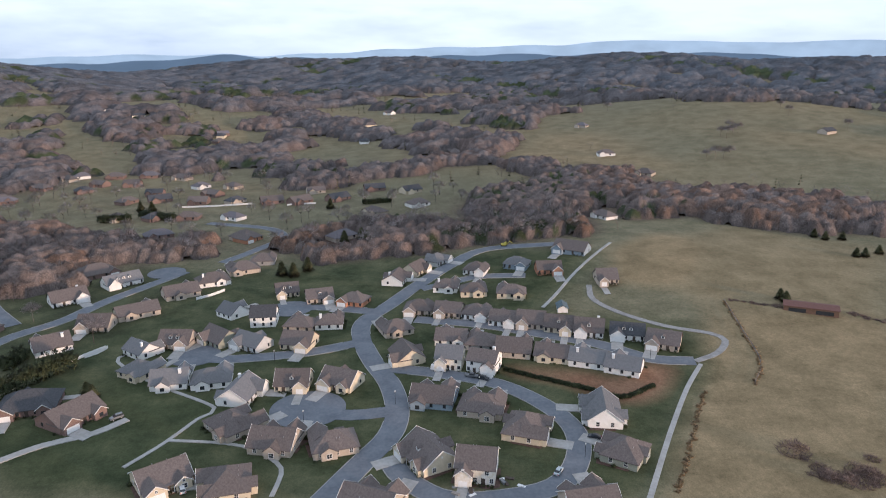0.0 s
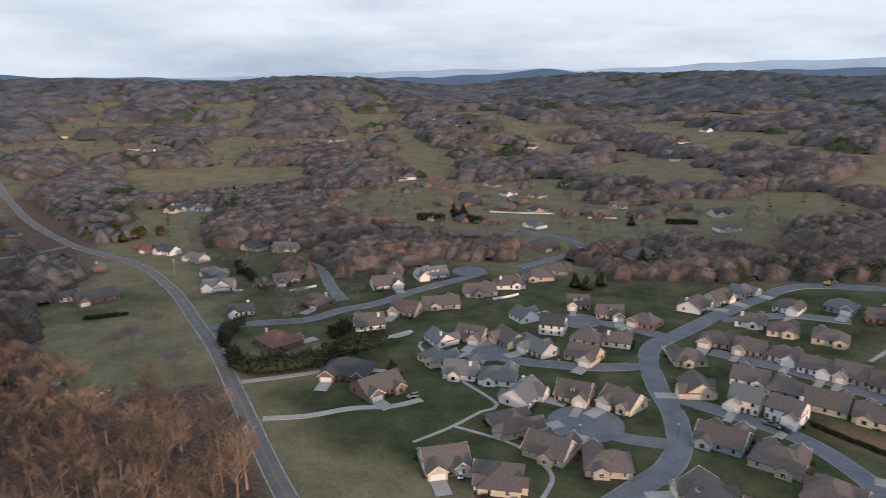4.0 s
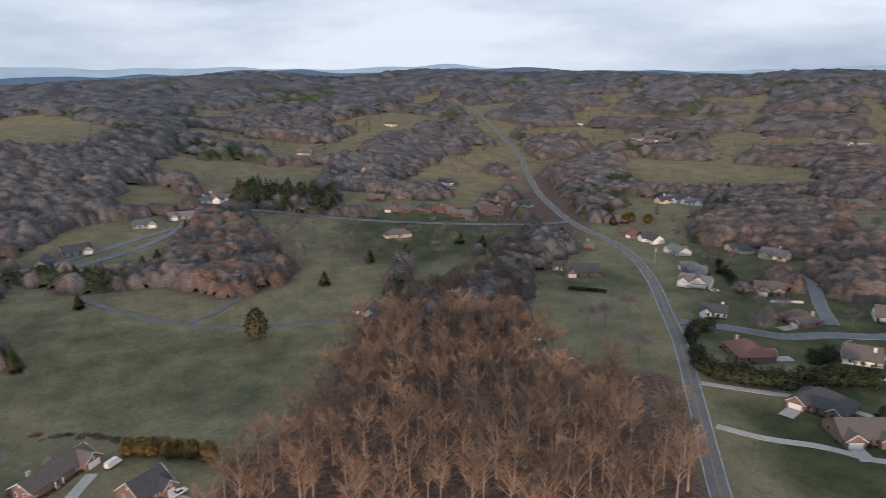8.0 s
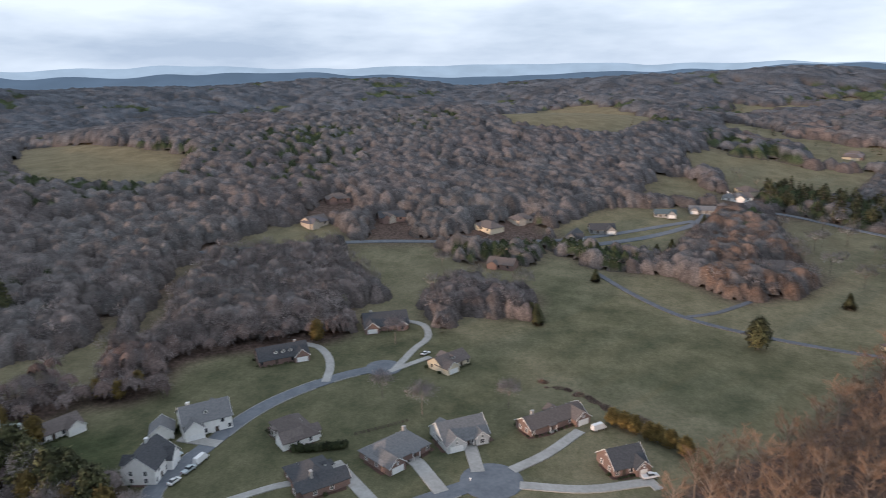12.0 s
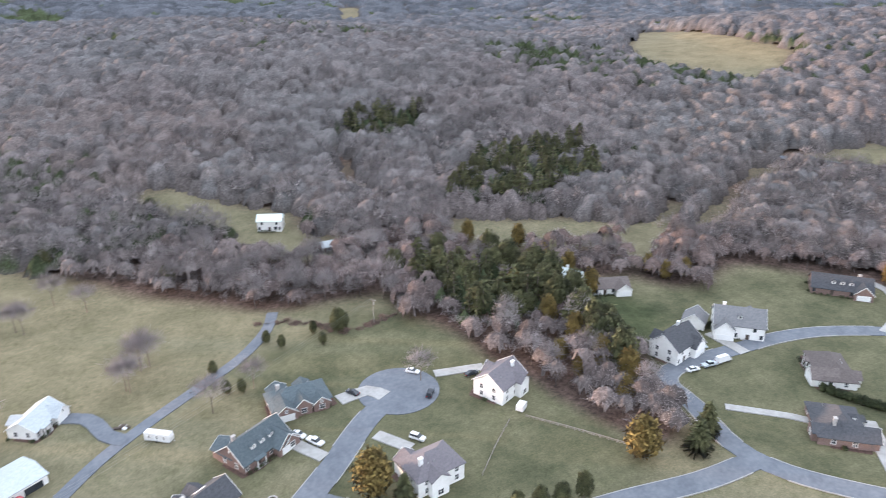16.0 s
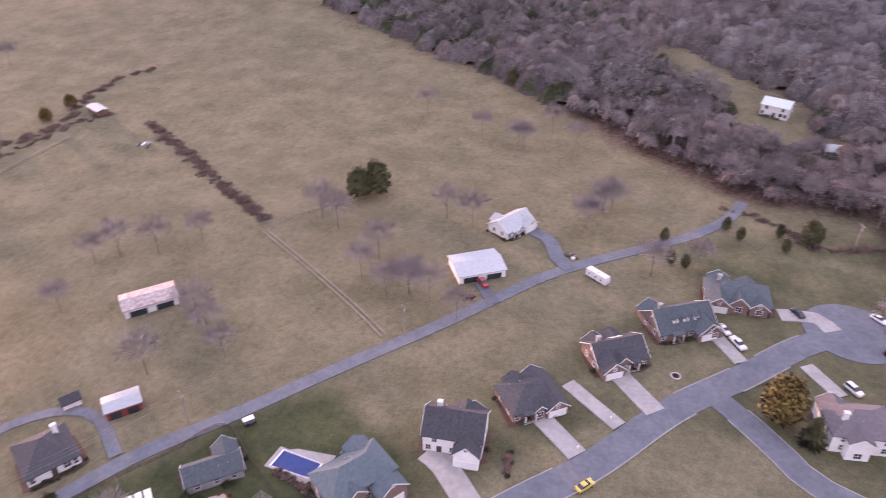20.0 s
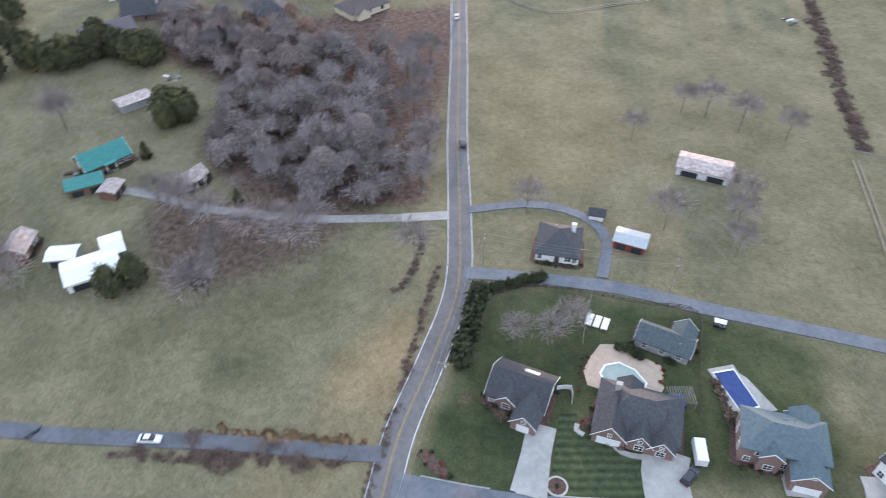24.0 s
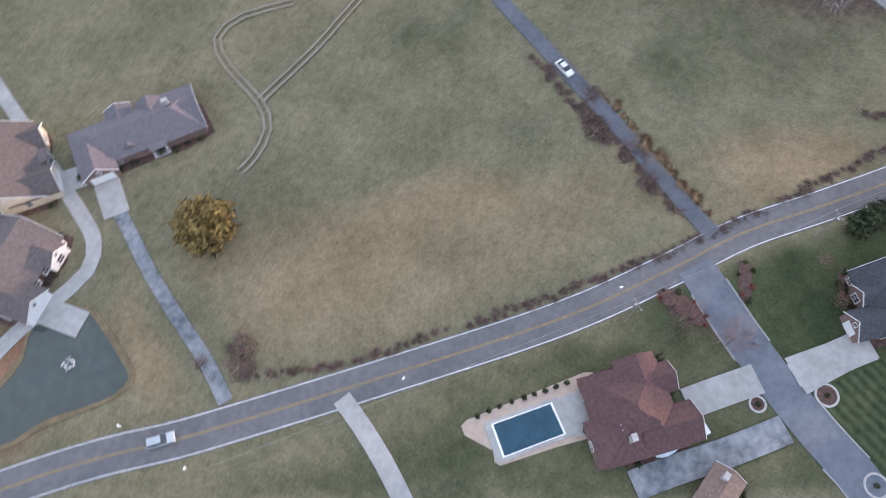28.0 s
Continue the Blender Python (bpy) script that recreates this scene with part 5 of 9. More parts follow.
house(31.6, -180.3, 29, 15, 12, "metal", "white", kind="low")
home = house(-46.3, -181.7, -2, 18, 11, "slate", "brick", kind="hip", wings=2)
add_gable(home, 0.0, 3.4, 7.5, 5.0, 90, "slate", "brick", 3.4, 0.85)
add_gable(home, 5.0, -3.4, 8.0, 6.0, -90, "slate", "brick", 2.9, 0.6)
home = house(-28.7, -165.3, 28, 17, 11, "slate", "brick", dormers=3)
add_gable(home, -6.4, 3.8, 9.0, 5.6, 90, "slate", "brick", 2.9, 0.8)
add_gable(home, 5.2, -3.6, 8.0, 6.2, -90, "slate", "brick", 2.9, 0.7)
home = house(-11.7, -147.6, 29, 14, 10, "dark", "brick", wings=1, skylight=1)
add_gable(home, 3.6, -2.6, 7.0, 5.6, -90, "dark", "brick", 2.9, 0.7)
add_gable(home, 0.6, 3.2, 6.0, 3.8, 90, "dark", "brick", 3.6, 0.9)
house(-66.5, -131.8, -175, 14, 10.5, "dusk", "white", storeys=2)
house(112.1, -84.6, 53, 11, 12, "dark", "white", kind="hip", wings=0)
house(118.3, -100.7, 51, 4, 3, "dark", "white", kind="shed")
house(104.8, -102.3, 42, 8, 5.5, "metal", "barnred", kind="low")
house(122.7, -141.8, 42, 15, 8.5, "rust", "metalwall", kind="low")
house(73.0, -88.7, -143, 12, 6, "slate", "grey", wings=1)
home = house(23.3, -110.9, 1, 13.5, 10, "dark", "white", storeys=2, wings=1)
add_gable(home, -3.2, -2.6, 7.5, 5.2, -90, "dark", "white", 4.4, 0.7)
home = house(8.1, -126.7, 34, 14, 10.5, "dark", "brick", wings=1)
add_gable(home, -3.4, -2.8, 7.5, 6.0, -90, "dark", "brick", 2.9, 0.7)
add_gable(home, 0.4, 3.6, 5.5, 3.4, 90, "dark", "brick", 2.9, 0.9)
home = house(75.3, -52.7, 41, 12.5, 10, "dark", "brick", wings=1, skylight=1, steep=0.7, garage=-1)
add_gable(home, 1.6, 2.4, 6.5, 3.6, 90, "dark", "brick", 3.4, 0.9)
house(59.4, -71.4, 47, 16.8, 12, "dark", "brick", wings=3, steep=0.75)
home = house(41.8, -92.7, 50, 15.8, 9.5, "blue", "brick", wings=1, storeys=2, garage=-1)
add_gable(home, 2.6, 2.6, 6.6, 4.2, 90, "blue", "brick", 5.0, 0.75)
add_gable(home, -3.2, -3.0, 6.0, 4.6, -90, "blue", "brick", 4.6, 0.6)
house(153.1, 28.4, 95, 13, 9, "white", "white", kind="low")
house(161.4, 34.7, 72, 7, 5, "white", "grey", kind="low")
house(159.6, 22.7, 94, 5, 8, "white", "grey", kind="low")
house(203.3, 21.4, 109, 14, 9, "teal", "log", wings=0)
house(191.8, 27.4, 92, 10, 6, "teal", "log", kind="low")
house(186.0, 20.6, 148, 6, 5, "rust", "log", kind="low")
house(170.3, 45.1, 158, 8, 6, "rust", "log")
house(181.9, -1.6, 119, 7, 5, "rust", "log")
house(235.0, 8.9, -73, 11, 6, "rust", "grey", kind="low")
home = house(33.9, -18.3, -137, 15, 14, "plum", "brick", kind="hip", wings=2)
add_gable(home, -4.2, 3.4, 9.0, 7.0, 180, "plum", "brick", 2.9, 0.62, trim=False)
add_gable(home, 3.6, -4.6, 8.0, 7.4, -90, "plum", "brick", 2.9, 0.66, trim=False)
add_gable(home, 0.6, 0.4, 6.5, 5.0, 45, "plum", "brick", 4.6, 0.7, trim=False)
home = house(40.1, 93.3, 143, 25.7, 9.5, "dusk", "brick", wings=1)
add_gable(home, -8.6, -0.6, 9.0, 11.2, 180, "dusk", "brick", 2.7, 0.42)
add_gable(home, 2.2, -1.6, 10.5, 5.0, -90, "dusk", "brick", 2.9, 0.5)
house(20.2, 111.3, -130, 18, 14, "brown", "cream")
house(4.5, 96.6, -172, 17, 13, "brown", "white")
# tan roof: the salmon of low sun is put into its shingle colour
house(28.3, -35.9, 169, 7, 5, "tan", "brick")
home = house(131.5, 86.2, 139, 13.5, 10, "dark", "white", wings=1, skylight=1)
add_gable(home, -5.0, 1.0, 8.0, 6.5, 180, "dark", "white", 2.9, 0.55)
house(232.2, -270.4, 150, 11, 5, "metal", "log", kind="low")
house(301.6, -182.5, 62, 22, 10, "dusk", "brick", wings=1)
house(323.3, -213.7, 70, 15, 10, "white", "white", wings=1)
house(274.8, -163.1, 60, 16, 7, "dusk", "grey", kind="low")
house(346.8, 3.5, 97, 16, 12, "brown", "brick")
house(342.6, -20.2, 76, 16, 12, "brown", "brick")
house(332.2, -39.9, 74, 16, 12, "brown", "brick")
house(312.3, -59.4, 63, 18, 13, "grey", "white", storeys=2, wings=1)
house(301.9, -80.2, 54, 17, 12, "brown", "tan")
house(308.5, -4.5, -102, 18, 12, "dark", "brick")
house(286.4, -50.9, -104, 16, 12, "dark", "brick")
house(88.5, 362.3, -179, 11, 12, "brown", "tan", wings=1)
house(179.9, 321.7, 156, 24, 9, "red", "log", kind="low")
house(59.2, 328.3, -93, 8, 5, "blue", "white", kind="shed")

for home, gx, gy, gw in DRIVES:
    m = home.matrix_basis
    if 0 < home.matrix_basis.translation.y and math.hypot(*m.translation.xy) < 420:
        a, c = m @ Vector((gx, gy + 0.2, 0)), m @ Vector((gx, gy + 8.5, 0))
        LIFT[0] += 0.002
        line = [a.xy + (c.xy - a.xy) * k / 3 for k in range(4)]
        tagged(mesh_object("driveway", *strip(line, gw / 2, -gw / 2, 0.06 + LIFT[0] * 0.3, 0.3), paving("concrete")), "short pale concrete drive before a garage", "driveway", kind="structure")


def far_house(x, y):
    rng = random.Random(round(x * 3 + y * 5))
    z = float(height(x, y))
    SPOTS.extend(((x, y, 13), (x - 22 * x / math.hypot(x, y), y - 22 * y / math.hypot(x, y), 18)))
    w, d = rng.uniform(15, 20), rng.uniform(10, 12.5)
    roof, walls = rng.choice(("brown", "dusk", "brown", "brown", "dark")), rng.choice(("brick", "brick", "tan", "white", "cream", "brick"))
    hip = rng.random() < 0.5
    top = new("house")
    top.matrix_basis = pose(x, y, z, 0, 0, rng.choice((0, 30, 60, 90, 140)) if math.hypot(x, y) > 800 else math.degrees(math.atan2(-x, y)) + 180 + rng.choice((-50, -20, 10, 35)))
    tagged(top, f"distant {WALLWORDS[walls]} house with {ROOFWORDS[roof]} {'hip ' if hip else ''}roof", "house", group="distant houses")
    if hip:
        mesh_object("wall", *box(-w / 2, w / 2, -d / 2, d / 2, -1.5, 3.0), wall_mat(walls), top)
    else:
        mesh_object("wall", *gable_wall(w, d, -1.5, 3.0, 0.6), wall_mat(walls), top)
    mesh_object("roof", *(hip_roof if hip else gable_roof)(w, d, 3.0, 0.6), roof_mat(roof), top)
    mesh_object("gable_roof", *turned(gable_roof(d / 2 + 2, 6, 3.0, 0.7), True, (w / 4, d / 4 + 1, 0.03)), roof_mat(roof), top)
    mesh_object("front_gable", *turned(gable_wall(d / 2 + 2, 6, -1.5, 3.0, 0.7), True, (w / 4, d / 4 + 1, 0)), wall_mat(walls), top)
    for k in (-0.3, 0.05, 0.3) if math.hypot(x, y) < 620 else (-0.2,) if math.hypot(x, y) < 850 else ():
        for s, t in ((1, 0), (-1, 180)):
            if not (s == 1 and k > 0.2):
                window_part(top, k * w, s * (d / 2 + 0.02), 0.9, t, 1.6, 1.5, False)
    return top


far_house(-392, 616)
far_house(-389, 670)
far_house(-381, 709)
far_house(-375, 722)
far_house(-342, 657)
far_house(-339, 685)
far_house(-340, 722)
far_house(-307, 685)
far_house(-307, 728)
far_house(-268, 643)
far_house(-253, 615)
far_house(-269, 716)
far_house(-280, 609)
far_house(-260, 543)
far_house(-230, 544)
far_house(-203, 545)
far_house(-214, 603)
far_house(-182, 603)
far_house(-166, 542)
far_house(-235, 672)
far_house(-212, 635)
far_house(-202, 668)
far_house(-149, 599)
far_house(-124, 596)
far_house(-117, 636)
far_house(-92, 604)
far_house(-63, 639)
far_house(-29, 626)
far_house(-54, 551)
far_house(-21, 575)
far_house(-71, 477)
far_house(-142, 482)
far_house(-205, 488)
far_house(122, 514)
far_house(189, 953)
far_house(444, 811)
far_house(179, 763)
far_house(194, 664)
far_house(513, 1614)
far_house(21, 984)
far_house(-301, 949)
far_house(-307, 981)
far_house(-103, 937)
far_house(-85, 1157)
far_house(-192, 1337)
far_house(-786, 750)
far_house(-820, 728)
far_house(-800, 733)
far_house(-670, 919)
far_house(-634, 939)
far_house(-736, 912)
far_house(-868, 233)
far_house(-733, 248)
far_house(-549, 449)
far_house(-564, 429)
far_house(-454, -223)
far_house(-483, -174)
far_house(-502, -226)
far_house(-487, -101)
far_house(-420, -78)
far_house(-510, -81)
far_house(-631, 87)
far_house(-865, 230)
far_house(-1684, -192)
far_house(-452, -222)
far_house(-482, -174)
far_house(-1098, -1801)
far_house(-959, -1444)
far_house(-1034, -1461)
far_house(-995, -1345)
far_house(-680, -1555)
far_house(-691, -1504)
far_house(-746, -1544)
far_house(-924, -1436)
far_house(-1684, -308)
far_house(-2062, -1006)
far_house(-673, 332)
far_house(-563, 261)
far_house(-508, 491)
far_house(-779, 743)
far_house(-801, 741)
far_house(-553, 274)
far_house(-530, 279)
far_house(-723, 903)
far_house(-660, 918)
far_house(-636, 939)
far_house(-398, 618)
far_house(-544, 313)
far_house(275, -88)
far_house(294, 12)
far_house(282, 10)
far_house(296, -101)
far_house(-1539, 357)
far_house(-939, 431)
far_house(-894, 454)
far_house(-814, 748)
far_house(-774, 744)
far_house(-680, 339)
far_house(-528, 308)
far_house(-517, 509)
far_house(-494, 509)
far_house(-403, 620)
far_house(-312, 403)
far_house(-657, 941)
far_house(-655, 95)
far_house(-1226, 903)
far_house(-758, 262)
far_house(-1030, 414)
far_house(-789, 720)
far_house(-785, 751)
far_house(-1123, 861)
far_house(-646, 925)
far_house(-626, 961)
far_house(-701, 1865)
far_house(-839, 956)
far_house(-546, 350)
far_house(-555, 313)
far_house(-453, 382)
far_house(-336, 397)
far_house(-462, 1080)
far_house(-222, 864)
far_house(-165, 1124)
far_house(-107, 1049)
far_house(-629, 922)
far_house(-394, 1896)
far_house(15, 812)
far_house(-674, 934)
far_house(-309, 993)
far_house(-523, 1114)
far_house(-661, -1528)
far_house(-646, -1384)
far_house(-760, -1525)
far_house(-927, -1436)
far_house(-968, -1426)
far_house(-1909, -959)
far_house(-687, -1270)
far_house(-884, 237)
far_house(-754, 255)
far_house(-683, 340)
far_house(-739, 388)
far_house(-681, 416)
far_house(-843, 741)
far_house(-809, 758)
far_house(-992, 749)
far_house(-622, 264)
far_house(-622, 234)

# ---- trees ----


def sliver(rng, p, q, width):
    """Corners of a thin triangle from p to q."""
    d = q - p
    s = np.cross(d, rng.normal(size=3))
    s = s / (np.linalg.norm(s) + 1e-6) * width / 2
    return [p - s, p + s, q]


def tube(p, q, r0, r1, sides):
    d = (q - p) / (np.linalg.norm(q - p) + 1e-9)
    u = np.cross(d, (0.3, 0.9, 0.2))
    u /= np.linalg.norm(u)
    w = np.cross(d, u)
    v = [c + r * (u * math.cos(2 * math.pi * i / sides) + w * math.sin(2 * math.pi * i / sides)) for c, r in ((p, r0), (q, r1)) for i in range(sides)]
    f = []
    for i in range(sides):
        j = (i + 1) % sides
        f += [(i, j, sides + j), (i, sides + j, sides + i)]
    return v, f


class Pile:
    def __init__(self):
        self.v, self.f = [], []

    def add(self, v, f):
        k = len(self.v)
        self.v += [tuple(a) for a in v]
        self.f += [tuple(i + k for i in q) for q in f]

    def arrays(self):
        return np.array(self.v, float), np.array(self.f, int)


def bare_tree(seed, tall, limbs, subs, twigs, width):
    """Trunk with limbs, and a crown of fine bare twigs."""
    rng = np.random.default_rng(seed)
    wood_, crown = Pile(), Pile()
    fork = tall * rng.uniform(0.28, 0.4)
    lean = np.array([rng.normal() * 0.03, rng.normal() * 0.03, 1])
    r0 = tall * 0.016
    wood_.add(*tube(np.zeros(3) - (0, 0, 0.4), lean * fork, r0 * 1.25, r0 * 0.8, 6))
    wood_.add(*tube(lean * fork, lean * tall * 0.82, r0 * 0.8, r0 * 0.12, 5))
    for i in range(limbs):
        h = fork + (tall * 0.72 - fork) * (i / limbs) ** 0.9
        a = i * 2.4 + rng.normal() * 0.4
        out = tall * rng.uniform(0.15, 0.31) * (1.1 - 0.35 * (h / tall))
        p = lean * h
        q = p + np.array([math.cos(a) * out, math.sin(a) * out, tall * rng.uniform(0.22, 0.38)])
        q[2] = min(q[2], tall * 0.97)
        wood_.add(*tube(p, q, r0 * 0.45, r0 * 0.1, 4))
        for j in range(subs):
            k = 0.3 + 0.7 * (j + 0.5) / subs
            s = p + (q - p) * k
            e = s + np.array([math.cos(a + rng.normal() * 1.0), math.sin(a + rng.normal() * 1.0), rng.uniform(0.3, 1.3)]) * tall * rng.uniform(0.07, 0.13)
            wood_.add(*tube(s, e, r0 * 0.16, r0 * 0.05, 3))
            for t in range(twigs):
                g = s + (e - s) * rng.uniform(0.2, 1.0)
                d = rng.normal(size=3) * 0.75 + (e - s) / np.linalg.norm(e - s) + (0, 0, 0.35)
                crown.add(sliver(rng, g, g + d / np.linalg.norm(d) * tall * rng.uniform(0.05, 0.11), width), [(0, 1, 2)])
    return wood_.arrays(), crown.arrays()


def light_tree(seed, tall, twigs, width, spread=0.3, inner=0.45, reach=(0.25, 0.5)):
    """A cheap bare tree for woods: a trunk, a few limbs and a rounded shell of twigs; the trunk's triangles come first."""
    rng = np.random.default_rng(seed)
    p = Pile()
    p.add(*tube(np.zeros(3) - (0, 0, 1), np.array([0, 0, tall * 0.6]), tall * 0.015, tall * 0.006, 3))
    mid_, rad, rise = np.array([0, 0, tall * 0.62]), tall * spread, tall * 0.36
    for i in range(5):
        a = i * 2.4 + rng.normal() * 0.3
        p.add(sliver(rng, np.array([0, 0, tall * rng.uniform(0.3, 0.5)]), mid_ + (math.cos(a) * rad * 0.75, math.sin(a) * rad * 0.75, rise * rng.uniform(0.1, 0.7)), width * 1.3), [(0, 1, 2)])
    nt = len(p.f)
    for i in range(twigs):
        d = rng.normal(size=3)
        d[2] = abs(d[2]) * 0.9 - 0.25
        d /= np.linalg.norm(d)
        k = rng.uniform(inner, 0.85)
        lump = 1 + 0.16 * math.sin(4 * math.atan2(d[1], d[0]) + seed)
        s = mid_ + d * (rad * k * lump, rad * k * lump, rise * k)
        e = s + (d * 0.8 + rng.normal(size=3) * 0.45 + (0, 0, 0.25)) * rad * rng.uniform(*reach)
        p.add(sliver(rng, s, e, width), [(0, 1, 2)])
    v, f = p.arrays()
    return v, f, (np.arange(len(f)) >= nt).astype(int)


def leafy(seed, wide, tall, lumps, leaves, size):
    """A trunk under a bumpy crown of many leaf clumps."""
    rng = np.random.default_rng(seed)
    p = Pile()
    p.add(*tube(np.zeros(3) - (0, 0, 0.4), np.array([0, 0, tall * 0.7]), tall * 0.02, tall * 0.008, 4))
    nt = len(p.f)
    for i in range(lumps):
        u = (i + 0.5) / lumps
        a, r = i * 2.4, wide * 0.30 * math.sin(math.pi * (0.22 + 0.74 * u)) * rng.uniform(0.85, 1.15)
        v, f = clump(seed * 7 + i, wide * rng.uniform(0.36, 0.52), tall * rng.uniform(0.26, 0.36), leaves, size)
        p.add(v + (math.cos(a) * r, math.sin(a) * r, tall * (0.02 + 0.68 * u)), f)
    v, f = p.arrays()
    return v, f, (np.arange(len(f)) >= nt).astype(int)


def conifer(seed, tall, rings, per, spread, droop=0.25, size=1.0, top_heavy=0.0):
    """Trunk and whorls of drooping needle sprays."""
    rng = np.random.default_rng(seed)
    p = Pile()
    p.add(*tube(np.zeros(3) - (0, 0, 0.4), np.array([0, 0, tall * 0.9]), tall * 0.02, tall * 0.005, 4))
    nt = len(p.f)
    for i in range(rings):
        u = (i + 0.5) / rings
        h = tall * (0.08 + 0.9 * u)
        reach = spread * (1 - u) ** 0.75 + 0.25
        if top_heavy:
            h = tall * (0.35 + 0.6 * u)
            reach = spread * math.sqrt(max(0.1, 1 - (2 * u - 0.8) ** 2))
        if droop < 0:
            h, reach = tall * (0.06 + 0.9 * u), spread * math.sin(math.pi * (0.2 + 0.76 * u)) ** 0.7
        for j in range(per):
            a = rng.uniform(0, 2 * math.pi)
            rr = reach * rng.uniform(0.65, 1.1)
            d = np.array([math.cos(a), math.sin(a), 0])
            e = d * rr + (0, 0, h - droop * rr + rng.normal() * 0.2)
            for k in range(3):
                s = d * rr * rng.uniform(0.1, 0.6) + (0, 0, h + rng.normal() * 0.15)
                p.add(sliver(rng, s, e + rng.normal(size=3) * 0.25 * size, 0.55 * size), [(0, 1, 2)])
    v, f = p.arrays()
    return v, f, (np.arange(len(f)) >= nt).astype(int)


def clump(seed, wide, tall, leaves, size):
    """A rounded mass of small leaf blades with an uneven outline."""
    rng = np.random.default_rng(seed)
    p = Pile()
    for i in range(leaves):
        d = rng.normal(size=3)
        d /= np.linalg.norm(d)
        d[2] = abs(d[2]) if rng.random() < 0.8 else d[2]
        k = rng.uniform(0.6, 1.0) * (1 + 0.18 * math.sin(5 * d[0] + seed) * math.sin(4 * d[1]))
        c = np.array([d[0] * wide / 2, d[1] * wide / 2, d[2] * tall * 0.55 + tall * 0.45]) * (k, k, k)
        c[2] = max(c[2], 0.05)
        e = c + rng.normal(size=3) * size
        p.add(sliver(rng, c, e, size), [(0, 1, 2)])
    return p.arrays()


def scatter(name, templates, places, mats, label, category="trees"):
    """One mesh with a copy of a template at each place (x, y, z, turn, wide, tall)."""
    if not len(places):
        return None
    rng = np.random.default_rng(5)
    pick = rng.integers(0, len(templates), len(places))
    V, F, M, NN, T, base = [], [], [], [], [], 0
    for t, (tv, tf, ti) in enumerate(templates):
        q = places[pick == t]
        tn = crown_normals(tv)
        if not len(q):
            continue
        c, s = np.cos(q[:, 3])[:, None], np.sin(q[:, 3])[:, None]
        x = (tv[None, :, 0] * c - tv[None, :, 1] * s) * q[:, 4:5] + q[:, 0:1]
        y = (tv[None, :, 0] * s + tv[None, :, 1] * c) * q[:, 4:5] + q[:, 1:2]
        z = tv[None, :, 2] * q[:, 5:6] + q[:, 2:3]
        V.append(np.stack([x, y, z], -1).reshape(-1, 3))
        F.append((tf[None] + (np.arange(len(q)) * len(tv))[:, None, None]).reshape(-1, 3) + base)
        M.append(np.tile(ti, len(q)))
        NN.append(np.stack([tn[None, :, 0] * c - tn[None, :, 1] * s, tn[None, :, 0] * s + tn[None, :, 1] * c, np.broadcast_to(tn[None, :, 2], (len(q), len(tv)))], -1).reshape(-1, 3))
        T.append(np.repeat(rng.uniform(0.72, 1.28, len(q)), len(tv)))
        base += len(q) * len(tv)
    me = array_mesh(name, np.concatenate(V), np.concatenate(F), mats, np.concatenate(M), np.concatenate(NN), np.concatenate(T))
    return tagged(new(name, me), label, category, kind="stuff")


CELL, HALF = 4.0, 3200.0
N = int(2 * HALF / CELL)
blocked = np.zeros((N, N), bool)
for px, py, pr in [(a, c, r + 3.5) for a, c, r in ROADPTS] + SPOTS:
    if max(abs(px), abs(py)) < HALF - 40:
        i0, j0, k = int((px + HALF) / CELL), int((py + HALF) / CELL), int(pr / CELL) + 1
        for i in range(i0 - k, i0 + k + 1):
            for j in range(j0 - k, j0 + k + 1):
                if math.hypot((i + 0.5) * CELL - HALF - px, (j + 0.5) * CELL - HALF - py) < pr + 1:
                    blocked[i, j] = True


def open_ground(x, y):
    i, j = ((x + HALF) / CELL).astype(int).clip(0, N - 1), ((y + HALF) / CELL).astype(int).clip(0, N - 1)
    return ~blocked[i, j]


def places_in(pts, density, seed, jitter=0.45):
    rng = np.random.default_rng(seed)
    a = np.array(pts)
    lo, hi, s = a.min(0), a.max(0), 1 / math.sqrt(density)
    gx, gy = np.meshgrid(np.arange(lo[0], hi[0], s), np.arange(lo[1], hi[1], s))
    x = gx.ravel() + rng.uniform(-jitter, jitter, gx.size) * s
    y = gy.ravel() + rng.uniform(-jitter, jitter, gx.size) * s
    k = inside(x, y, pts) & open_ground(x, y)
    return x[k], y[k]


def stand(x, y, seed, lo=0.75, hi=1.2, wide=1.0):
    rng = np.random.default_rng(seed)
    n = len(x)
    s = rng.uniform(lo, hi, n)
    return np.stack([x, y, height(x, y), rng.uniform(0, 6.28, n), s * wide * rng.uniform(0.85, 1.2, n), s], -1)


def tree_thing(name, meshes, x, y, s, turn, label, category="tree", group=""):
    top = new(name)
    top.matrix_basis = pose(x, y, float(height(x, y)), 0, 0, turn)
    tagged(top, label, category, group)
    for nm, me in meshes:
        ob = new(nm, me)
        ob.parent, ob.scale = top, s
    return top


def tree_meshes(kind, seed, tall, limbs, subs, twigs, width, twig_mat):
    (wv, wf), (cv, cf) = bare_tree(seed, tall, limbs, subs, twigs, width)
    return [("trunk", array_mesh(kind + "_trunk", wv, wf, [OAKBARK])), ("crown", array_mesh(kind + "_crown", cv, cf, [twig_mat], None, crown_normals(cv)))]


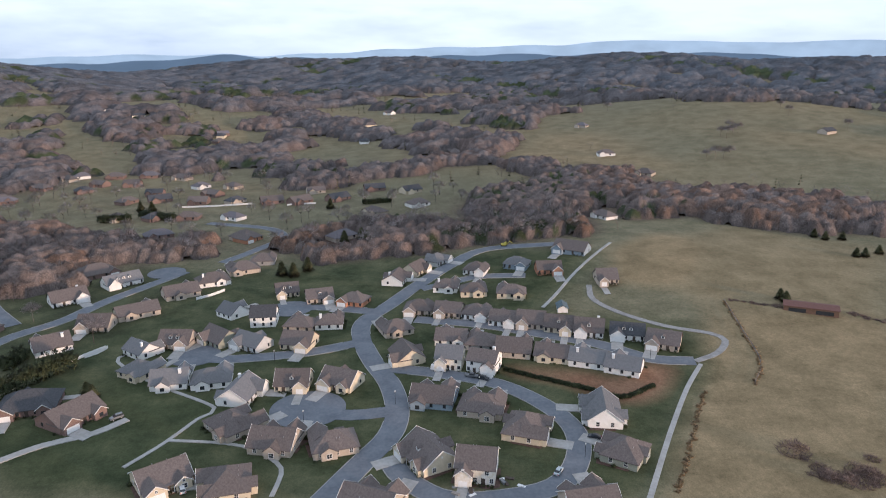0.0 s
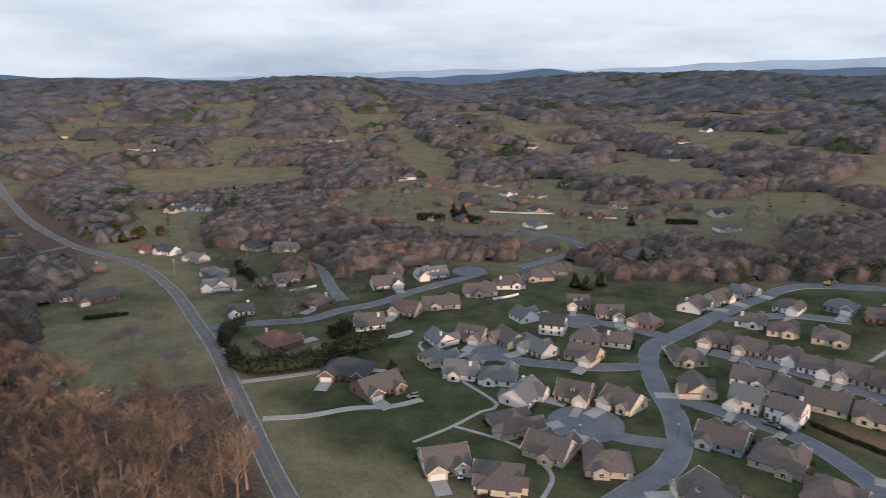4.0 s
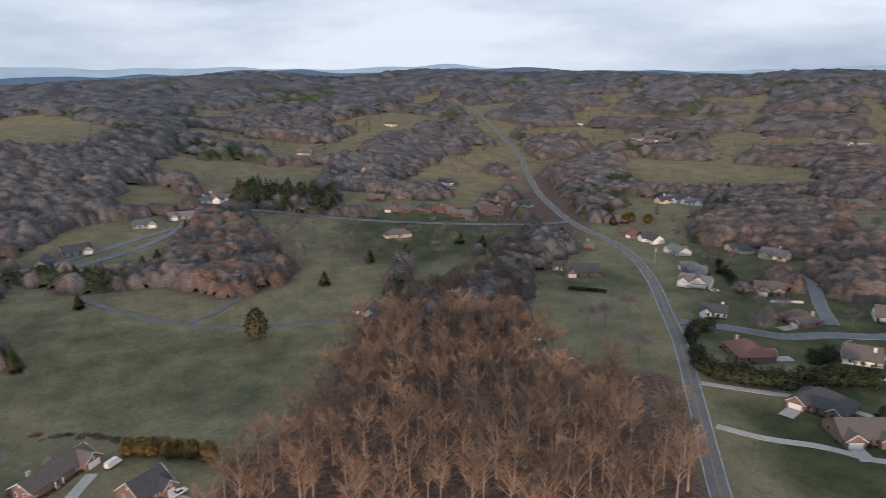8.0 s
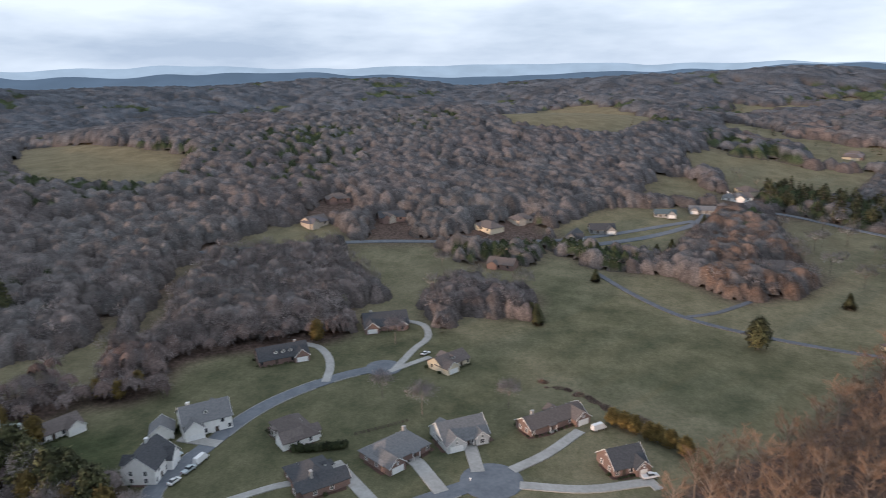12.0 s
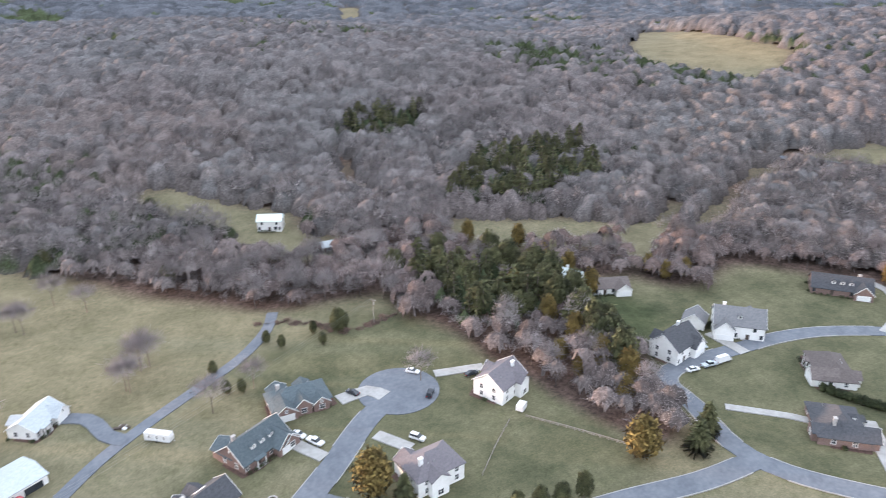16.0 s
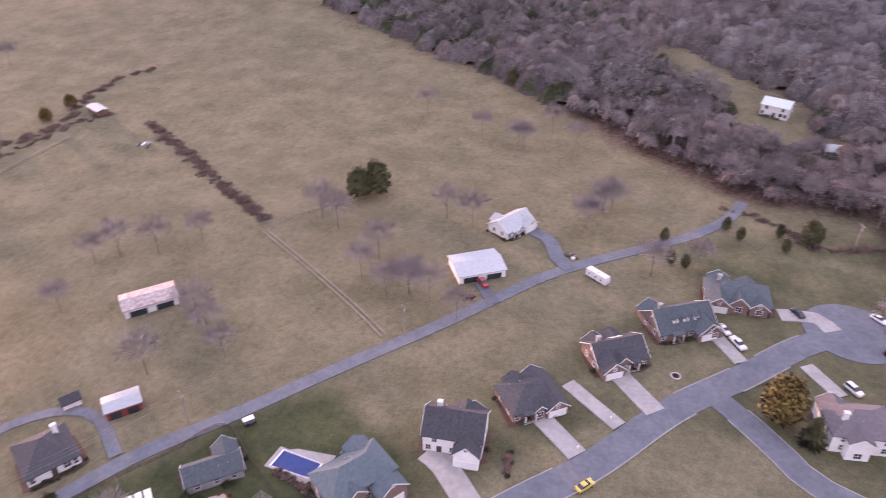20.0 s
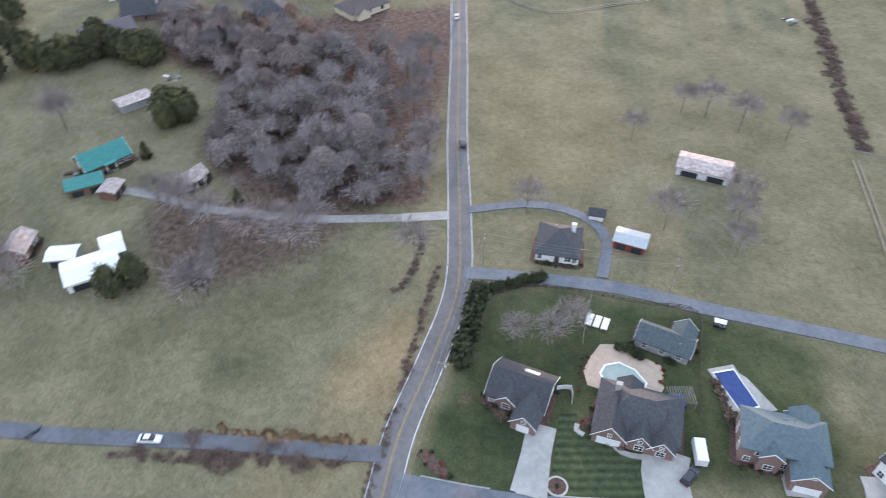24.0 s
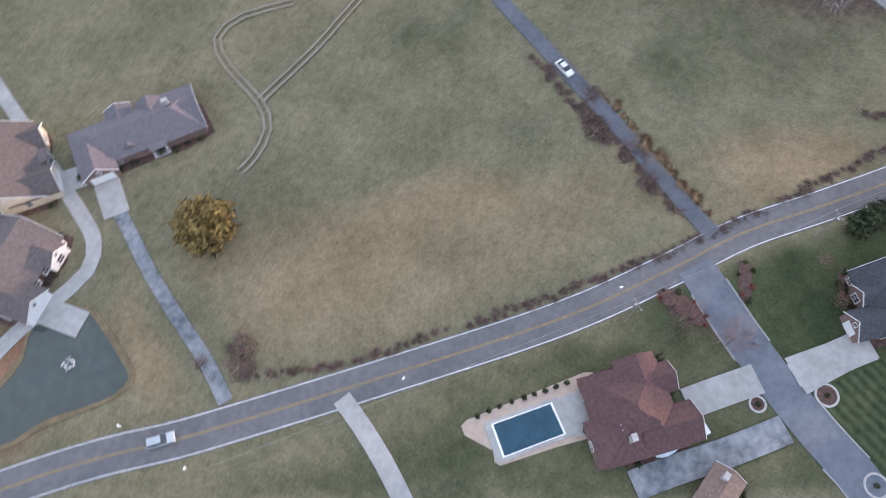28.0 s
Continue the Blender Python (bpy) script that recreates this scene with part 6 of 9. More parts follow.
OAKS = [tree_meshes("russet", 10 + i, 17, 13, 5, 22, 0.058, OAKTWIG) for i in range(5)]
ASHES = []
for i in range(4):
    v_, f_, t_ = light_tree(30 + i, 12, 1150, 0.09, 0.40, 0.2, (0.12, 0.34))
    ASHES.append([("trunk", array_mesh("lone_trunk", v_[:f_[t_ == 0].max() + 1], f_[t_ == 0], [BARK])), ("crown", array_mesh("lone_crown", v_, f_[t_ == 1], [PUFF], None, crown_normals(v_)))])
FINE = [light_tree(40 + i, 14.5, 1050, 0.12, 0.34, 0.25, (0.12, 0.30)) for i in range(5)]
TUFTED = [light_tree(45 + i, 14, 260, 0.12, 0.42, 0.5, (0.14, 0.36)) for i in range(5)]
RAGGED = [light_tree(64 + i, 13, 26, 0.34, 0.44, 0.3, (0.2, 0.45)) for i in range(5)]
UNDER = [light_tree(60 + i, 6.5, 110, 0.13, 0.42, 0.1, (0.2, 0.5)) for i in range(4)]
MID = [light_tree(50 + i, 14, 320, 0.21, 0.41, 0.35, (0.14, 0.32)) for i in range(6)]
LOW = [light_tree(70 + i, 14, 44, 0.26, 0.42, 0.45, (0.16, 0.34)) for i in range(6)]
PINES = [conifer(90 + i, 15, 9, 14, 3.9, droop=0.12, size=1.3, top_heavy=float(i > 1)) for i in range(4)]

count = 0
for n_, (density, kind, pts) in enumerate(WOOD):
    x, y = places_in(pts, density, 200 + n_)
    if n_:
        keep = np.ones(len(x), bool)
        for p in CLEAR if density > 0.002 else []:
            keep &= ~inside(x, y, p)
        x, y = x[keep], y[keep]
    r = np.hypot(x, y)
    rng = random.Random(n_)
    if kind != "pine":
        keep = np.ones(len(x), bool)
        for d_, k_, p_ in WOOD:
            if k_ == "pine":
                keep &= ~inside(x, y, p_) | (np.random.default_rng(n_).random(len(x)) < 0.2)
        x, y, r = x[keep], y[keep], r[keep]
    if kind == "pine":
        scatter("pine_grove", PINES, stand(x[r < 720], y[r < 720], n_, 0.9, 1.3), [BARK, NEEDLE], "dark evergreen pines standing close together")
        continue
    if kind == "oak" and n_ == 0:
        order = np.argsort(r)
        for i in order[:240]:
            s = rng.uniform(0.75, 1.15)
            tree_thing("bare_tree", rng.choice(OAKS), float(x[i]), float(y[i]), (s * rng.uniform(0.9, 1.2), s * rng.uniform(0.9, 1.2), s), rng.uniform(0, 360),
                       "tall leafless russet tree, bare twigs tinted warmer for low sun", group="leafless trees of the wood")
        x, y = x[order[240:]], y[order[240:]]
        r = np.hypot(x, y)
    tm = OAKMASS if kind == "oak" else TWIG
    a_ = np.degrees(np.arctan2(-x, y)) % 360
    under = ((a_ > 100) & (a_ < 200)) | ((a_ > 250) & (a_ < 300))
    q = (r < 320) & (~under | (density < 0.005) | (np.random.default_rng(40 + n_).random(len(r)) < 0.3))
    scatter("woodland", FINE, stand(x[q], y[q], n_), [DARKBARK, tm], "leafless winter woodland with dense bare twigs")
    if density > 0.005:
        ux, uy = places_in(pts, density * 1.6, 300 + n_)
        keep = (np.hypot(ux, uy) < 360)
        for p in CLEAR if n_ else []:
            keep &= ~inside(ux, uy, p)
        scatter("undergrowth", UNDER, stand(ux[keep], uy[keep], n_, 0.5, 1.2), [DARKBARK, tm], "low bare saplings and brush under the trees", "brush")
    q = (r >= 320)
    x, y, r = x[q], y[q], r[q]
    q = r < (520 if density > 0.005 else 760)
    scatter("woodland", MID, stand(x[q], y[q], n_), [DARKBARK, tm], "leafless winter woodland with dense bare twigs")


def chance(i, j, k):
    """A repeatable number between 0 and 1 for each cell of a grid."""
    v = np.sin(i * 127.1 + j * 311.7 + k * 74.7) * 43758.5453
    return v - np.floor(v)


def in_woods(x, y):
    """Where the closed woods stand, with bare or evergreen trees."""
    w = far_woods(x, y)
    for d, kind, pts in WOOD:
        if d > 0.005:
            hit = inside(x, y, pts)
            if kind != "pine":
                for p in CLEAR:
                    hit &= ~inside(x, y, p)
            w |= hit
    a, r = np.degrees(np.arctan2(-x, y)) % 360, np.hypot(x, y)
    w &= (r > 330) | ((a > 100) & (a < 200)) | ((a > 250) & (a < 300))
    return w & open_ground(x, y) & ~((a > 222) & (a < 320) & (r > 620))


def crown_colours(x, y, u, v):
    """Bark and twig colour of each tree, in stands of grey, mauve, russet and evergreen, with distance haze tinted in.
    """
    r = np.hypot(x, y)
    grey, mauve, russet, green = np.array((0.112, 0.106, 0.104)), np.array((0.116, 0.099, 0.095)), np.array((0.145, 0.096, 0.070)), np.array((0.040, 0.048, 0.026))
    haze_tint = np.array((0.088, 0.094, 0.107))
    k = np.clip(0.5 + 0.6 * wavy(x, y, 55, 2.0) + 0.5 * (u - 0.5), 0, 1)[:, None]
    c = grey * (1 - k) + mauve * k
    a = (np.degrees(np.arctan2(-x, y)) + 180) % 360 - 180
    # russet stands, plus a sector warmed in colour for sunlight on its woods
    warm = np.clip(0.75 * (wavy(x, y, 80, 6.0) > 0.15) * (u > 0.35) + 0.35 * ((a > -35) & (a < 50)), 0, 0.9)[:, None] * (1 - 0.85 * ((a > 84) | (a < -120)))[:, None]
    c = c * (1 - warm) + russet * warm
    # haze put into the bark colour: bluer and greyer with distance
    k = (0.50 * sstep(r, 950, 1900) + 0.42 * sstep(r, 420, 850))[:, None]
    c = c * (1 - k) + haze_tint * k
    ever = (wavy(x, y, 90, 4.0) + 0.75 * (u - 0.5) > 0.52) & (r > 330)
    for d, kind, pts in WOOD:
        if kind == "pine":
            ever |= inside(x, y, pts) & (u > 0.15)
    c = np.where(ever[:, None], green * (1 + 0.5 * k), c)
    return c * (0.7 + 0.6 * v)[:, None], ever


def crown_mass_material():
    m = bpy.data.materials.new("bare_crowns")
    m.use_nodes = True
    n, l = m.node_tree.nodes, m.node_tree.links
    p = n["Principled BSDF"]
    p.inputs["Roughness"].default_value, p.inputs["Specular IOR Level"].default_value = 1.0, 0.0
    g, at = n.new("ShaderNodeNewGeometry"), n.new("ShaderNodeAttribute")
    at.attribute_name = "tint"
    out = at.outputs["Color"]
    for scale, lo, hi, flat in ((0.22, 0.80, 1.22, 1.0), (1.2, 0.58, 1.5, 0.75)):
        sq, t, r, x = n.new("ShaderNodeMapping"), n.new("ShaderNodeTexNoise"), n.new("ShaderNodeMapRange"), n.new("ShaderNodeMix")
        sq.inputs["Scale"].default_value = (1, 1, flat)
        t.inputs["Scale"].default_value, t.inputs["Detail"].default_value, t.inputs["Roughness"].default_value = scale, 4, 0.7
        r.inputs[1].default_value, r.inputs[2].default_value, r.inputs[3].default_value, r.inputs[4].default_value = 0.34, 0.66, lo, hi
        x.data_type, x.blend_type = "RGBA", "MULTIPLY"
        x.inputs[0].default_value = 1.0
        l.new(g.outputs["Position"], sq.inputs["Vector"])
        l.new(sq.outputs[0], t.inputs["Vector"])
        l.new(t.outputs["Fac"], r.inputs[0])
        l.new(out, x.inputs[6])
        l.new(r.outputs[0], x.inputs[7])
        out = x.outputs[2]
        last = t
    l.new(out, p.inputs["Base Color"])
    bp = n.new("ShaderNodeBump")
    bp.inputs["Strength"].default_value, bp.inputs["Distance"].default_value = 0.45, 0.8
    l.new(last.outputs["Fac"], bp.inputs["Height"])
    l.new(bp.outputs["Normal"], p.inputs["Normal"])
    return m


CROWNS = crown_mass_material()
TWIGGED, EDGES = [], []


def canopy(name, r0, r1, s, label, twigs=False, share=1.0, cells=3.0, shade=(1, 1, 1), spread=1.0):
    """The closed crowns of the woods between two distances: every tree a dome of its own height and colour, with dark gaps between."""
    cell = s / cells
    n = int(2 * r1 / cell) + 4
    g = (np.arange(n) - n / 2) * cell
    rng = np.random.default_rng(int(r0))
    x, y = np.meshgrid(g, g, indexing="ij")
    x, y = x + rng.uniform(-0.25, 0.25, x.shape) * cell, y + rng.uniform(-0.25, 0.25, x.shape) * cell
    r = np.hypot(x, y)
    near = (r > r0 - s) & (r < r1 + s)
    idx = np.full(x.shape, -1)
    idx[near] = np.arange(near.sum())
    px, py = x[near], y[near]
    # the trees stand on a loose grid of their own
    m = int(2 * r1 / s) + 8
    ti, tj = [q.ravel() for q in np.meshgrid(np.arange(m) - m // 2, np.arange(m) - m // 2, indexing="ij")]
    tx, ty = (ti + 0.5 + 0.7 * (chance(ti, tj, 1) - 0.5)) * s, (tj + 0.5 + 0.7 * (chance(ti, tj, 2) - 0.5)) * s
    tr = np.hypot(tx, ty)
    alive = (tr > r0) & (tr < r1) & (chance(ti, tj, 3) < 0.94 * spread)
    alive[alive] = in_woods(tx[alive], ty[alive])
    tall = share * (10.5 + 4.5 * chance(ti, tj, 4)) * min(1.25, (s / 9) ** 0.35)
    wide = s * spread * (0.58 + 0.34 * chance(ti, tj, 5))
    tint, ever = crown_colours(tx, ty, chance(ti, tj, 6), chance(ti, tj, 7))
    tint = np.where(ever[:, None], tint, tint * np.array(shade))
    block = alive.reshape(m, m)
    around = sum(np.roll(np.roll(block, di, 0), dj, 1).astype(int) for di in (-1, 0, 1) for dj in (-1, 0, 1)).ravel()
    edge = alive & (around < 8)
    tall = np.where(edge, tall * 0.72, tall)
    if spread == 1:
        EDGES.append(np.stack([tx[edge], ty[edge], height(tx[edge], ty[edge]), 6.28 * chance(ti[edge], tj[edge], 9), wide[edge] / 4.6, tall[edge] / 10.5], -1))
    up, best = np.full(len(px), -1.0), np.zeros(len(px), int)
    ci, cj = np.floor(px / s).astype(int) + m // 2, np.floor(py / s).astype(int) + m // 2
    for di in (-1, 0, 1):
        for dj in (-1, 0, 1):
            k = (ci + di).clip(0, m - 1) * m + (cj + dj).clip(0, m - 1)
            q = np.hypot(px - tx[k], py - ty[k]) / wide[k]
            dome = np.where(ever[k], 1.0 - 0.75 * q, np.where(edge[k], 0.12, 0.60) + np.where(edge[k], 0.88, 0.40) * np.sqrt(np.maximum(0, 1 - q * q)))
            h = np.where(alive[k] & (q < 1), tall[k] * dome, -1.0)
            best = np.where(h > up, k, best)
            up = np.maximum(up, h)
    on = up > 0
    lump = rng.uniform(-1, 1, len(px)) * 0.8 * (s / 9)
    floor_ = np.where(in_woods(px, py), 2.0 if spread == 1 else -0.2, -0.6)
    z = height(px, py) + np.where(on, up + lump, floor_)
    quad = np.stack([idx[:-1, :-1], idx[1:, :-1], idx[1:, 1:], idx[:-1, 1:]], -1).reshape(-1, 4)
    quad = quad[(quad >= 0).all(1)]
    quad = quad[on[quad].any(1) if spread == 1 else on[quad].all(1)]
    used = np.unique(quad)
    back = np.zeros(len(px), int)
    back[used] = np.arange(len(used))
    quad = back[quad]
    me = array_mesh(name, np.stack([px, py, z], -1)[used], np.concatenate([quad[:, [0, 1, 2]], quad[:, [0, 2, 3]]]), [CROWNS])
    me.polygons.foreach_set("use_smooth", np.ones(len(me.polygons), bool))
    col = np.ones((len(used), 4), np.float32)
    # gaps between crowns: a fixed dark brown puts their shade into the colour
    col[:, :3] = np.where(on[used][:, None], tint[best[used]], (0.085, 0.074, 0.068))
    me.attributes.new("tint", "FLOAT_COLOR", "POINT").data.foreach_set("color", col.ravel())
    tagged(new(name, me), label, "trees", kind="stuff")
    if twigs:
        k = alive & ~ever
        TWIGGED.append(np.stack([tx[k], ty[k], height(tx[k], ty[k]), 6.28 * chance(ti[k], tj[k], 8), wide[k] / 5.2, tall[k] / 12.6], -1))


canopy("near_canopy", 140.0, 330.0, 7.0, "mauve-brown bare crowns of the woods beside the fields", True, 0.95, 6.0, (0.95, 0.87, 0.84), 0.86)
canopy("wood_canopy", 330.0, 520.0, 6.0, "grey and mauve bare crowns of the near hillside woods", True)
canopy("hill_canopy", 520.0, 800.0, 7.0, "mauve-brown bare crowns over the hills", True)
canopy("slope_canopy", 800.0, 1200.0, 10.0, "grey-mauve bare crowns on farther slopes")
canopy("far_canopy", 1200.0, 1800.0, 17.0, "bare woods on the far slopes, tinted blue-grey as haze")
canopy("ridge_canopy", 1800.0, 2750.0, 27.0, "bare woods on the far ridges, tinted blue-grey as haze")
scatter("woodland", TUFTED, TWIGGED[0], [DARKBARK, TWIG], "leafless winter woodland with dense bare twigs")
q_ = np.concatenate(TWIGGED[1:])
d_ = np.hypot(q_[:, 0], q_[:, 1])
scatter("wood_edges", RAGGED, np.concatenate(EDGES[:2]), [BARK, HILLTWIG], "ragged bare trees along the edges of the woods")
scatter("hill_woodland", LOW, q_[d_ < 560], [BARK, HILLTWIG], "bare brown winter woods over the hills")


def lone_trees():
    """Single trees and hedgerows scattered over the open land far off."""
    rng = np.random.default_rng(3)
    x, y = rng.uniform(-1700, 1700, 34000), rng.uniform(-1700, 1900, 34000)
    r, a = np.hypot(x, y), np.degrees(np.arctan2(-x, y)) % 360
    k = ~in_woods(x, y) & (r > 480) & (r < 1750) & open_ground(x, y) & ((a < 200) | (a > 322)) & (wavy(x, y, 24, 1.0) > 0.08)
    for p in CLEAR:
        k &= ~inside(x, y, p) | (rng.random(len(x)) < 0.02)
    x, y = x[k], y[k]
    q = stand(x, y, 9, 0.6, 1.0)
    ever = rng.random(len(x)) < 0.4
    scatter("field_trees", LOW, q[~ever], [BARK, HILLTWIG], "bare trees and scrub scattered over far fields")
    q[:, 4] *= 0.8
    scatter("far_evergreens", [conifer(96 + i, 12, 4, 5, 3.2, size=1.9) for i in range(2)], q[ever], [BARK, NEEDLE], "dark evergreens scattered over far fields")


lone_trees()

# ---- far mountains ----


def mountains(name, far, base, swell, colour, seed, label):
    n = 1440
    a = np.linspace(0, 2 * math.pi, n, endpoint=False)
    up = base + swell * (np.sin(5 * a + seed) + 0.6 * np.sin(11 * a + 2 * seed) + 0.4 * np.sin(23 * a + seed) + 0.22 * np.sin(47 * a) + 0.12 * np.sin(91 * a + seed))
    for c, s, h in ((-20, 14, 0.9), (112, 20, 0.4), (140, 20, 0.1)):
        d = (np.degrees(a) - c + 180) % 360 - 180
        up = up + (h if seed == 1 else 0.0) * np.exp(-0.5 * (d / s) ** 2)
    up = up + 1.5 * swell * np.abs(np.sin(9 * a + seed)) ** 3 * np.abs(np.sin(4 * a)) + swell * np.abs(np.sin(31 * a + 2)) ** 2 * np.abs(np.sin(3 * a + 1))
    z = 125 + far * np.tan(np.radians(up))
    v = np.concatenate([np.stack([-np.sin(a) * far, np.cos(a) * far, z], -1), np.stack([-np.sin(a) * (far - 500), np.cos(a) * (far - 500), np.full(n, -20.0)], -1)])
    i = np.arange(n)
    j = (i + 1) % n
    f = np.concatenate([np.stack([i, j, j + n], -1), np.stack([i, j + n, i + n], -1)])
    m = bpy.data.materials.new(name)
    m.use_nodes = True
    nn, l = m.node_tree.nodes, m.node_tree.links
    t, r = nn.new("ShaderNodeTexNoise"), nn.new("ShaderNodeValToRGB")
    t.inputs["Scale"].default_value, t.inputs["Detail"].default_value = 0.006, 6
    l.new(nn.new("ShaderNodeNewGeometry").outputs["Position"], t.inputs["Vector"])
    l.new(t.outputs["Fac"], r.inputs["Fac"])
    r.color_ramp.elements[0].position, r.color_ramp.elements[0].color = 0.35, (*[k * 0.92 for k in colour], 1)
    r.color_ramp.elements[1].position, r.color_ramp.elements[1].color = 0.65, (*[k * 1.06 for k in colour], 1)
    # the backdrop glows by itself, with distance haze mixed into its colour
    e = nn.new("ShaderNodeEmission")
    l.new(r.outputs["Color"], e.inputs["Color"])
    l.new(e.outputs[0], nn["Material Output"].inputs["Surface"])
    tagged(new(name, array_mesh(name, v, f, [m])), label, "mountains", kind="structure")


mountains("backdrop_mountains", 4750, 0.05, 0.13, (0.62, 0.67, 0.70), 1, "glowing backdrop mountains on the horizon, pale blue as haze")
mountains("backdrop_hills", 3700, -0.22, 0.17, (0.19, 0.23, 0.275), 2, "glowing backdrop of wooded hills, blue as haze, before the mountains")

# ---- planting ----
SHRUB = [array_mesh("shrub_leaves", *clump(120 + i, 1.6, 1.2, 130, 0.34), [HEDGE], None, crown_normals(clump(120 + i, 1.6, 1.2, 130, 0.34)[0])) for i in range(3)]
REDSHRUB = [array_mesh("red_shrub_twigs", *clump(130 + i, 1.8, 1.2, 110, 0.36), [material("red_twigs", (0.10, 0.035, 0.028), (0.22, 0.085, 0.06), scale=0.4, bump=0, island=0.3)]) for i in range(2)]
BRUSH = [array_mesh("brush_twigs", *clump(140 + i, 2.6, 1.5, 160, 0.42), [BRUSHTWIG], None, crown_normals(clump(140 + i, 2.6, 1.5, 160, 0.42)[0])) for i in range(3)]
REDS = []
for i in range(2):
    v_, f_, t_ = light_tree(35 + i, 12, 520, 0.09, 0.5, 0.15, (0.14, 0.4))
    REDS.append([("trunk", array_mesh("red_trunk", v_[:f_[t_ == 0].max() + 1], f_[t_ == 0], [BARK])), ("crown", array_mesh("red_crown", v_, f_[t_ == 1], [material("red_twig_crown", (0.20, 0.11, 0.095), (0.36, 0.21, 0.18), scale=0.3, bump=0, island=0.2, crown=True)], None, crown_normals(v_)))])
GREENS, GOLDS, BROAD = [], [], []
for i in range(3):
    for store, m_, made in ((GREENS, NEEDLE, conifer(150 + i, 10, 18, 20, 2.9, droop=0.12)), (GOLDS, GOLDNEEDLE, leafy(155 + i, 6.0, 10, 26, 96, 0.42)), (BROAD, NEEDLE, leafy(160 + i, 8.5, 11, 26, 100, 0.5))):
        v_, f_, t_ = made
        store.append([("trunk", array_mesh("evergreen_trunk", v_[:8], f_[t_ == 0], [BARK])), ("needles", array_mesh("evergreen_needles", v_, f_[t_ == 1], [m_], None, crown_normals(v_)))])
pick = random.Random(77)


def evergreen(x, y, tall, tone_="green", wide=1.0):
    kinds = {"green": GREENS, "gold": GOLDS, "pine": BROAD}[tone_]
    words = {"green": "dark green cone-shaped evergreen on the grass", "gold": "golden-brown evergreen standing on the grass", "pine": "spreading dark pine on open grass"}[tone_]
    s = tall / 10
    return tree_thing("evergreen_tree", pick.choice(kinds), x, y, (s * wide, s * wide, s), pick.uniform(0, 360), words, "tree", "evergreens")


def lone_tree(x, y, tall=9, tone_="grey"):
    if tone_ == "red":
        s = tall / 12
        return tree_thing("bare_tree", pick.choice(REDS), x, y, (s, s, s), pick.uniform(0, 360), "small leafless tree with reddish twigs on a lawn", "tree", "lone bare trees")
    s = tall * pick.uniform(1.5, 2.0) / 11
    return tree_thing("bare_tree", pick.choice(ASHES), x, y, (s * 1.1, s * 1.1, s), pick.uniform(0, 360), "leafless grey tree standing alone in grass", "tree", "lone bare trees")


def shrub(x, y, size=1.0, tone_="green"):
    store = {"green": SHRUB, "red": REDSHRUB, "brush": BRUSH}[tone_]
    ob = new({"green": "shrub", "red": "red_shrub", "brush": "brush"}[tone_], pick.choice(store))
    ob.matrix_basis = pose(x, y, float(height(x, y)) - 0.05, 0, 0, pick.uniform(0, 360)) @ Matrix.Diagonal((size, size, size * pick.uniform(0.8, 1.1), 1))
    words = {"green": "small clipped dark green shrub in a bed", "red": "leafless reddish shrub in a mulch bed", "brush": "tangled brown leafless brush at the field edge"}[tone_]
    return tagged(ob, words, "shrub", "shrubs")


def along(pts, step, seed, jitter=0.0):
    rng = random.Random(seed)
    line = curve(pts, 1.0)
    out, run = [], 0.0
    for a, c in zip(line, line[1:]):
        run += (c - a).length
        if run >= step:
            run = 0.0
            out.append((c.x + rng.uniform(-jitter, jitter), c.y + rng.uniform(-jitter, jitter)))
    return out


def hedge(wide, tall, pts):
    """A dense evergreen screen: one mass of leaves along a line."""
    V, F, NN, base = [], [], [], 0
    for i, (x, y) in enumerate(along(pts, wide * 0.55, len(pts), 0.2)):
        v, f = clump(300 + i % 40, wide * 1.15, tall * pick.uniform(0.8, 1.12), 640, 0.36 if tall < 4 else 0.62)
        V.append(v + (x, y, float(height(x, y))))
        NN.append(crown_normals(v))
        F.append(f + base)
        base += len(v)
    me = array_mesh("hedge", np.concatenate(V), np.concatenate(F), [HEDGE], None, np.concatenate(NN))
    return tagged(new("hedge", me), "tall dense evergreen hedge screening the garden", "hedge")


def thicket(seed, wide, tall, twigs, reach, width):
    """A tangle of thin upright twigs."""
    rng = np.random.default_rng(seed)
    p = Pile()
    for i in range(twigs):
        a, r = rng.uniform(0, 6.28), wide / 2 * math.sqrt(rng.uniform(0, 1))
        top = tall * (1 - 0.6 * (2 * r / wide) ** 2) * rng.uniform(0.35, 1.0)
        c = np.array([math.cos(a) * r, math.sin(a) * r, max(0, top - reach)])
        p.add(sliver(rng, c, c + np.array([rng.normal() * 0.8, rng.normal() * 0.8, 0.55]) * reach, width), [(0, 1, 2)])
    return p.arrays()


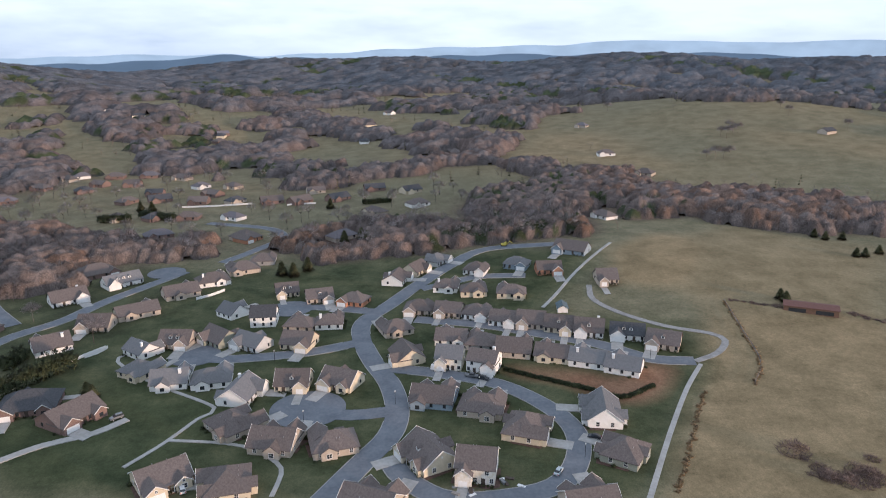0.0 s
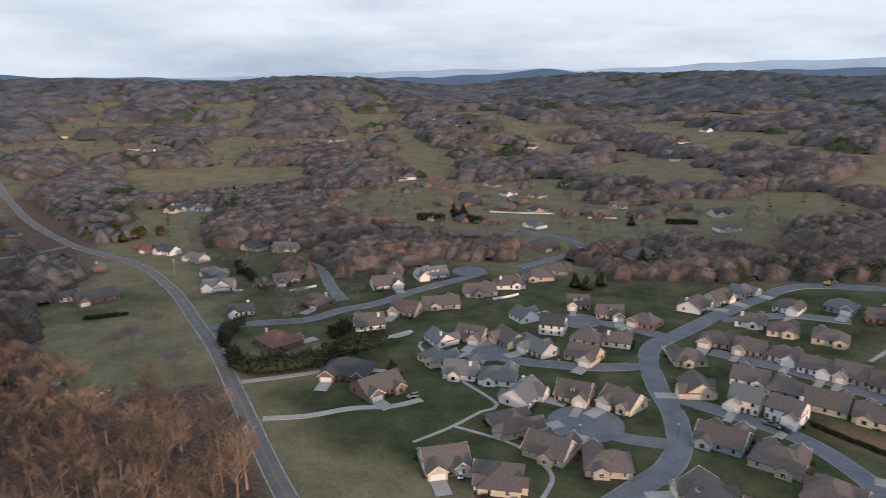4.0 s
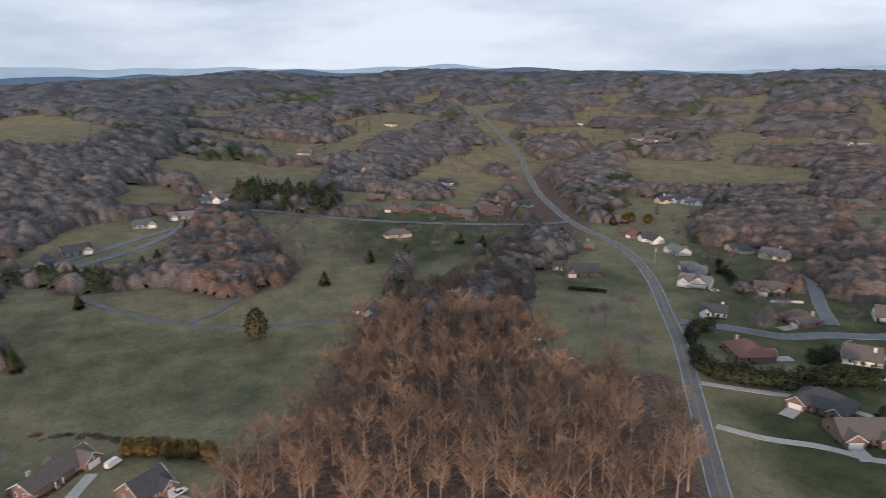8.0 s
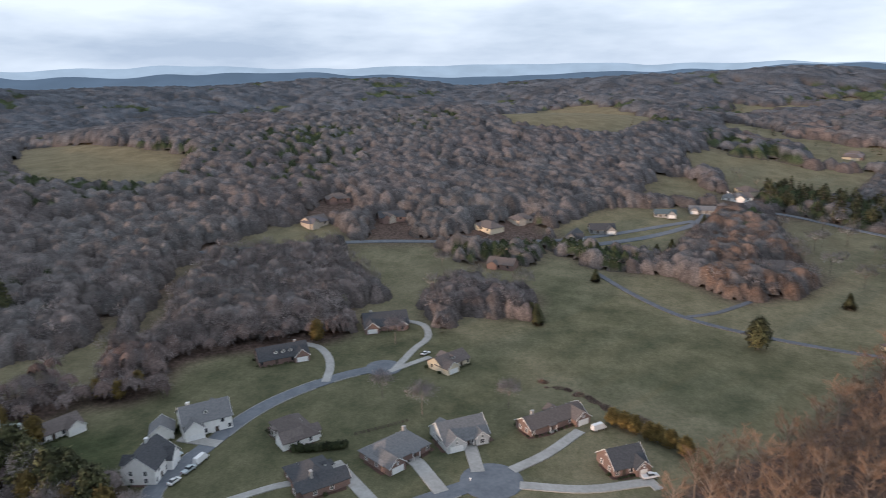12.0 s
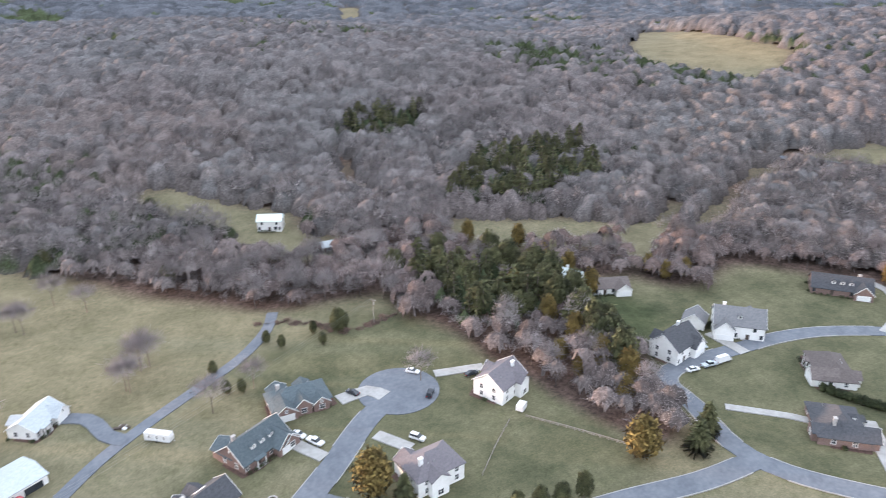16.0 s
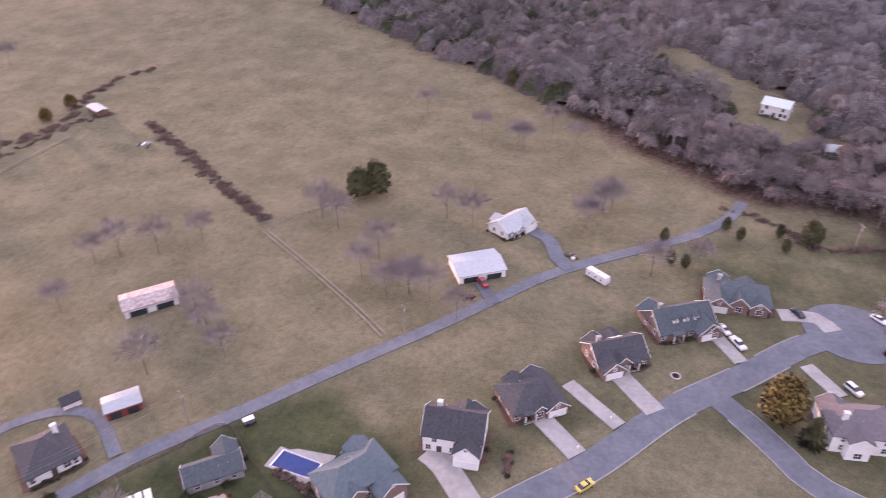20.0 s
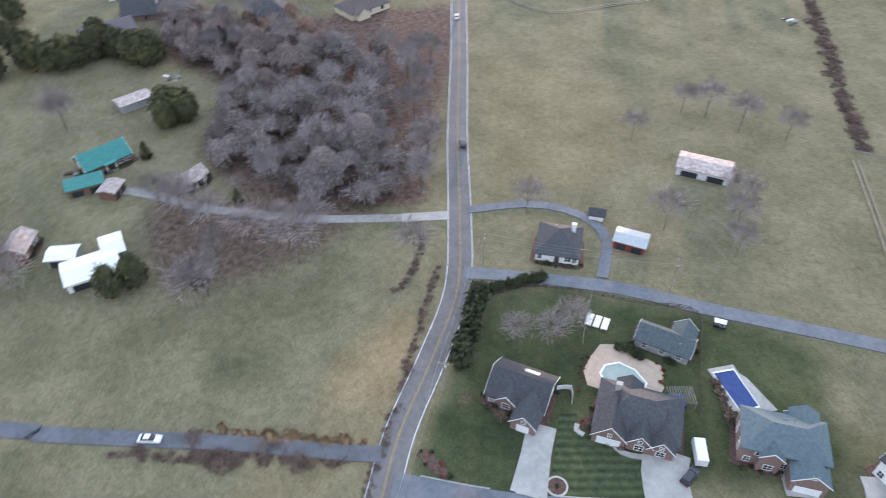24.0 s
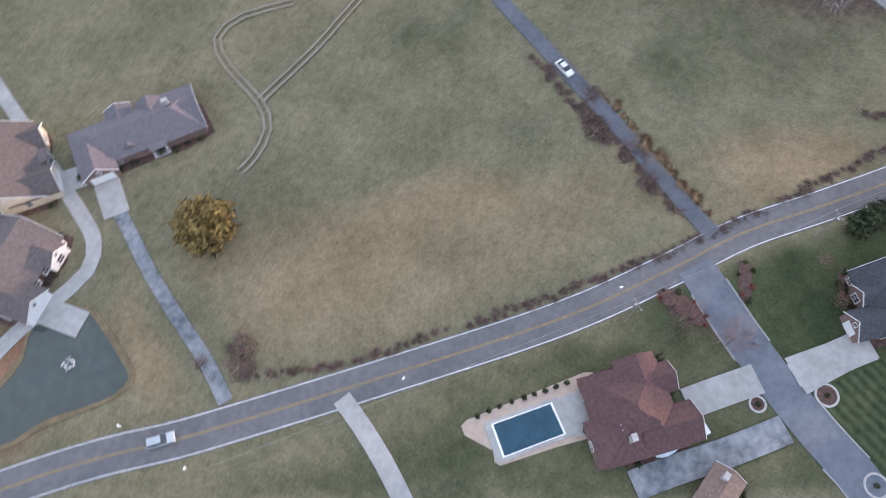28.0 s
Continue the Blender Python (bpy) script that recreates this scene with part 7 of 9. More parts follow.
def scrub(size, pts, dry_=False):
    """A row of tangled brush, or of tall dead grass, of uneven width and height along a line."""
    V, F, NN, base = [], [], [], 0
    for i, (x, y) in enumerate(along(pts, size * 0.8, len(pts) + 3, size * 1.3)):
        k = size * pick.uniform(0.25, 1.0) * (1.4 if pick.random() < 0.12 else 1.0)
        v, f = thicket(600 + i, 2.8 * k, 1.5 * k * pick.uniform(0.5, 1.3), int(50 + 90 * k), 0.5 + 0.35 * k, 0.13 + 0.03 * k)
        V.append(v + (x, y, float(height(x, y)) - 0.05))
        F.append(f + base)
        NN.append(crown_normals(v))
        base += len(v)
    name = "tall_grass" if dry_ else "brush_row"
    me = array_mesh(name, np.concatenate(V), np.concatenate(F), [STRAW if dry_ else BRUSHTWIG], None, np.concatenate(NN))
    return tagged(new(name, me), "strip of tall dead grass along a field edge" if dry_ else "tangled row of brown leafless brush at the field edge", "grass" if dry_ else "brush", kind="stuff")


def tall_grass(size, pts):
    return scrub(size, pts, True)


def bed(pts):
    """A mulch bed with low shrubs."""
    n = len(pts)
    z = float(height(*pts[0]))
    v, f = slab(pts, z - 0.2, z + 0.14)
    mesh = mesh_object("mulch_bed", v, f, MULCH)
    tagged(mesh, "dark mulch planting bed set into the lawn", "planting bed")
    for i in range(n):
        a, c = pts[i], pts[(i + 1) % n]
        shrub((a[0] * 0.6 + c[0] * 0.4), (a[1] * 0.6 + c[1] * 0.4), pick.uniform(0.4, 0.7), pick.choice(("green", "red", "brush")))


def patio(surface, pts):
    """A level paved terrace, or a flat strip of planting."""
    z = max(float(height(*p)) for p in pts)
    words = {"tan": "tan paved terrace around a swimming pool", "pale": "pale concrete terrace beside the house", "mulch": "dark mulch strip along the house wall"}[surface]
    m = MULCH if surface == "mulch" else DECK[surface]
    return tagged(mesh_object("terrace", *slab(pts, z - 0.5, z + {"tan": 0.05, "pale": 0.07, "mulch": 0.045}[surface]), m), words, "terrace", kind="structure")


def mown(heading, pts):
    """A close-mown lawn with the stripes that the mower left."""
    name = "mown_lawn_%d" % heading
    m = material(name, (0.030, 0.042, 0.020), (0.075, 0.088, 0.045), scale=0.7, rough=0.95, bump=0.5, spec=0.1)
    if heading not in STRIPED:
        STRIPED.append(heading)
        n, l = m.node_tree.nodes, m.node_tree.links
        g, turn, wave = n.new("ShaderNodeNewGeometry"), n.new("ShaderNodeMapping"), n.new("ShaderNodeTexWave")
        turn.inputs["Rotation"].default_value = (0, 0, radians(heading))
        wave.inputs["Scale"].default_value, wave.inputs["Distortion"].default_value = 0.17, 0.8
        bright, p = n.new("ShaderNodeHueSaturation"), n["Principled BSDF"]
        span = n.new("ShaderNodeMapRange")
        span.inputs[3].default_value, span.inputs[4].default_value = 0.78, 1.25
        l.new(g.outputs["Position"], turn.inputs["Vector"])
        l.new(turn.outputs["Vector"], wave.inputs["Vector"])
        l.new(wave.outputs["Fac"], span.inputs[0])
        l.new(span.outputs[0], bright.inputs["Value"])
        l.new(p.inputs["Base Color"].links[0].from_socket, bright.inputs["Color"])
        l.new(bright.outputs["Color"], p.inputs["Base Color"])
    z = max(float(height(*p)) for p in pts)
    return tagged(mesh_object("lawn", *slab(pts, z - 0.6, z + 0.035), m), "dark green lawn with faint mowing stripes", "lawn", kind="structure")


STRIPED = []


def shrub_row(size, step, tone_, pts):
    for x, y in along(pts, step, len(pts), size * 0.12):
        shrub(x, y, size * pick.uniform(0.85, 1.15), tone_)


def ring_bed(x, y, radius=2.0):
    n = 20
    def ring(r, z):
        return [(r * math.cos(i * 2 * math.pi / n), r * math.sin(i * 2 * math.pi / n), z) for i in range(n)]
    top = new("ring_bed")
    top.matrix_basis = pose(x, y, float(height(x, y)))
    tagged(top, "round stone-edged bed with dark mulch in lawn", "planting bed")
    v = ring(radius, -0.2) + ring(radius, 0.22) + ring(radius - 0.4, 0.22) + ring(radius - 0.4, 0.0)
    f = [(k * n + i, k * n + (i + 1) % n, (k + 1) * n + (i + 1) % n, (k + 1) * n + i) for k in range(3) for i in range(n)]
    mesh_object("stone_edge", v, f, STONE, top, "pale stone edging")
    mesh_object("mulch", ring(radius - 0.4, 0.1), [tuple(range(n))], MULCH, top)
    shrub(x, y, 0.6)


# ---- cars ----
PAINTS = {"white": ((0.62, 0.62, 0.62), (0.72, 0.72, 0.72)), "silver": ((0.34, 0.38, 0.40), (0.44, 0.48, 0.50)), "dark": ((0.015, 0.018, 0.025), (0.03, 0.035, 0.045)),
          "red": ((0.26, 0.025, 0.03), (0.34, 0.04, 0.045)), "yellow": ((0.50, 0.42, 0.08), (0.60, 0.52, 0.12)), "grey": ((0.12, 0.125, 0.13), (0.18, 0.185, 0.19)),
          "pale": ((0.36, 0.46, 0.50), (0.46, 0.56, 0.60))}


def paint(c):
    return material("paint_" + c, *PAINTS[c], scale=0.5, rough=0.25, bump=0, spec=0.6)


LAMPGLASS = material("lamp_glass", (0.5, 0.5, 0.48), (0.6, 0.6, 0.58), rough=0.15, bump=0)
TAILGLASS = material("tail_glass", (0.25, 0.02, 0.02), (0.32, 0.03, 0.03), rough=0.2, bump=0)


def outline_body(profile, wide, taper=0.0):
    """A body from a side outline in (x, z), narrowing towards the top."""
    top = max(z for x, z in profile)
    n, v = len(profile), []
    for s in (-1, 1):
        v += [(x, s * (wide / 2 - taper * (z / top) ** 2), z) for x, z in profile]
    return v, [(i, i + n, (i + 1) % n + n, (i + 1) % n) for i in range(n)] + [tuple(range(n))[::-1] if False else tuple(range(n)), tuple(range(2 * n - 1, n - 1, -1))]


CAR = {"sedan": (4.7, 1.82, [(-2.35, 0.35), (-2.3, 0.85), (-1.5, 1.0), (1.0, 1.0), (2.2, 0.78), (2.35, 0.35)], [(-1.75, 0.98), (-1.0, 1.42), (0.25, 1.45), (1.15, 0.98)]),
       "suv": (4.8, 1.92, [(-2.35, 0.4), (-2.35, 1.05), (1.05, 1.1), (2.25, 0.95), (2.4, 0.4)], [(-2.3, 1.04), (-2.05, 1.7), (0.3, 1.72), (1.15, 1.08)]),
       "pickup": (5.6, 1.98, [(-2.8, 0.5), (-2.8, 1.1), (1.5, 1.12), (2.7, 1.02), (2.8, 0.5)], [(-0.9, 1.1), (-0.75, 1.8), (0.75, 1.82), (1.45, 1.1)]),
       "van": (5.8, 2.1, [(-2.9, 0.45), (-2.9, 1.2), (2.3, 1.2), (2.85, 1.0), (2.9, 0.45)], [(-2.88, 1.18), (-2.8, 2.35), (1.5, 2.4), (2.4, 1.19)])}


def car(x, y, rot, colour="white", kind="sedan"):
    long, wide, body, cabin = CAR[kind]
    top = new("car" if kind in ("sedan", "suv") else "pickup_truck" if kind == "pickup" else "van")
    top.matrix_basis = pose(x, y, float(height(x, y)) + 0.25, 0, 0, rot)
    tagged(top, f"{colour} {'sport utility car' if kind == 'suv' else kind} parked on the pavement or grass", "car", "vehicles")
    def mesh(key, shape, m):
        return shared(f"{kind}_{key}_{colour}", shape, m)
    piece("body", mesh("body", outline_body(body, wide, 0.06), paint(colour)), top, Matrix())
    cab = piece("cabin", mesh("cabin", outline_body(cabin, wide - 0.16, 0.16), GLASS if kind != "van" else paint(colour)), top, Matrix(), "dark glazed cabin")
    hi = max(z for a, z in cabin)
    flat = [a for a, z in cabin if z > hi - 0.06]
    piece("car_roof", mesh("roof", box(min(flat), max(flat), -wide / 2 + 0.3, wide / 2 - 0.3, hi - 0.02, hi + 0.05), paint(colour)), cab, Matrix())
    for sx in (-1, 1):
        for sy in (-1, 1):
            n = 12
            wv = [(0.34 * math.cos(i * 2 * math.pi / n), k, 0.34 * math.sin(i * 2 * math.pi / n)) for k in (-0.11, 0.11) for i in range(n)]
            wf = [(i, (i + 1) % n, (i + 1) % n + n, i + n) for i in range(n)] + [tuple(range(n))[::-1], tuple(range(n, 2 * n))]
            wh = piece("wheel", shared("wheel", (wv, wf), RUBBER), top, pose(sx * long * 0.30, sy * (wide / 2 - 0.1), 0.12))
            piece("rim", shared("rim", ([(a * 0.6, c * 1.15, d * 0.6) for a, c, d in wv], wf), STEEL), wh, Matrix())
    for sy in (-1, 1):
        piece("headlight", shared("headlight", box(-0.06, 0.06, -0.2, 0.2, -0.08, 0.08), LAMPGLASS), top, pose(long / 2 - 0.1, sy * wide * 0.34, 0.66))
        piece("tail_light", shared("tail_light", box(-0.05, 0.05, -0.15, 0.15, -0.12, 0.12), TAILGLASS), top, pose(-long / 2 + 0.02, sy * wide * 0.38, 0.72))
    return top


def trailer(x, y, rot, long=5.5, tall=2.3, what="trailer", words="white enclosed trailer standing on the drive"):
    top = new(what)
    top.matrix_basis = pose(x, y, float(height(x, y)) + 0.25, 0, 0, rot)
    tagged(top, words, what.replace("_", " "), "vehicles")
    mesh_object("body", *outline_body([(-long / 2, 0.3), (-long / 2, tall), (long / 2 - 0.3, tall), (long / 2, tall * 0.6), (long / 2 - 0.1, 0.3)], 2.3, 0.05), paint("white"), top)
    mesh_object("roof_skin", *box(-long / 2 + 0.1, long / 2 - 0.4, -1.0, 1.0, tall + 0.004, tall + 0.05), WHITE, top)
    if what == "camper":
        for k in (-0.3, 0.0, 0.28):
            for s in (1, -1):
                window_part(top, k * long, s * 1.13, 1.1, 0 if s > 0 else 180, 0.7, 0.9)
        mesh_object("air_conditioner", *box(-0.4, 0.4, -0.35, 0.35, tall + 0.05, tall + 0.3), TRIM, top)
    mesh_object("hitch", *box(long / 2 - 0.3, long / 2 + 0.9, -0.08, 0.08, 0.3, 0.42), STEEL, top)
    n = 12
    wv = [(0.34 * math.cos(i * 2 * math.pi / n), k, 0.34 * math.sin(i * 2 * math.pi / n)) for k in (-0.11, 0.11) for i in range(n)]
    wf = [(i, (i + 1) % n, (i + 1) % n + n, i + n) for i in range(n)] + [tuple(range(n))[::-1], tuple(range(n, 2 * n))]
    for s in (-1, 1):
        piece("wheel", shared("wheel", (wv, wf), RUBBER), top, pose(-0.3, s * 1.1, 0.12))
    return top


def golf_cart(x, y, rot):
    top = new("golf_cart")
    top.matrix_basis = pose(x, y, float(height(x, y)) + 0.2, 0, 0, rot)
    tagged(top, "dark golf cart with a flat white canopy", "golf cart", "vehicles")
    mesh_object("body", *outline_body([(-1.4, 0.2), (-1.4, 0.8), (-0.2, 0.75), (0.6, 0.4), (1.0, 0.8), (1.4, 0.6), (1.4, 0.2)], 1.3, 0.05), paint("dark"), top)
    mesh_object("canopy", *box(-1.5, 1.2, -0.75, 0.75, 1.85, 1.95), WHITE, top, "flat white canopy")
    for sx in (-1.2, 0.9):
        for sy in (-0.6, 0.6):
            piece("canopy_post", shared("cart_post", box(-0.03, 0.03, -0.03, 0.03, 0.5, 1.87), STEEL), top, pose(sx, sy, 0))


def boat(x, y, rot):
    top = new("covered_boat")
    top.matrix_basis = pose(x, y, float(height(x, y)) + 0.35, 0, 0, rot)
    tagged(top, "small boat under a pale blue cover on the drive", "boat", "vehicles")
    v, n = [], 14
    for k, (zz, sc) in enumerate(((0.0, 0.55), (0.7, 1.0), (1.0, 0.75), (1.25, 0.1))):
        for i in range(n):
            a = i * 2 * math.pi / n
            px = 2.7 * math.cos(a) * (sc if k != 1 else 1)
            v.append((px, 0.95 * math.sin(a) * sc * (1 - 0.35 * max(0, math.cos(a))), zz))
    f = [(k * n + i, k * n + (i + 1) % n, (k + 1) * n + (i + 1) % n, (k + 1) * n + i) for k in range(3) for i in range(n)] + [tuple(range(n))[::-1], tuple(range(3 * n, 4 * n))]
    mesh_object("cover", v, f, material("boat_cover", (0.42, 0.50, 0.55), (0.55, 0.62, 0.66), scale=1.2, bump=0.4), top)
    mesh_object("trailer_frame", *join(box(-2.4, 3.3, -0.06, 0.06, -0.15, 0.0)), STEEL, top)


# ---- pools, pond ----
WATER = {"dark": material("dark_pool_water", (0.015, 0.045, 0.07), (0.03, 0.075, 0.105), scale=0.3, rough=0.08, bump=0.03, spec=0.5),
         "cover": material("blue_pool_cover", (0.018, 0.038, 0.15), (0.035, 0.065, 0.22), scale=0.8, rough=0.5, bump=0.3),
         "pale": material("pale_pool_water", (0.23, 0.29, 0.265), (0.32, 0.37, 0.345), scale=0.4, rough=0.1, bump=0.05, spec=0.5),
         "aqua": material("aqua_pool_water", (0.22, 0.45, 0.52), (0.32, 0.55, 0.62), scale=0.4, rough=0.1, bump=0.05, spec=0.5)}
DECK = {"pale": paving("concrete"), "tan": material("tan_paving", (0.34, 0.27, 0.21), (0.44, 0.36, 0.29), scale=0.7)}


def grown(pts, k):
    """The outline pushed outwards by k."""
    c = sum((Vector(p) for p in pts), Vector((0, 0))) / len(pts)
    return [tuple(Vector(p) + (Vector(p) - c).normalized() * k) for p in pts]


def ring_slab(inner, outer, z0, z1):
    n = len(inner)
    v = [(a, c, z) for pts, z in ((outer, z0), (outer, z1), (inner, z1), (inner, z0)) for a, c in pts]
    return v, [(k * n + i, k * n + (i + 1) % n, (k + 1) * n + (i + 1) % n, (k + 1) * n + i) for k in range(3) for i in range(n)]


def pool(water, deck, margin, pts):
    words = {"dark": "dark blue rectangular swimming pool with pale paving", "cover": "swimming pool under a deep blue winter cover", "pale": "pale green swimming pool in tan paving", "aqua": "aqua swimming pool with a white deck"}[water]
    if len(pts) == 2:
        (x, y), (x2, y2) = pts
        rad = math.hypot(x2 - x, y2 - y)
        pts = [(x + rad * math.cos(i * math.pi / 8), y + rad * math.sin(i * math.pi / 8)) for i in range(16)]
    top = new("swimming_pool")
    tagged(top, words, "swimming pool", "pools")
    mesh_object("water", *slab(pts, -0.2, 0.1), WATER[water], top)
    mesh_object("coping", *ring_slab(pts, grown(pts, 0.45), -0.2, 0.2), TRIM, top, "pale stone coping")
    mesh_object("deck", *ring_slab(grown(pts, 0.45), grown(pts, margin), -0.2, 0.16), DECK[deck], top)
    return top


def pond(pts):
    line = [tuple(p) for p in curve(pts + pts[:1], 2.0)][:-1]
    m = material("pond_water", (0.04, 0.05, 0.042), (0.065, 0.078, 0.065), scale=0.05, rough=0.12, bump=0.06, spec=0.5)
    ob = tagged(mesh_object("pond", *slab(line, -0.3, 0.12), m), "small still green pond with a low fountain", "pond", kind="structure")
    mesh_object("bank", *ring_slab(line, grown(line, 1.2), -0.3, 0.22), material("pond_bank", (0.10, 0.08, 0.045), (0.2, 0.16, 0.09), scale=0.6), ob)


def fountain(x, y):
    v, f = clump(500, 2.6, 0.9, 90, 0.22)
    tagged(new("fountain_spray", array_mesh("fountain_spray", v + (x, y, 0.1), f, [material("spray", (0.6, 0.62, 0.62), (0.75, 0.77, 0.77), rough=0.3, bump=0)])), "low white water spray in the pond", "fountain")


# ---- poles, wires, fences ----


def pole(x, y, rot, tall=10.5):
    top = new("utility_pole")
    top.matrix_basis = pose(x, y, float(height(x, y)), 0, 0, rot)
    tagged(top, "weathered timber utility pole with a cross-arm", "utility pole", "utility poles")
    n = 8
    v = [(r * math.cos(i * 2 * math.pi / n), r * math.sin(i * 2 * math.pi / n), z) for r, z in ((0.17, -0.5), (0.11, tall)) for i in range(n)]
    f = [(i, (i + 1) % n, (i + 1) % n + n, i + n) for i in range(n)] + [tuple(range(n, 2 * n))]
    piece("post", shared("pole_post", (v, f), GREYWOOD), top, Matrix())
    piece("crossarm", shared("pole_arm", box(-0.07, 0.07, -1.2, 1.2, tall - 0.7, tall - 0.55), GREYWOOD), top, Matrix())
    for k in (-1.05, 0.0, 1.05):
        piece("insulator", shared("insulator", box(-0.05, 0.05, -0.05, 0.05, tall - 0.55, tall - 0.3), TRIM), top, pose(0, k, 0))
    piece("transformer", shared("transformer", box(-0.22, 0.22, 0.16, 0.6, tall - 2.3, tall - 1.4), STEEL), top, Matrix())
    return top


def wires(pts, tall=10.2):
    """Sagging lines from pole to pole."""
    for side in (-1.05, 0.0, 1.05):
        v, f = [], []
        for a, c in zip(pts, pts[1:]):
            a, c = Vector(a), Vector(c)
            d = (c - a).normalized()
            s = Vector((-d.y, d.x)) * side
            k0 = len(v)
            for i in range(13):
                t = i / 12
                q = a.lerp(c, t) + s
                z = tall - 1.1 * 4 * t * (1 - t)
                v += [(q.x, q.y, z), (q.x, q.y, z + 0.035), (q.x + 0.03 * s.x, q.y + 0.03 * d.x, z + 0.015)]
            for i in range(12):
                o = k0 + i * 3
                f += [(o, o + 1, o + 4, o + 3), (o + 1, o + 2, o + 5, o + 4), (o + 2, o, o + 3, o + 5)]
        tagged(mesh_object("power_line", v, f, STEEL), "thin grey power line strung between poles", "power line")


def fence(kind, pts):
    """Posts and panels: white vinyl boards, or dark rails."""
    line = curve(pts, 2.4)
    top = new("fence")
    tall, m = {"white": (1.5, WHITE), "dark": (1.3, DARKWOOD), "wood": (1.3, GREYWOOD), "pale": (1.0, GREYWOOD)}[kind]
    words = {"white": "solid white vinyl garden fence", "dark": "dark stained timber rail fence", "wood": "weathered timber rail fence", "pale": "low weathered field fence"}[kind]
    tagged(top, words, "fence", "fences")
    for a, c in zip(line, line[1:]):
        d = c - a
        m4 = pose(a.x, a.y, float(height(a.x, a.y)), 0, 0, math.degrees(math.atan2(d.y, d.x))) @ Matrix.Diagonal((d.length / 2.4, 1, 1, 1))
        piece("post", shared("fence_post_" + kind, box(-0.06, 0.06, -0.06, 0.06, -0.3, tall + 0.1), m), top, m4)
        if kind == "white":
            piece("panel", shared("fence_panel_" + kind, box(0.06, 2.34, -0.025, 0.025, 0.05, tall), m), top, m4)
        else:
            piece("panel", shared("fence_panel_" + kind, grille([0.06, 0.10, 2.30, 2.34], [0.3, 0.44, 0.72, 0.86, tall - 0.14, tall], -0.025, 0.025), m), top, m4)


def lamp_post(x, y):
    top = new("street_lamp")
    top.matrix_basis = pose(x, y, float(height(x, y)))
    tagged(top, "thin dark street lamp post at the kerb", "street lamp", "street lamps")
    piece("post", shared("lamp_pole", box(-0.06, 0.06, -0.06, 0.06, 0, 5.2), paint("dark")), top, Matrix())
    piece("lantern", shared("lamp_head", box(-0.2, 0.2, -0.2, 0.2, 5.2, 5.65), LAMPGLASS), top, Matrix())


def mailbox(x, y):
    top = new("mailbox")
    top.matrix_basis = pose(x, y, float(height(x, y)), 0, 0, pick.uniform(0, 180))
    tagged(top, "small pale mailbox on a post by the road", "mailbox", "mailboxes")
    piece("post", shared("mail_post", box(-0.06, 0.06, -0.06, 0.06, -0.2, 1.0), WHITE), top, Matrix())
    piece("box", shared("mail_box", outline_body([(-0.3, 1.0), (-0.3, 1.25), (-0.15, 1.35), (0.15, 1.35), (0.3, 1.25), (0.3, 1.0)], 0.3), WHITE), top, Matrix())


def white_tables(x, y, rot):
    for i in range(3):
        top = new("white_table")
        top.matrix_basis = pose(x, y, 0, 0, 0, rot) @ pose(0, (i - 1) * 1.9, float(height(x, y)))
        tagged(top, "white slatted garden table on the lawn", "table", "white garden tables")
        mesh_object("tabletop", *box(-1.9, 1.9, -0.75, 0.75, 0.68, 0.76), WHITE, top)
        for sx in (-1.6, 1.6):
            for sy in (-0.6, 0.6):
                piece("leg", shared("table_leg", box(-0.05, 0.05, -0.05, 0.05, 0, 0.68), WHITE), top, pose(sx, sy, 0))


def pergola(x, y, rot):
    top = new("pergola")
    top.matrix_basis = pose(x, y, float(height(x, y)), 0, 0, rot)
    tagged(top, "grey slatted pergola over a blue tarpaulin", "pergola")
    for sx in (-2, 2):
        for sy in (-2.6, 2.6):
            piece("post", shared("pergola_post", box(-0.09, 0.09, -0.09, 0.09, 0, 2.5), GREYWOOD), top, pose(sx, sy, 0))
    for i in range(11):
        piece("slat", shared("pergola_slat", box(-2.3, 2.3, -0.05, 0.05, 2.5, 2.62), GREYWOOD), top, pose(0, -2.6 + i * 0.52, 0))
    v, f = slab([(-1.6, -2.0), (1.4, -2.1), (1.6, 1.0), (-1.5, 1.1)], 0.0, 0.9)
    mesh_object("tarpaulin", v, f, WATER["cover"], top, "crumpled blue tarpaulin")


def debris(x, y):
    rng = random.Random(round(x + 3 * y))
    for i in range(5):
        ob = mesh_object("scrap_board", *box(-rng.uniform(0.5, 1.6), rng.uniform(0.5, 1.6), -0.5, 0.5, 0, rng.uniform(0.2, 0.9)), rng.choice((GREYWOOD, WHITE, DARKWOOD, paint("grey"))))
        ob.matrix_basis = pose(x + rng.uniform(-3, 3), y + rng.uniform(-3, 3), float(height(x, y)), 0, 0, rng.uniform(0, 180))
        tagged(ob, "weathered scrap boards lying about in the yard", "scrap", "scrap in the yard")


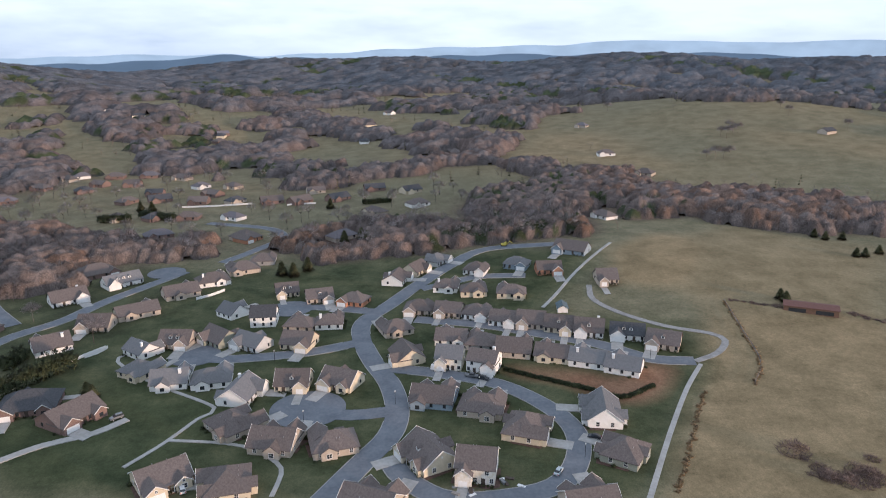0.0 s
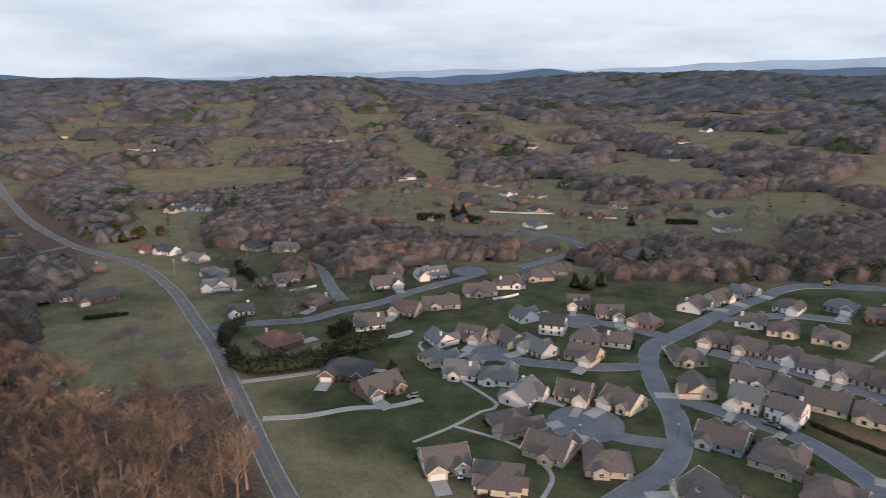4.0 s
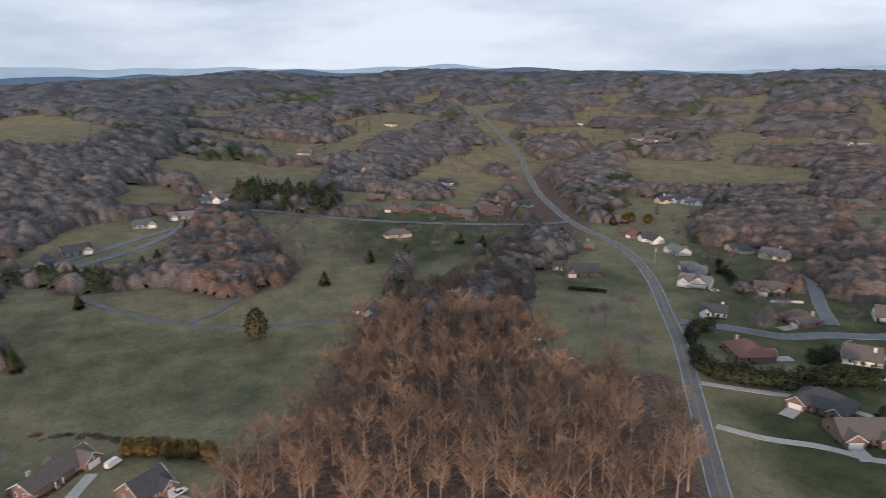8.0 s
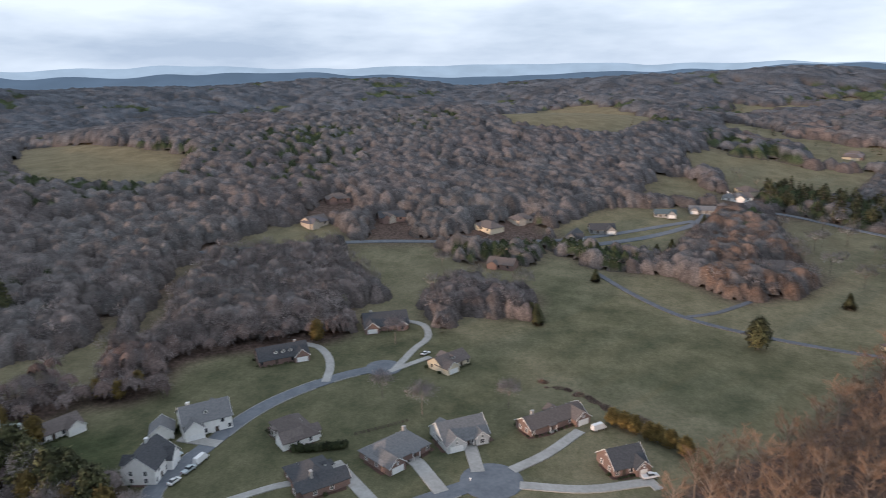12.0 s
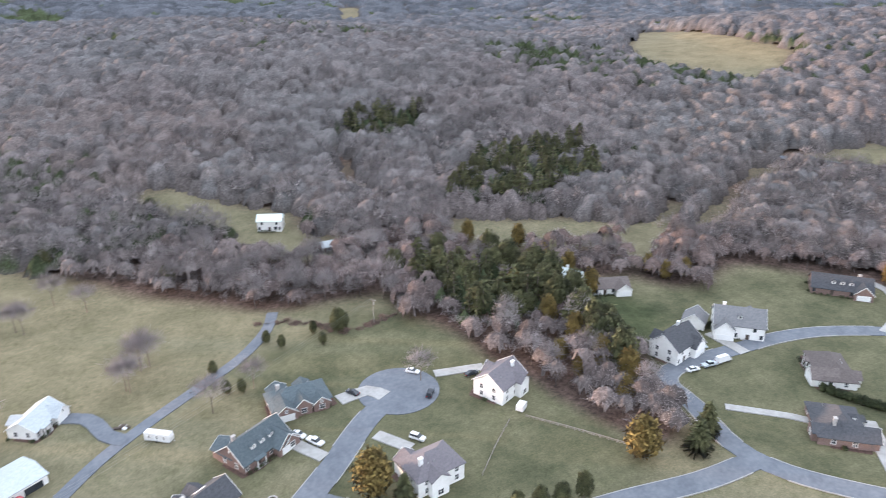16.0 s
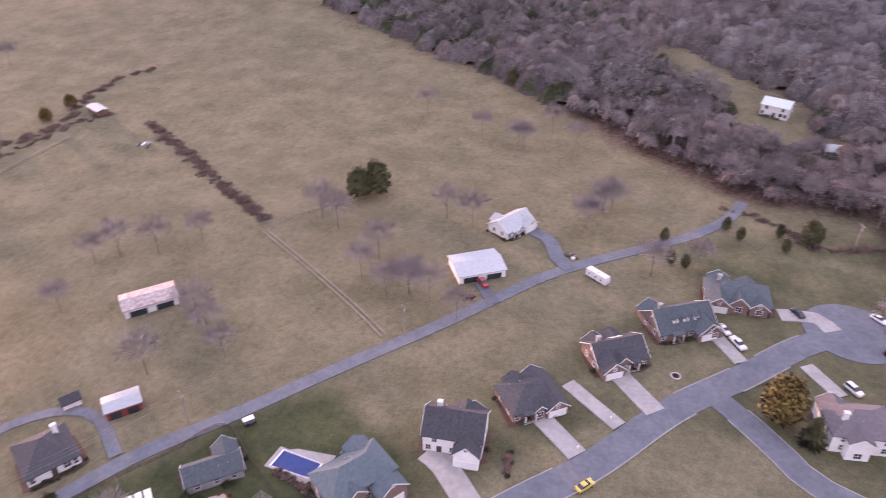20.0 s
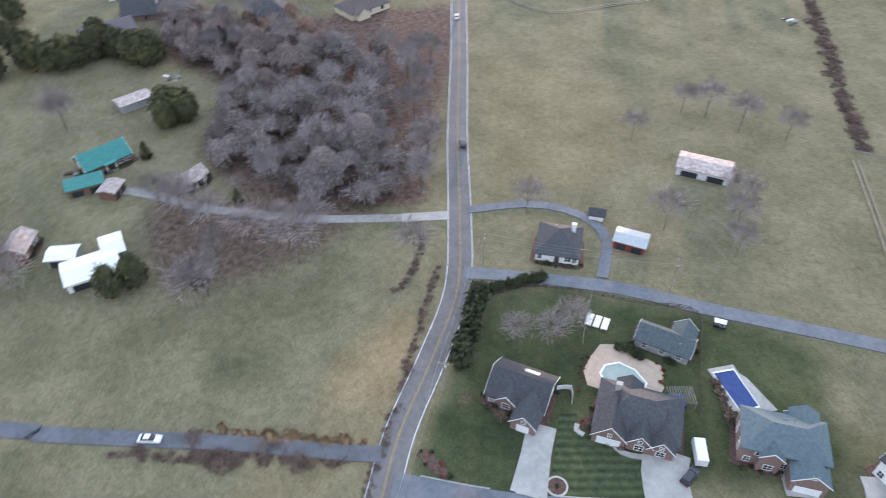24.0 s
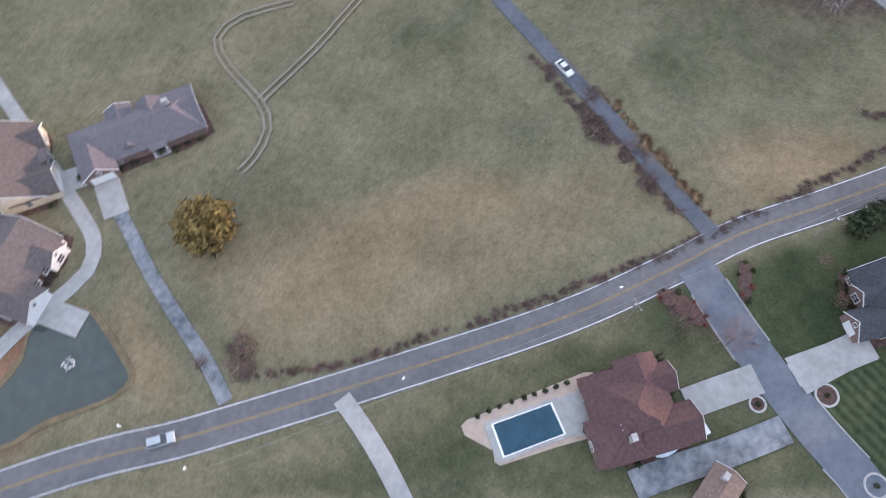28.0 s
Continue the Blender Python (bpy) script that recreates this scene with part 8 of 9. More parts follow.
def tractor(x, y, rot):
    top = new("tractor")
    top.matrix_basis = pose(x, y, float(height(x, y)), 0, 0, rot)
    tagged(top, "small red tractor parked on the grass", "tractor", "vehicles")
    mesh_object("body", *outline_body([(-0.9, 0.5), (-0.9, 1.1), (0.1, 1.0), (1.2, 1.0), (1.3, 0.5)], 0.8, 0.05), paint("red"), top)
    n = 14
    for sx, rad in ((-0.6, 0.65), (0.95, 0.4)):
        for sy in (-0.7, 0.7):
            wv = [(rad * math.cos(i * 2 * math.pi / n), k, rad * math.sin(i * 2 * math.pi / n)) for k in (-0.15, 0.15) for i in range(n)]
            wf = [(i, (i + 1) % n, (i + 1) % n + n, i + n) for i in range(n)] + [tuple(range(n))[::-1], tuple(range(n, 2 * n))]
            piece("wheel", shared(f"tractor_wheel_{rad}", (wv, wf), RUBBER), top, pose(sx, sy, rad))
    mesh_object("seat", *box(-0.7, -0.3, -0.25, 0.25, 1.1, 1.5), paint("dark"), top)


def excavator(x, y, rot):
    top = new("excavator")
    top.matrix_basis = pose(x, y, float(height(x, y)), 0, 0, rot)
    tagged(top, "yellow excavator standing on bare ground", "excavator", "vehicles")
    for s in (-1, 1):
        mesh_object("crawler", *outline_body([(-1.9, 0.3), (-1.5, 0.0), (1.5, 0.0), (1.9, 0.3), (1.5, 0.8), (-1.5, 0.8)], 0.6), RUBBER, top).location = (0, s * 1.0, 0)
    mesh_object("cab", *outline_body([(-1.8, 0.9), (-1.8, 2.0), (0.2, 2.0), (0.3, 2.9), (1.4, 2.9), (1.6, 0.9)], 2.2, 0.1), paint("yellow"), top)
    mesh_object("boom", *outline_body([(1.4, 1.4), (3.6, 3.9), (5.4, 2.6), (5.2, 2.4), (3.6, 3.4), (1.7, 1.2)], 0.4), paint("yellow"), top)


for home in [o for o in scene.objects if o.name.startswith("house") and o.get("group") == "houses"]:
    m = home.matrix_basis
    if math.hypot(*m.translation.xy) > 330:
        continue
    wall_ = next(c for c in home.children if c.name.startswith("wall"))
    hw, hd = max(v.co.x for v in wall_.data.vertices), max(v.co.y for v in wall_.data.vertices)
    for i in range(pick.randint(2, 4)):
        side = pick.choice((1, 1, -1))
        q = m @ Vector((pick.uniform(-hw, hw), side * (hd + (4.5 if side > 0 else 1.0)), 0)) if side < 0 else m @ Vector((pick.choice((-1, 1)) * (hw + 0.9), pick.uniform(-hd, hd), 0))
        shrub(q.x, q.y, pick.uniform(0.55, 1.0))

V_, F_, N_, base_ = [], [], [], 0
for i, (home, hx, hy, size) in enumerate(PLANTED):
    at_ = home.matrix_basis @ Vector((hx, hy, 0))
    if any(math.hypot(at_.x - p[0], at_.y - p[1]) < p[2] for p in ROADPTS if abs(at_.x - p[0]) < 5):
        continue
    v_, f_ = clump(700 + i, 1.5 * size, 1.1 * size, 44, 0.3)
    V_.append(v_ + np.array(at_))
    F_.append(f_ + base_)
    N_.append(crown_normals(v_))
    base_ += len(v_)
tagged(new("foundation_planting", array_mesh("foundation_planting", np.concatenate(V_), np.concatenate(F_), [HEDGE], None, np.concatenate(N_))), "low dark evergreen shrubs along the house fronts", "shrubs", kind="stuff")

evergreen(-155.3, -229.5, 16, "pine", 0.85)
evergreen(-153.0, -213.7, 16, "pine", 0.85)
evergreen(-152.1, -200.5, 16, "pine", 0.85)
evergreen(-151.5, -190.0, 16, "pine", 0.85)
evergreen(-159.2, -190.9, 16, "pine", 0.85)
evergreen(-152.1, -176.8, 16, "pine", 0.85)
evergreen(-149.8, -166.4, 16, "pine", 0.85)
evergreen(-147.9, -156.1, 16, "pine", 0.85)
evergreen(-144.6, -146.8, 16, "pine", 0.85)
evergreen(-143.3, -157.5, 16, "pine", 0.85)
evergreen(-160.6, -218.0, 16, "pine", 0.85)
evergreen(-162.3, -209.5, 16, "pine", 0.85)
evergreen(-152.8, -241.6, 16, "pine", 0.85)
evergreen(-144.9, -210.2, 13, "gold", 1.0)
evergreen(-142.6, -184.2, 13, "gold", 1.0)
evergreen(-142.5, -167.8, 13, "gold", 1.0)
evergreen(-139.5, -150.9, 13, "gold", 1.0)
evergreen(-142.6, -141.1, 13, "gold", 1.0)
evergreen(-50.9, -133.3, 14, "gold", 1.25)
evergreen(-56.5, -126.8, 9, "green", 1.3)
evergreen(-176.8, -216.1, 12, "gold", 1.0)
evergreen(-173.1, -196.9, 12, "gold", 1.0)
evergreen(-176.5, -253.6, 12, "gold", 1.0)
evergreen(-158.0, -269.2, 12, "gold", 1.0)
evergreen(-284.6, -142.1, 12, "gold", 1.0)
evergreen(-126.5, -240.7, 14, "pine", 0.9)
evergreen(-131.6, -222.3, 14, "pine", 0.9)
evergreen(-147.6, -229.8, 14, "pine", 0.9)
evergreen(-145.9, -203.3, 14, "pine", 0.9)
evergreen(-151.4, -192.1, 14, "pine", 0.9)
evergreen(-149.2, -176.0, 14, "pine", 0.9)
evergreen(-154.2, -166.0, 14, "pine", 0.9)
evergreen(-135.1, -255.8, 14, "pine", 0.9)
evergreen(-109.6, -248.1, 14, "pine", 0.9)
evergreen(-120.9, -111.3, 13, "gold", 1.3)
evergreen(-135.4, -105.1, 11, "green", 1.4)
evergreen(-143.3, -109.4, 11, "green", 1.4)
evergreen(-131.6, -162.7, 8, "gold", 1.4)
evergreen(-131.4, -150.6, 8, "gold", 1.4)
evergreen(-135.8, -134.9, 8, "gold", 1.4)
evergreen(-47.7, -223.0, 5, "pine", 0.75)
evergreen(-32.5, -195.7, 5, "pine", 0.75)
evergreen(-28.1, -197.3, 5, "pine", 0.75)
evergreen(-26.7, -211.1, 5, "pine", 0.75)
evergreen(-51.6, -217.1, 5, "pine", 0.75)
evergreen(-65.1, -212.3, 5, "pine", 0.75)
evergreen(-64.7, -221.6, 5, "pine", 0.75)
evergreen(-72.4, -108.3, 8, "pine", 0.7)
evergreen(-78.1, -108.5, 8, "pine", 0.7)
evergreen(-83.8, -107.2, 8, "pine", 0.7)
evergreen(-89.3, -105.8, 8, "pine", 0.7)
evergreen(-96.7, -106.3, 8, "pine", 0.7)
evergreen(28.5, 67.3, 10, "gold", 2.0)
evergreen(83.0, -218.0, 12, "pine", 1.05)
evergreen(78.1, -222.8, 13, "pine", 1.0)
evergreen(-324.4, 57.9, 15, "pine", 0.9)
evergreen(-425.6, 308.6, 9, "green", 1.6)
evergreen(-418.2, 285.1, 9, "green", 1.6)
evergreen(-485.8, 375.5, 9, "green", 1.6)
evergreen(-445.3, 374.4, 9, "green", 1.6)
evergreen(-431.8, 182.6, 9, "green", 1.6)
evergreen(-445.7, 231.6, 9, "green", 1.6)
evergreen(-430.6, 242.2, 9, "green", 1.6)
evergreen(-434.3, 265.1, 9, "green", 1.6)
evergreen(-301.9, 342.6, 9, "green", 1.6)
evergreen(-487.2, 404.4, 8, "gold", 1.8)
evergreen(-450.8, 397.7, 8, "gold", 1.8)
evergreen(-438.3, 405.4, 8, "gold", 1.8)
evergreen(-445.9, 387.1, 8, "gold", 1.8)
evergreen(-392.1, 112.2, 9, "green", 1.5)
evergreen(-426.0, 153.7, 9, "green", 1.5)
evergreen(-417.2, 172.5, 9, "green", 1.5)
evergreen(-541.9, 51.3, 9, "green", 1.5)
evergreen(-475.8, 25.8, 9, "green", 1.5)
evergreen(-340.4, -48.1, 9, "green", 1.5)
evergreen(-338.8, -44.8, 9, "green", 1.5)
evergreen(-412.7, 302.6, 9, "green", 1.5)
evergreen(-235.1, 1.2, 7, "gold", 1.5)
evergreen(-233.1, 4.3, 7, "gold", 1.5)
evergreen(-229.3, 9.3, 7, "gold", 1.5)
evergreen(-228.3, 12.3, 7, "gold", 1.5)
evergreen(-225.7, 16.2, 7, "gold", 1.5)
evergreen(-222.1, 20.9, 7, "gold", 1.5)
evergreen(-237.0, -3.0, 7, "gold", 1.5)
evergreen(-355.5, -66.4, 8, "green", 1.6)
evergreen(-343.4, -58.3, 8, "green", 1.6)
evergreen(-332.4, -43.4, 8, "green", 1.6)
evergreen(-330.8, -148.1, 8, "green", 1.6)
evergreen(-466.9, 16.2, 8, "green", 1.6)
evergreen(-468.8, 31.7, 8, "green", 1.6)
evergreen(-407.2, -19.7, 8, "green", 1.6)
evergreen(143.4, 24.7, 9, "pine", 1.0)
evergreen(144.9, 18.9, 9, "pine", 1.0)
evergreen(215.5, 0.7, 9, "pine", 1.0)
evergreen(217.0, -6.1, 9, "pine", 1.0)
evergreen(271.2, -31.3, 9, "pine", 1.0)
evergreen(166.2, -11.5, 6, "green")
evergreen(112.5, 93.6, 7, "gold", 1.2)
evergreen(119.6, 113.3, 7, "green", 1.2)
evergreen(125.6, 113.6, 7, "green", 1.2)
evergreen(274.6, 9.5, 11, "pine", 1.2)
evergreen(266.7, 4.8, 11, "pine", 1.2)
evergreen(267.8, -1.2, 11, "pine", 1.2)
evergreen(222.1, -0.6, 11, "pine", 1.2)
evergreen(219.1, -5.3, 11, "pine", 1.2)
evergreen(20.9, -332.3, 9, "pine")
evergreen(44.1, -346.3, 9, "pine")
evergreen(-24.3, -291.1, 9, "pine")
evergreen(-73.7, -218.4, 9, "pine")
evergreen(-29.2, -373.4, 9, "pine")
evergreen(-122.5, -226.6, 9, "pine")
evergreen(-131.4, -229.0, 9, "pine")
evergreen(-135.0, -216.7, 9, "pine")
evergreen(-138.2, -205.2, 9, "pine")
evergreen(-141.3, -194.5, 9, "pine")
evergreen(-163.5, -225.3, 9, "gold")
evergreen(-177.9, -235.9, 9, "gold")
evergreen(-219.8, -191.0, 9, "gold")
evergreen(-210.1, -192.4, 9, "gold")
evergreen(-209.4, -202.2, 9, "gold")
evergreen(-81.7, 402.8, 9, "green", 1.6)
evergreen(-88.1, 392.3, 9, "green", 1.6)
evergreen(-95.3, 394.8, 9, "green", 1.6)
evergreen(-67.7, 465.1, 9, "green", 1.6)
evergreen(-56.7, 471.3, 9, "green", 1.6)
evergreen(-52.0, 463.3, 9, "green", 1.6)
evergreen(-93.5, 570.7, 9, "green", 1.6)
evergreen(-253.5, 574.9, 9, "green", 1.6)
evergreen(-243.7, 574.2, 9, "green", 1.6)
evergreen(-137.8, 245.1, 6, "green", 1.8)
evergreen(-134.5, 242.7, 6, "green", 1.8)
evergreen(171.3, 335.4, 6, "green", 1.8)
evergreen(172.6, 331.9, 6, "green", 1.8)
evergreen(252.6, 409.6, 6, "green", 1.8)
evergreen(258.1, 410.0, 6, "green", 1.8)
evergreen(270.8, 416.6, 6, "green", 1.8)
evergreen(245.9, 470.0, 6, "green", 1.8)
evergreen(250.1, 455.2, 6, "green", 1.8)
evergreen(254.0, 448.2, 6, "green", 1.8)
evergreen(265.5, 448.6, 6, "green", 1.8)
lone_tree(152.4, -157.3, 7)
lone_tree(146.9, -162.8, 7)
lone_tree(135.5, -166.9, 7)
lone_tree(124.7, -176.3, 7)
lone_tree(104.2, -137.1, 7)
lone_tree(97.4, -131.2, 7)
lone_tree(89.6, -124.9, 7)
lone_tree(106.1, -114.3, 7)
lone_tree(145.9, -132.4, 7)
lone_tree(91.1, -200.1, 8)
lone_tree(83.3, -194.9, 8)
lone_tree(65.8, -168.5, 8)
lone_tree(63.7, -180.2, 8)
lone_tree(49.0, -163.3, 8)
lone_tree(41.9, -160.5, 8)
lone_tree(47.8, -209.5, 8)
lone_tree(37.9, -206.0, 8)
lone_tree(-8.8, -226.0, 8)
lone_tree(-1.4, -212.9, 8)
lone_tree(128.1, -83.9, 7, "grey")
lone_tree(78.5, -303.8, 7, "grey")
lone_tree(28.9, -272.6, 7, "grey")
lone_tree(48.8, -284.1, 7, "grey")
lone_tree(32.5, -154.6, 7)
lone_tree(49.1, -162.5, 7)
lone_tree(55.2, -160.3, 7)
lone_tree(-6.3, -228.7, 7)
lone_tree(-0.3, -214.5, 7)
lone_tree(-36.4, -196.2, 7)
lone_tree(-84.7, -173.8, 7)
lone_tree(-22.0, -188.9, 7)
lone_tree(31.6, -275.8, 7)
lone_tree(7.4, -281.1, 7)
lone_tree(18.6, -293.7, 7)
lone_tree(-5.9, -224.6, 7)
lone_tree(-98.8, -235.0, 10)
lone_tree(-92.0, -243.0, 10)
lone_tree(181.8, 54.2, 8)
lone_tree(141.2, 61.8, 8)
lone_tree(227.4, 31.1, 8)
lone_tree(151.0, 45.7, 8)
lone_tree(123.0, -47.8, 8)
lone_tree(162.6, 3.8, 9)
lone_tree(154.5, -2.4, 9)
lone_tree(144.5, -10.8, 9)
lone_tree(135.2, -20.5, 9)
lone_tree(130.1, 6.5, 9)
lone_tree(87.8, -57.9, 6)
lone_tree(84.5, -65.0, 6)
lone_tree(85.3, -71.5, 6)
lone_tree(53.2, -20.6, 9, "red")
lone_tree(53.7, -29.3, 9, "red")
lone_tree(77.3, -40.0, 4, "red")
lone_tree(70.6, -45.1, 4, "red")
lone_tree(90.4, -60.7, 4, "red")
lone_tree(84.6, -67.5, 4, "red")
lone_tree(54.9, -28.7, 4, "red")
lone_tree(-231.8, 298.2, 5)
lone_tree(-221.3, 288.0, 5)
lone_tree(-232.5, 310.8, 5)
lone_tree(-263.4, 289.2, 5)
lone_tree(-203.1, 324.2, 5)
lone_tree(-257.9, 315.7, 5)
lone_tree(-245.9, 308.7, 5)
lone_tree(-216.4, 296.6, 5)
lone_tree(-267.5, 237.5, 7)
lone_tree(-263.7, 209.0, 7)
lone_tree(-259.8, 216.5, 7)
lone_tree(-219.6, 202.9, 7)
lone_tree(-219.6, 277.2, 7)
lone_tree(-213.2, 273.4, 7)
lone_tree(-398.6, 137.9, 7)
lone_tree(-411.1, 84.4, 7)
lone_tree(-411.9, 199.4, 7)
lone_tree(-227.9, -72.5, 7)
lone_tree(-241.1, -42.0, 7)
lone_tree(-237.7, -91.9, 7)
lone_tree(-373.9, -189.2, 7)
lone_tree(-292.0, -105.3, 7)
lone_tree(-300.7, -158.0, 7)
lone_tree(-405.9, -113.9, 7)
for ex, ey in ((277.9, -243.2), (273.0, -247.3), (249.5, -256.4), (249.2, -273.7), (264.0, -205.0)):
    evergreen(ex, ey, 7, "gold", 1.5)
for ex, ey in ((290.5, 71.5), (281.0, 60.0), (274.4, 52.5), (276.0, 40.0), (285.8, 42.6), (271.1, 28.2), (281.5, 15.0), (262.2, 1.6)):
    evergreen(ex, ey, 13, "pine", 0.95)
evergreen(200.8, 9.4, 6, "green", 1.3)
evergreen(253.6, 62.1, 3.5, "green", 1.3)
evergreen(138.3, 5.2, 8, "green", 1.2)
for ex, ey in ((192.4, 54.4), (158.2, 48.5), (161.0, 63.9), (229.4, 31.2), (169.8, 3.5), (318.9, -315.7), (336.8, -261.4), (300.0, -235.0)):
    lone_tree(ex, ey, 8)
for ex, ey in ((326, 822), (328, 809), (340, 823), (350, 832), (345, 846), (270, 712), (279, 712), (289, 715), (296, 719), (174, 1225), (203, 1258), (243, 1039), (426, 976), (448, 939), (444, 906), (478, 829)):
    lone_tree(ex, ey, 8)
hedge(4.2, 5.5, [(85.1, -42.4), (91.1, -46.7), (97.3, -51.7), (103.3, -56.2), (105.6, -58.9)])
hedge(2.0, 3.0, [(105.0, -59.4), (104.7, -65.6), (103.1, -74.4)])
hedge(6.0, 9.0, [(-211.0, 226.6), (-197.7, 219.7), (-185.4, 223.2), (-169.5, 238.6)])
hedge(6.5, 9.5, [(-169.5, 238.6), (-167.6, 250.1), (-162.7, 259.8), (-156.2, 270.2)])
hedge(6.0, 8.0, [(-222.5, 235.5), (-233.3, 251.5), (-232.9, 258.0)])
hedge(6.0, 7.0, [(-185.5, 265.6), (-181.6, 272.8), (-182.7, 279.5)])
hedge(3.5, 5.0, [(-317.2, 355.9), (-288.9, 335.1), (-265.6, 319.1)])
hedge(6.0, 7.0, [(-273, 536), (-247, 538)])
hedge(6.0, 7.0, [(-247, 554), (-211, 538)])
hedge(2.5, 4.0, [(-69, 584), (-45, 590)])
hedge(2.0, 3.0, [(-191.6, -109.3), (-193.6, -101.7), (-199.4, -90.2)])
hedge(1.2, 1.4, [(24.2, 263.8), (39.2, 254.7), (55.4, 245.5), (66.8, 238.4), (81.1, 247.3)])
hedge(1.6, 2.0, [(-319.9, 237.8), (-304.9, 252.7)])
scrub(0.45, [(8.4, 46.3), (10.3, 42.7), (14.1, 36.6), (19.3, 30.1), (25.4, 24.1), (32.3, 17.9)])
scrub(0.6, [(35.0, 15.0), (49.9, 1.0), (68.0, -14.9), (83.9, -26.9)])
scrub(1.0, [(97.7, 29.0), (92.0, 19.4), (86.4, 10.2), (83.1, 1.0), (75.5, -12.1)])
scrub(1.4, [(86.2, 12.6), (87.1, 10.1), (85.3, 8.5)])
tall_grass(0.9, [(79.6, -15.0), (85.2, -4.6), (90.2, 4.2), (94.0, 10.8)])
scrub(2.0, [(92.6, 13.7), (90.4, 12.6), (88.2, 10.9)])
scrub(1.5, [(96.5, 18.0), (91.0, 12.5), (84.6, 3.0), (79.1, -5.2)])
scrub(1.9, [(262.0, -169.2), (256.2, -193.8), (252.0, -223.8), (242.0, -251.8), (251.1, -300.1), (241.0, -328.9)])
scrub(2.0, [(203.1, -265.7), (185.0, -252.0), (167.8, -238.6), (150.0, -225.0), (130.0, -209.0), (112.0, -196.0)])
scrub(2.2, [(12.2, 45.5), (9.4, 48.5), (6.8, 52.5)])
scrub(0.6, [(86.8, -28.2), (90.8, -31.8), (102.8, -40.5), (117.8, -52.2)])
scrub(1.1, [(199.8, -263.4), (175.1, -245.4), (151.8, -226.9), (131.4, -210.7), (110.6, -195.5)])
scrub(1.7, [(266.1, -147.4), (257.7, -171.2), (247.2, -201.4), (237.2, -246.0), (228.6, -270.3)])
scrub(1.2, [(143.9, 335.3), (157.3, 329.7), (169.3, 325.1)])
scrub(1.2, [(196.7, 318.6), (209.4, 308.8)])
scrub(3.0, [(114.2, 200.6), (118.1, 194.0), (125.2, 190.8), (129.5, 186.2), (137.6, 193.7)])
scrub(2.4, [(113.5, 188.6), (122.2, 185.4), (130.8, 181.3)])
scrub(2.2, [(111.3, 191.0), (118.4, 187.9), (125.3, 184.8), (132.9, 184.7)])
scrub(1.5, [(-266.7, -36.5), (-262.1, -24.3), (-252.8, -10.0), (-244.1, 3.3), (-231.8, 15.5)])
scrub(1.3, [(-45.7, -238.0), (-62.3, -232.2), (-75.7, -217.7), (-95.2, -220.5)])
scrub(1.2, [(142.7, 124.6), (149.9, 121.3), (158.6, 118.3)])
scrub(0.7, [(114.4, -39.0), (120.0, -45.9), (130.8, -53.8)])
bed([(71.1, -26.3), (71.4, -29.0), (68.6, -29.5), (64.2, -30.8), (63.3, -29.6), (66.2, -27.5)])
bed([(11.3, -105.6), (11.3, -109.0), (10.3, -110.2), (9.4, -108.8), (9.5, -103.0), (10.6, -102.1)])
bed([(57.8, -14.4), (59.7, -16.8), (59.2, -20.0), (58.1, -23.4), (56.2, -25.5), (54.9, -23.7), (55.5, -19.7), (56.1, -16.0)])
bed([(62.8, -59.6), (64.5, -62.2), (60.7, -63.6), (56.2, -66.3), (53.3, -69.6), (52.1, -68.8), (54.2, -65.1), (56.2, -63.2), (58.7, -61.5)])
patio("tan", [(79.6, -75.9), (77.7, -79.7), (73.0, -82.2), (68.8, -84.7), (66.0, -83.6), (63.8, -80.0), (65.9, -75.8), (68.9, -70.2), (71.1, -67.7), (73.4, -67.7), (77.4, -71.8)])
patio("pale", [(63.0, -94.3), (62.6, -97.9), (58.1, -99.8), (54.0, -99.8), (48.8, -99.8), (49.5, -96.2), (52.6, -91.1), (57.4, -91.5)])
patio("tan", [(18.4, 7.0), (19.6, 6.7), (37.1, -8.3), (37.9, -9.8), (28.1, -15.1), (22.9, -9.4), (15.5, -2.0), (15.6, -0.9), (17.2, 0.2), (17.2, 5.7)])
patio("pale", [(30.6, -6.4), (36.0, -10.0), (28.9, -14.9), (25.7, -11.3)])
shrub_row(0.55, 1.9, "green", [(19.4, 6.4), (23.0, 3.9), (27.3, -0.1), (33.9, -6.4)])
shrub_row(0.4, 1.5, "red", [(79.1, -73.0), (74.4, -67.7), (70.0, -63.6)])
shrub_row(0.4, 1.5, "green", [(79.5, -71.6), (74.7, -66.7)])
hedge(1.6, 1.9, [(77.5, -77.8), (75.9, -80.0), (72.5, -81.8)])
shrub_row(0.5, 1.4, "red", [(71.4, -82.6), (68.7, -84.6), (66.1, -83.5), (64.3, -80.8)])
shrub_row(0.6, 1.3, "green", [(60.3, -61.7), (58.1, -63.0), (56.1, -64.4)])
shrub_row(0.5, 1.2, "green", [(57.1, -66.2), (54.4, -68.6)])
shrub_row(1.6, 2.6, "green", [(84.9, -54.2), (84.5, -52.3)])
shrub_row(2.0, 3.0, "green", [(76.7, -45.1), (75.1, -43.5)])
shrub_row(0.9, 1.5, "green", [(73.1, -45.8), (71.1, -47.9), (69.7, -49.1)])
shrub_row(0.8, 1.6, "brush", [(61.9, -92.9), (55.5, -91.0), (49.8, -88.2)])
shrub_row(1.5, 2.0, "green", [(45.5, -16.8), (44.7, -19.0), (43.0, -20.4)])
shrub_row(0.9, 1.6, "brush", [(44.6, -14.2), (45.2, -14.7)])
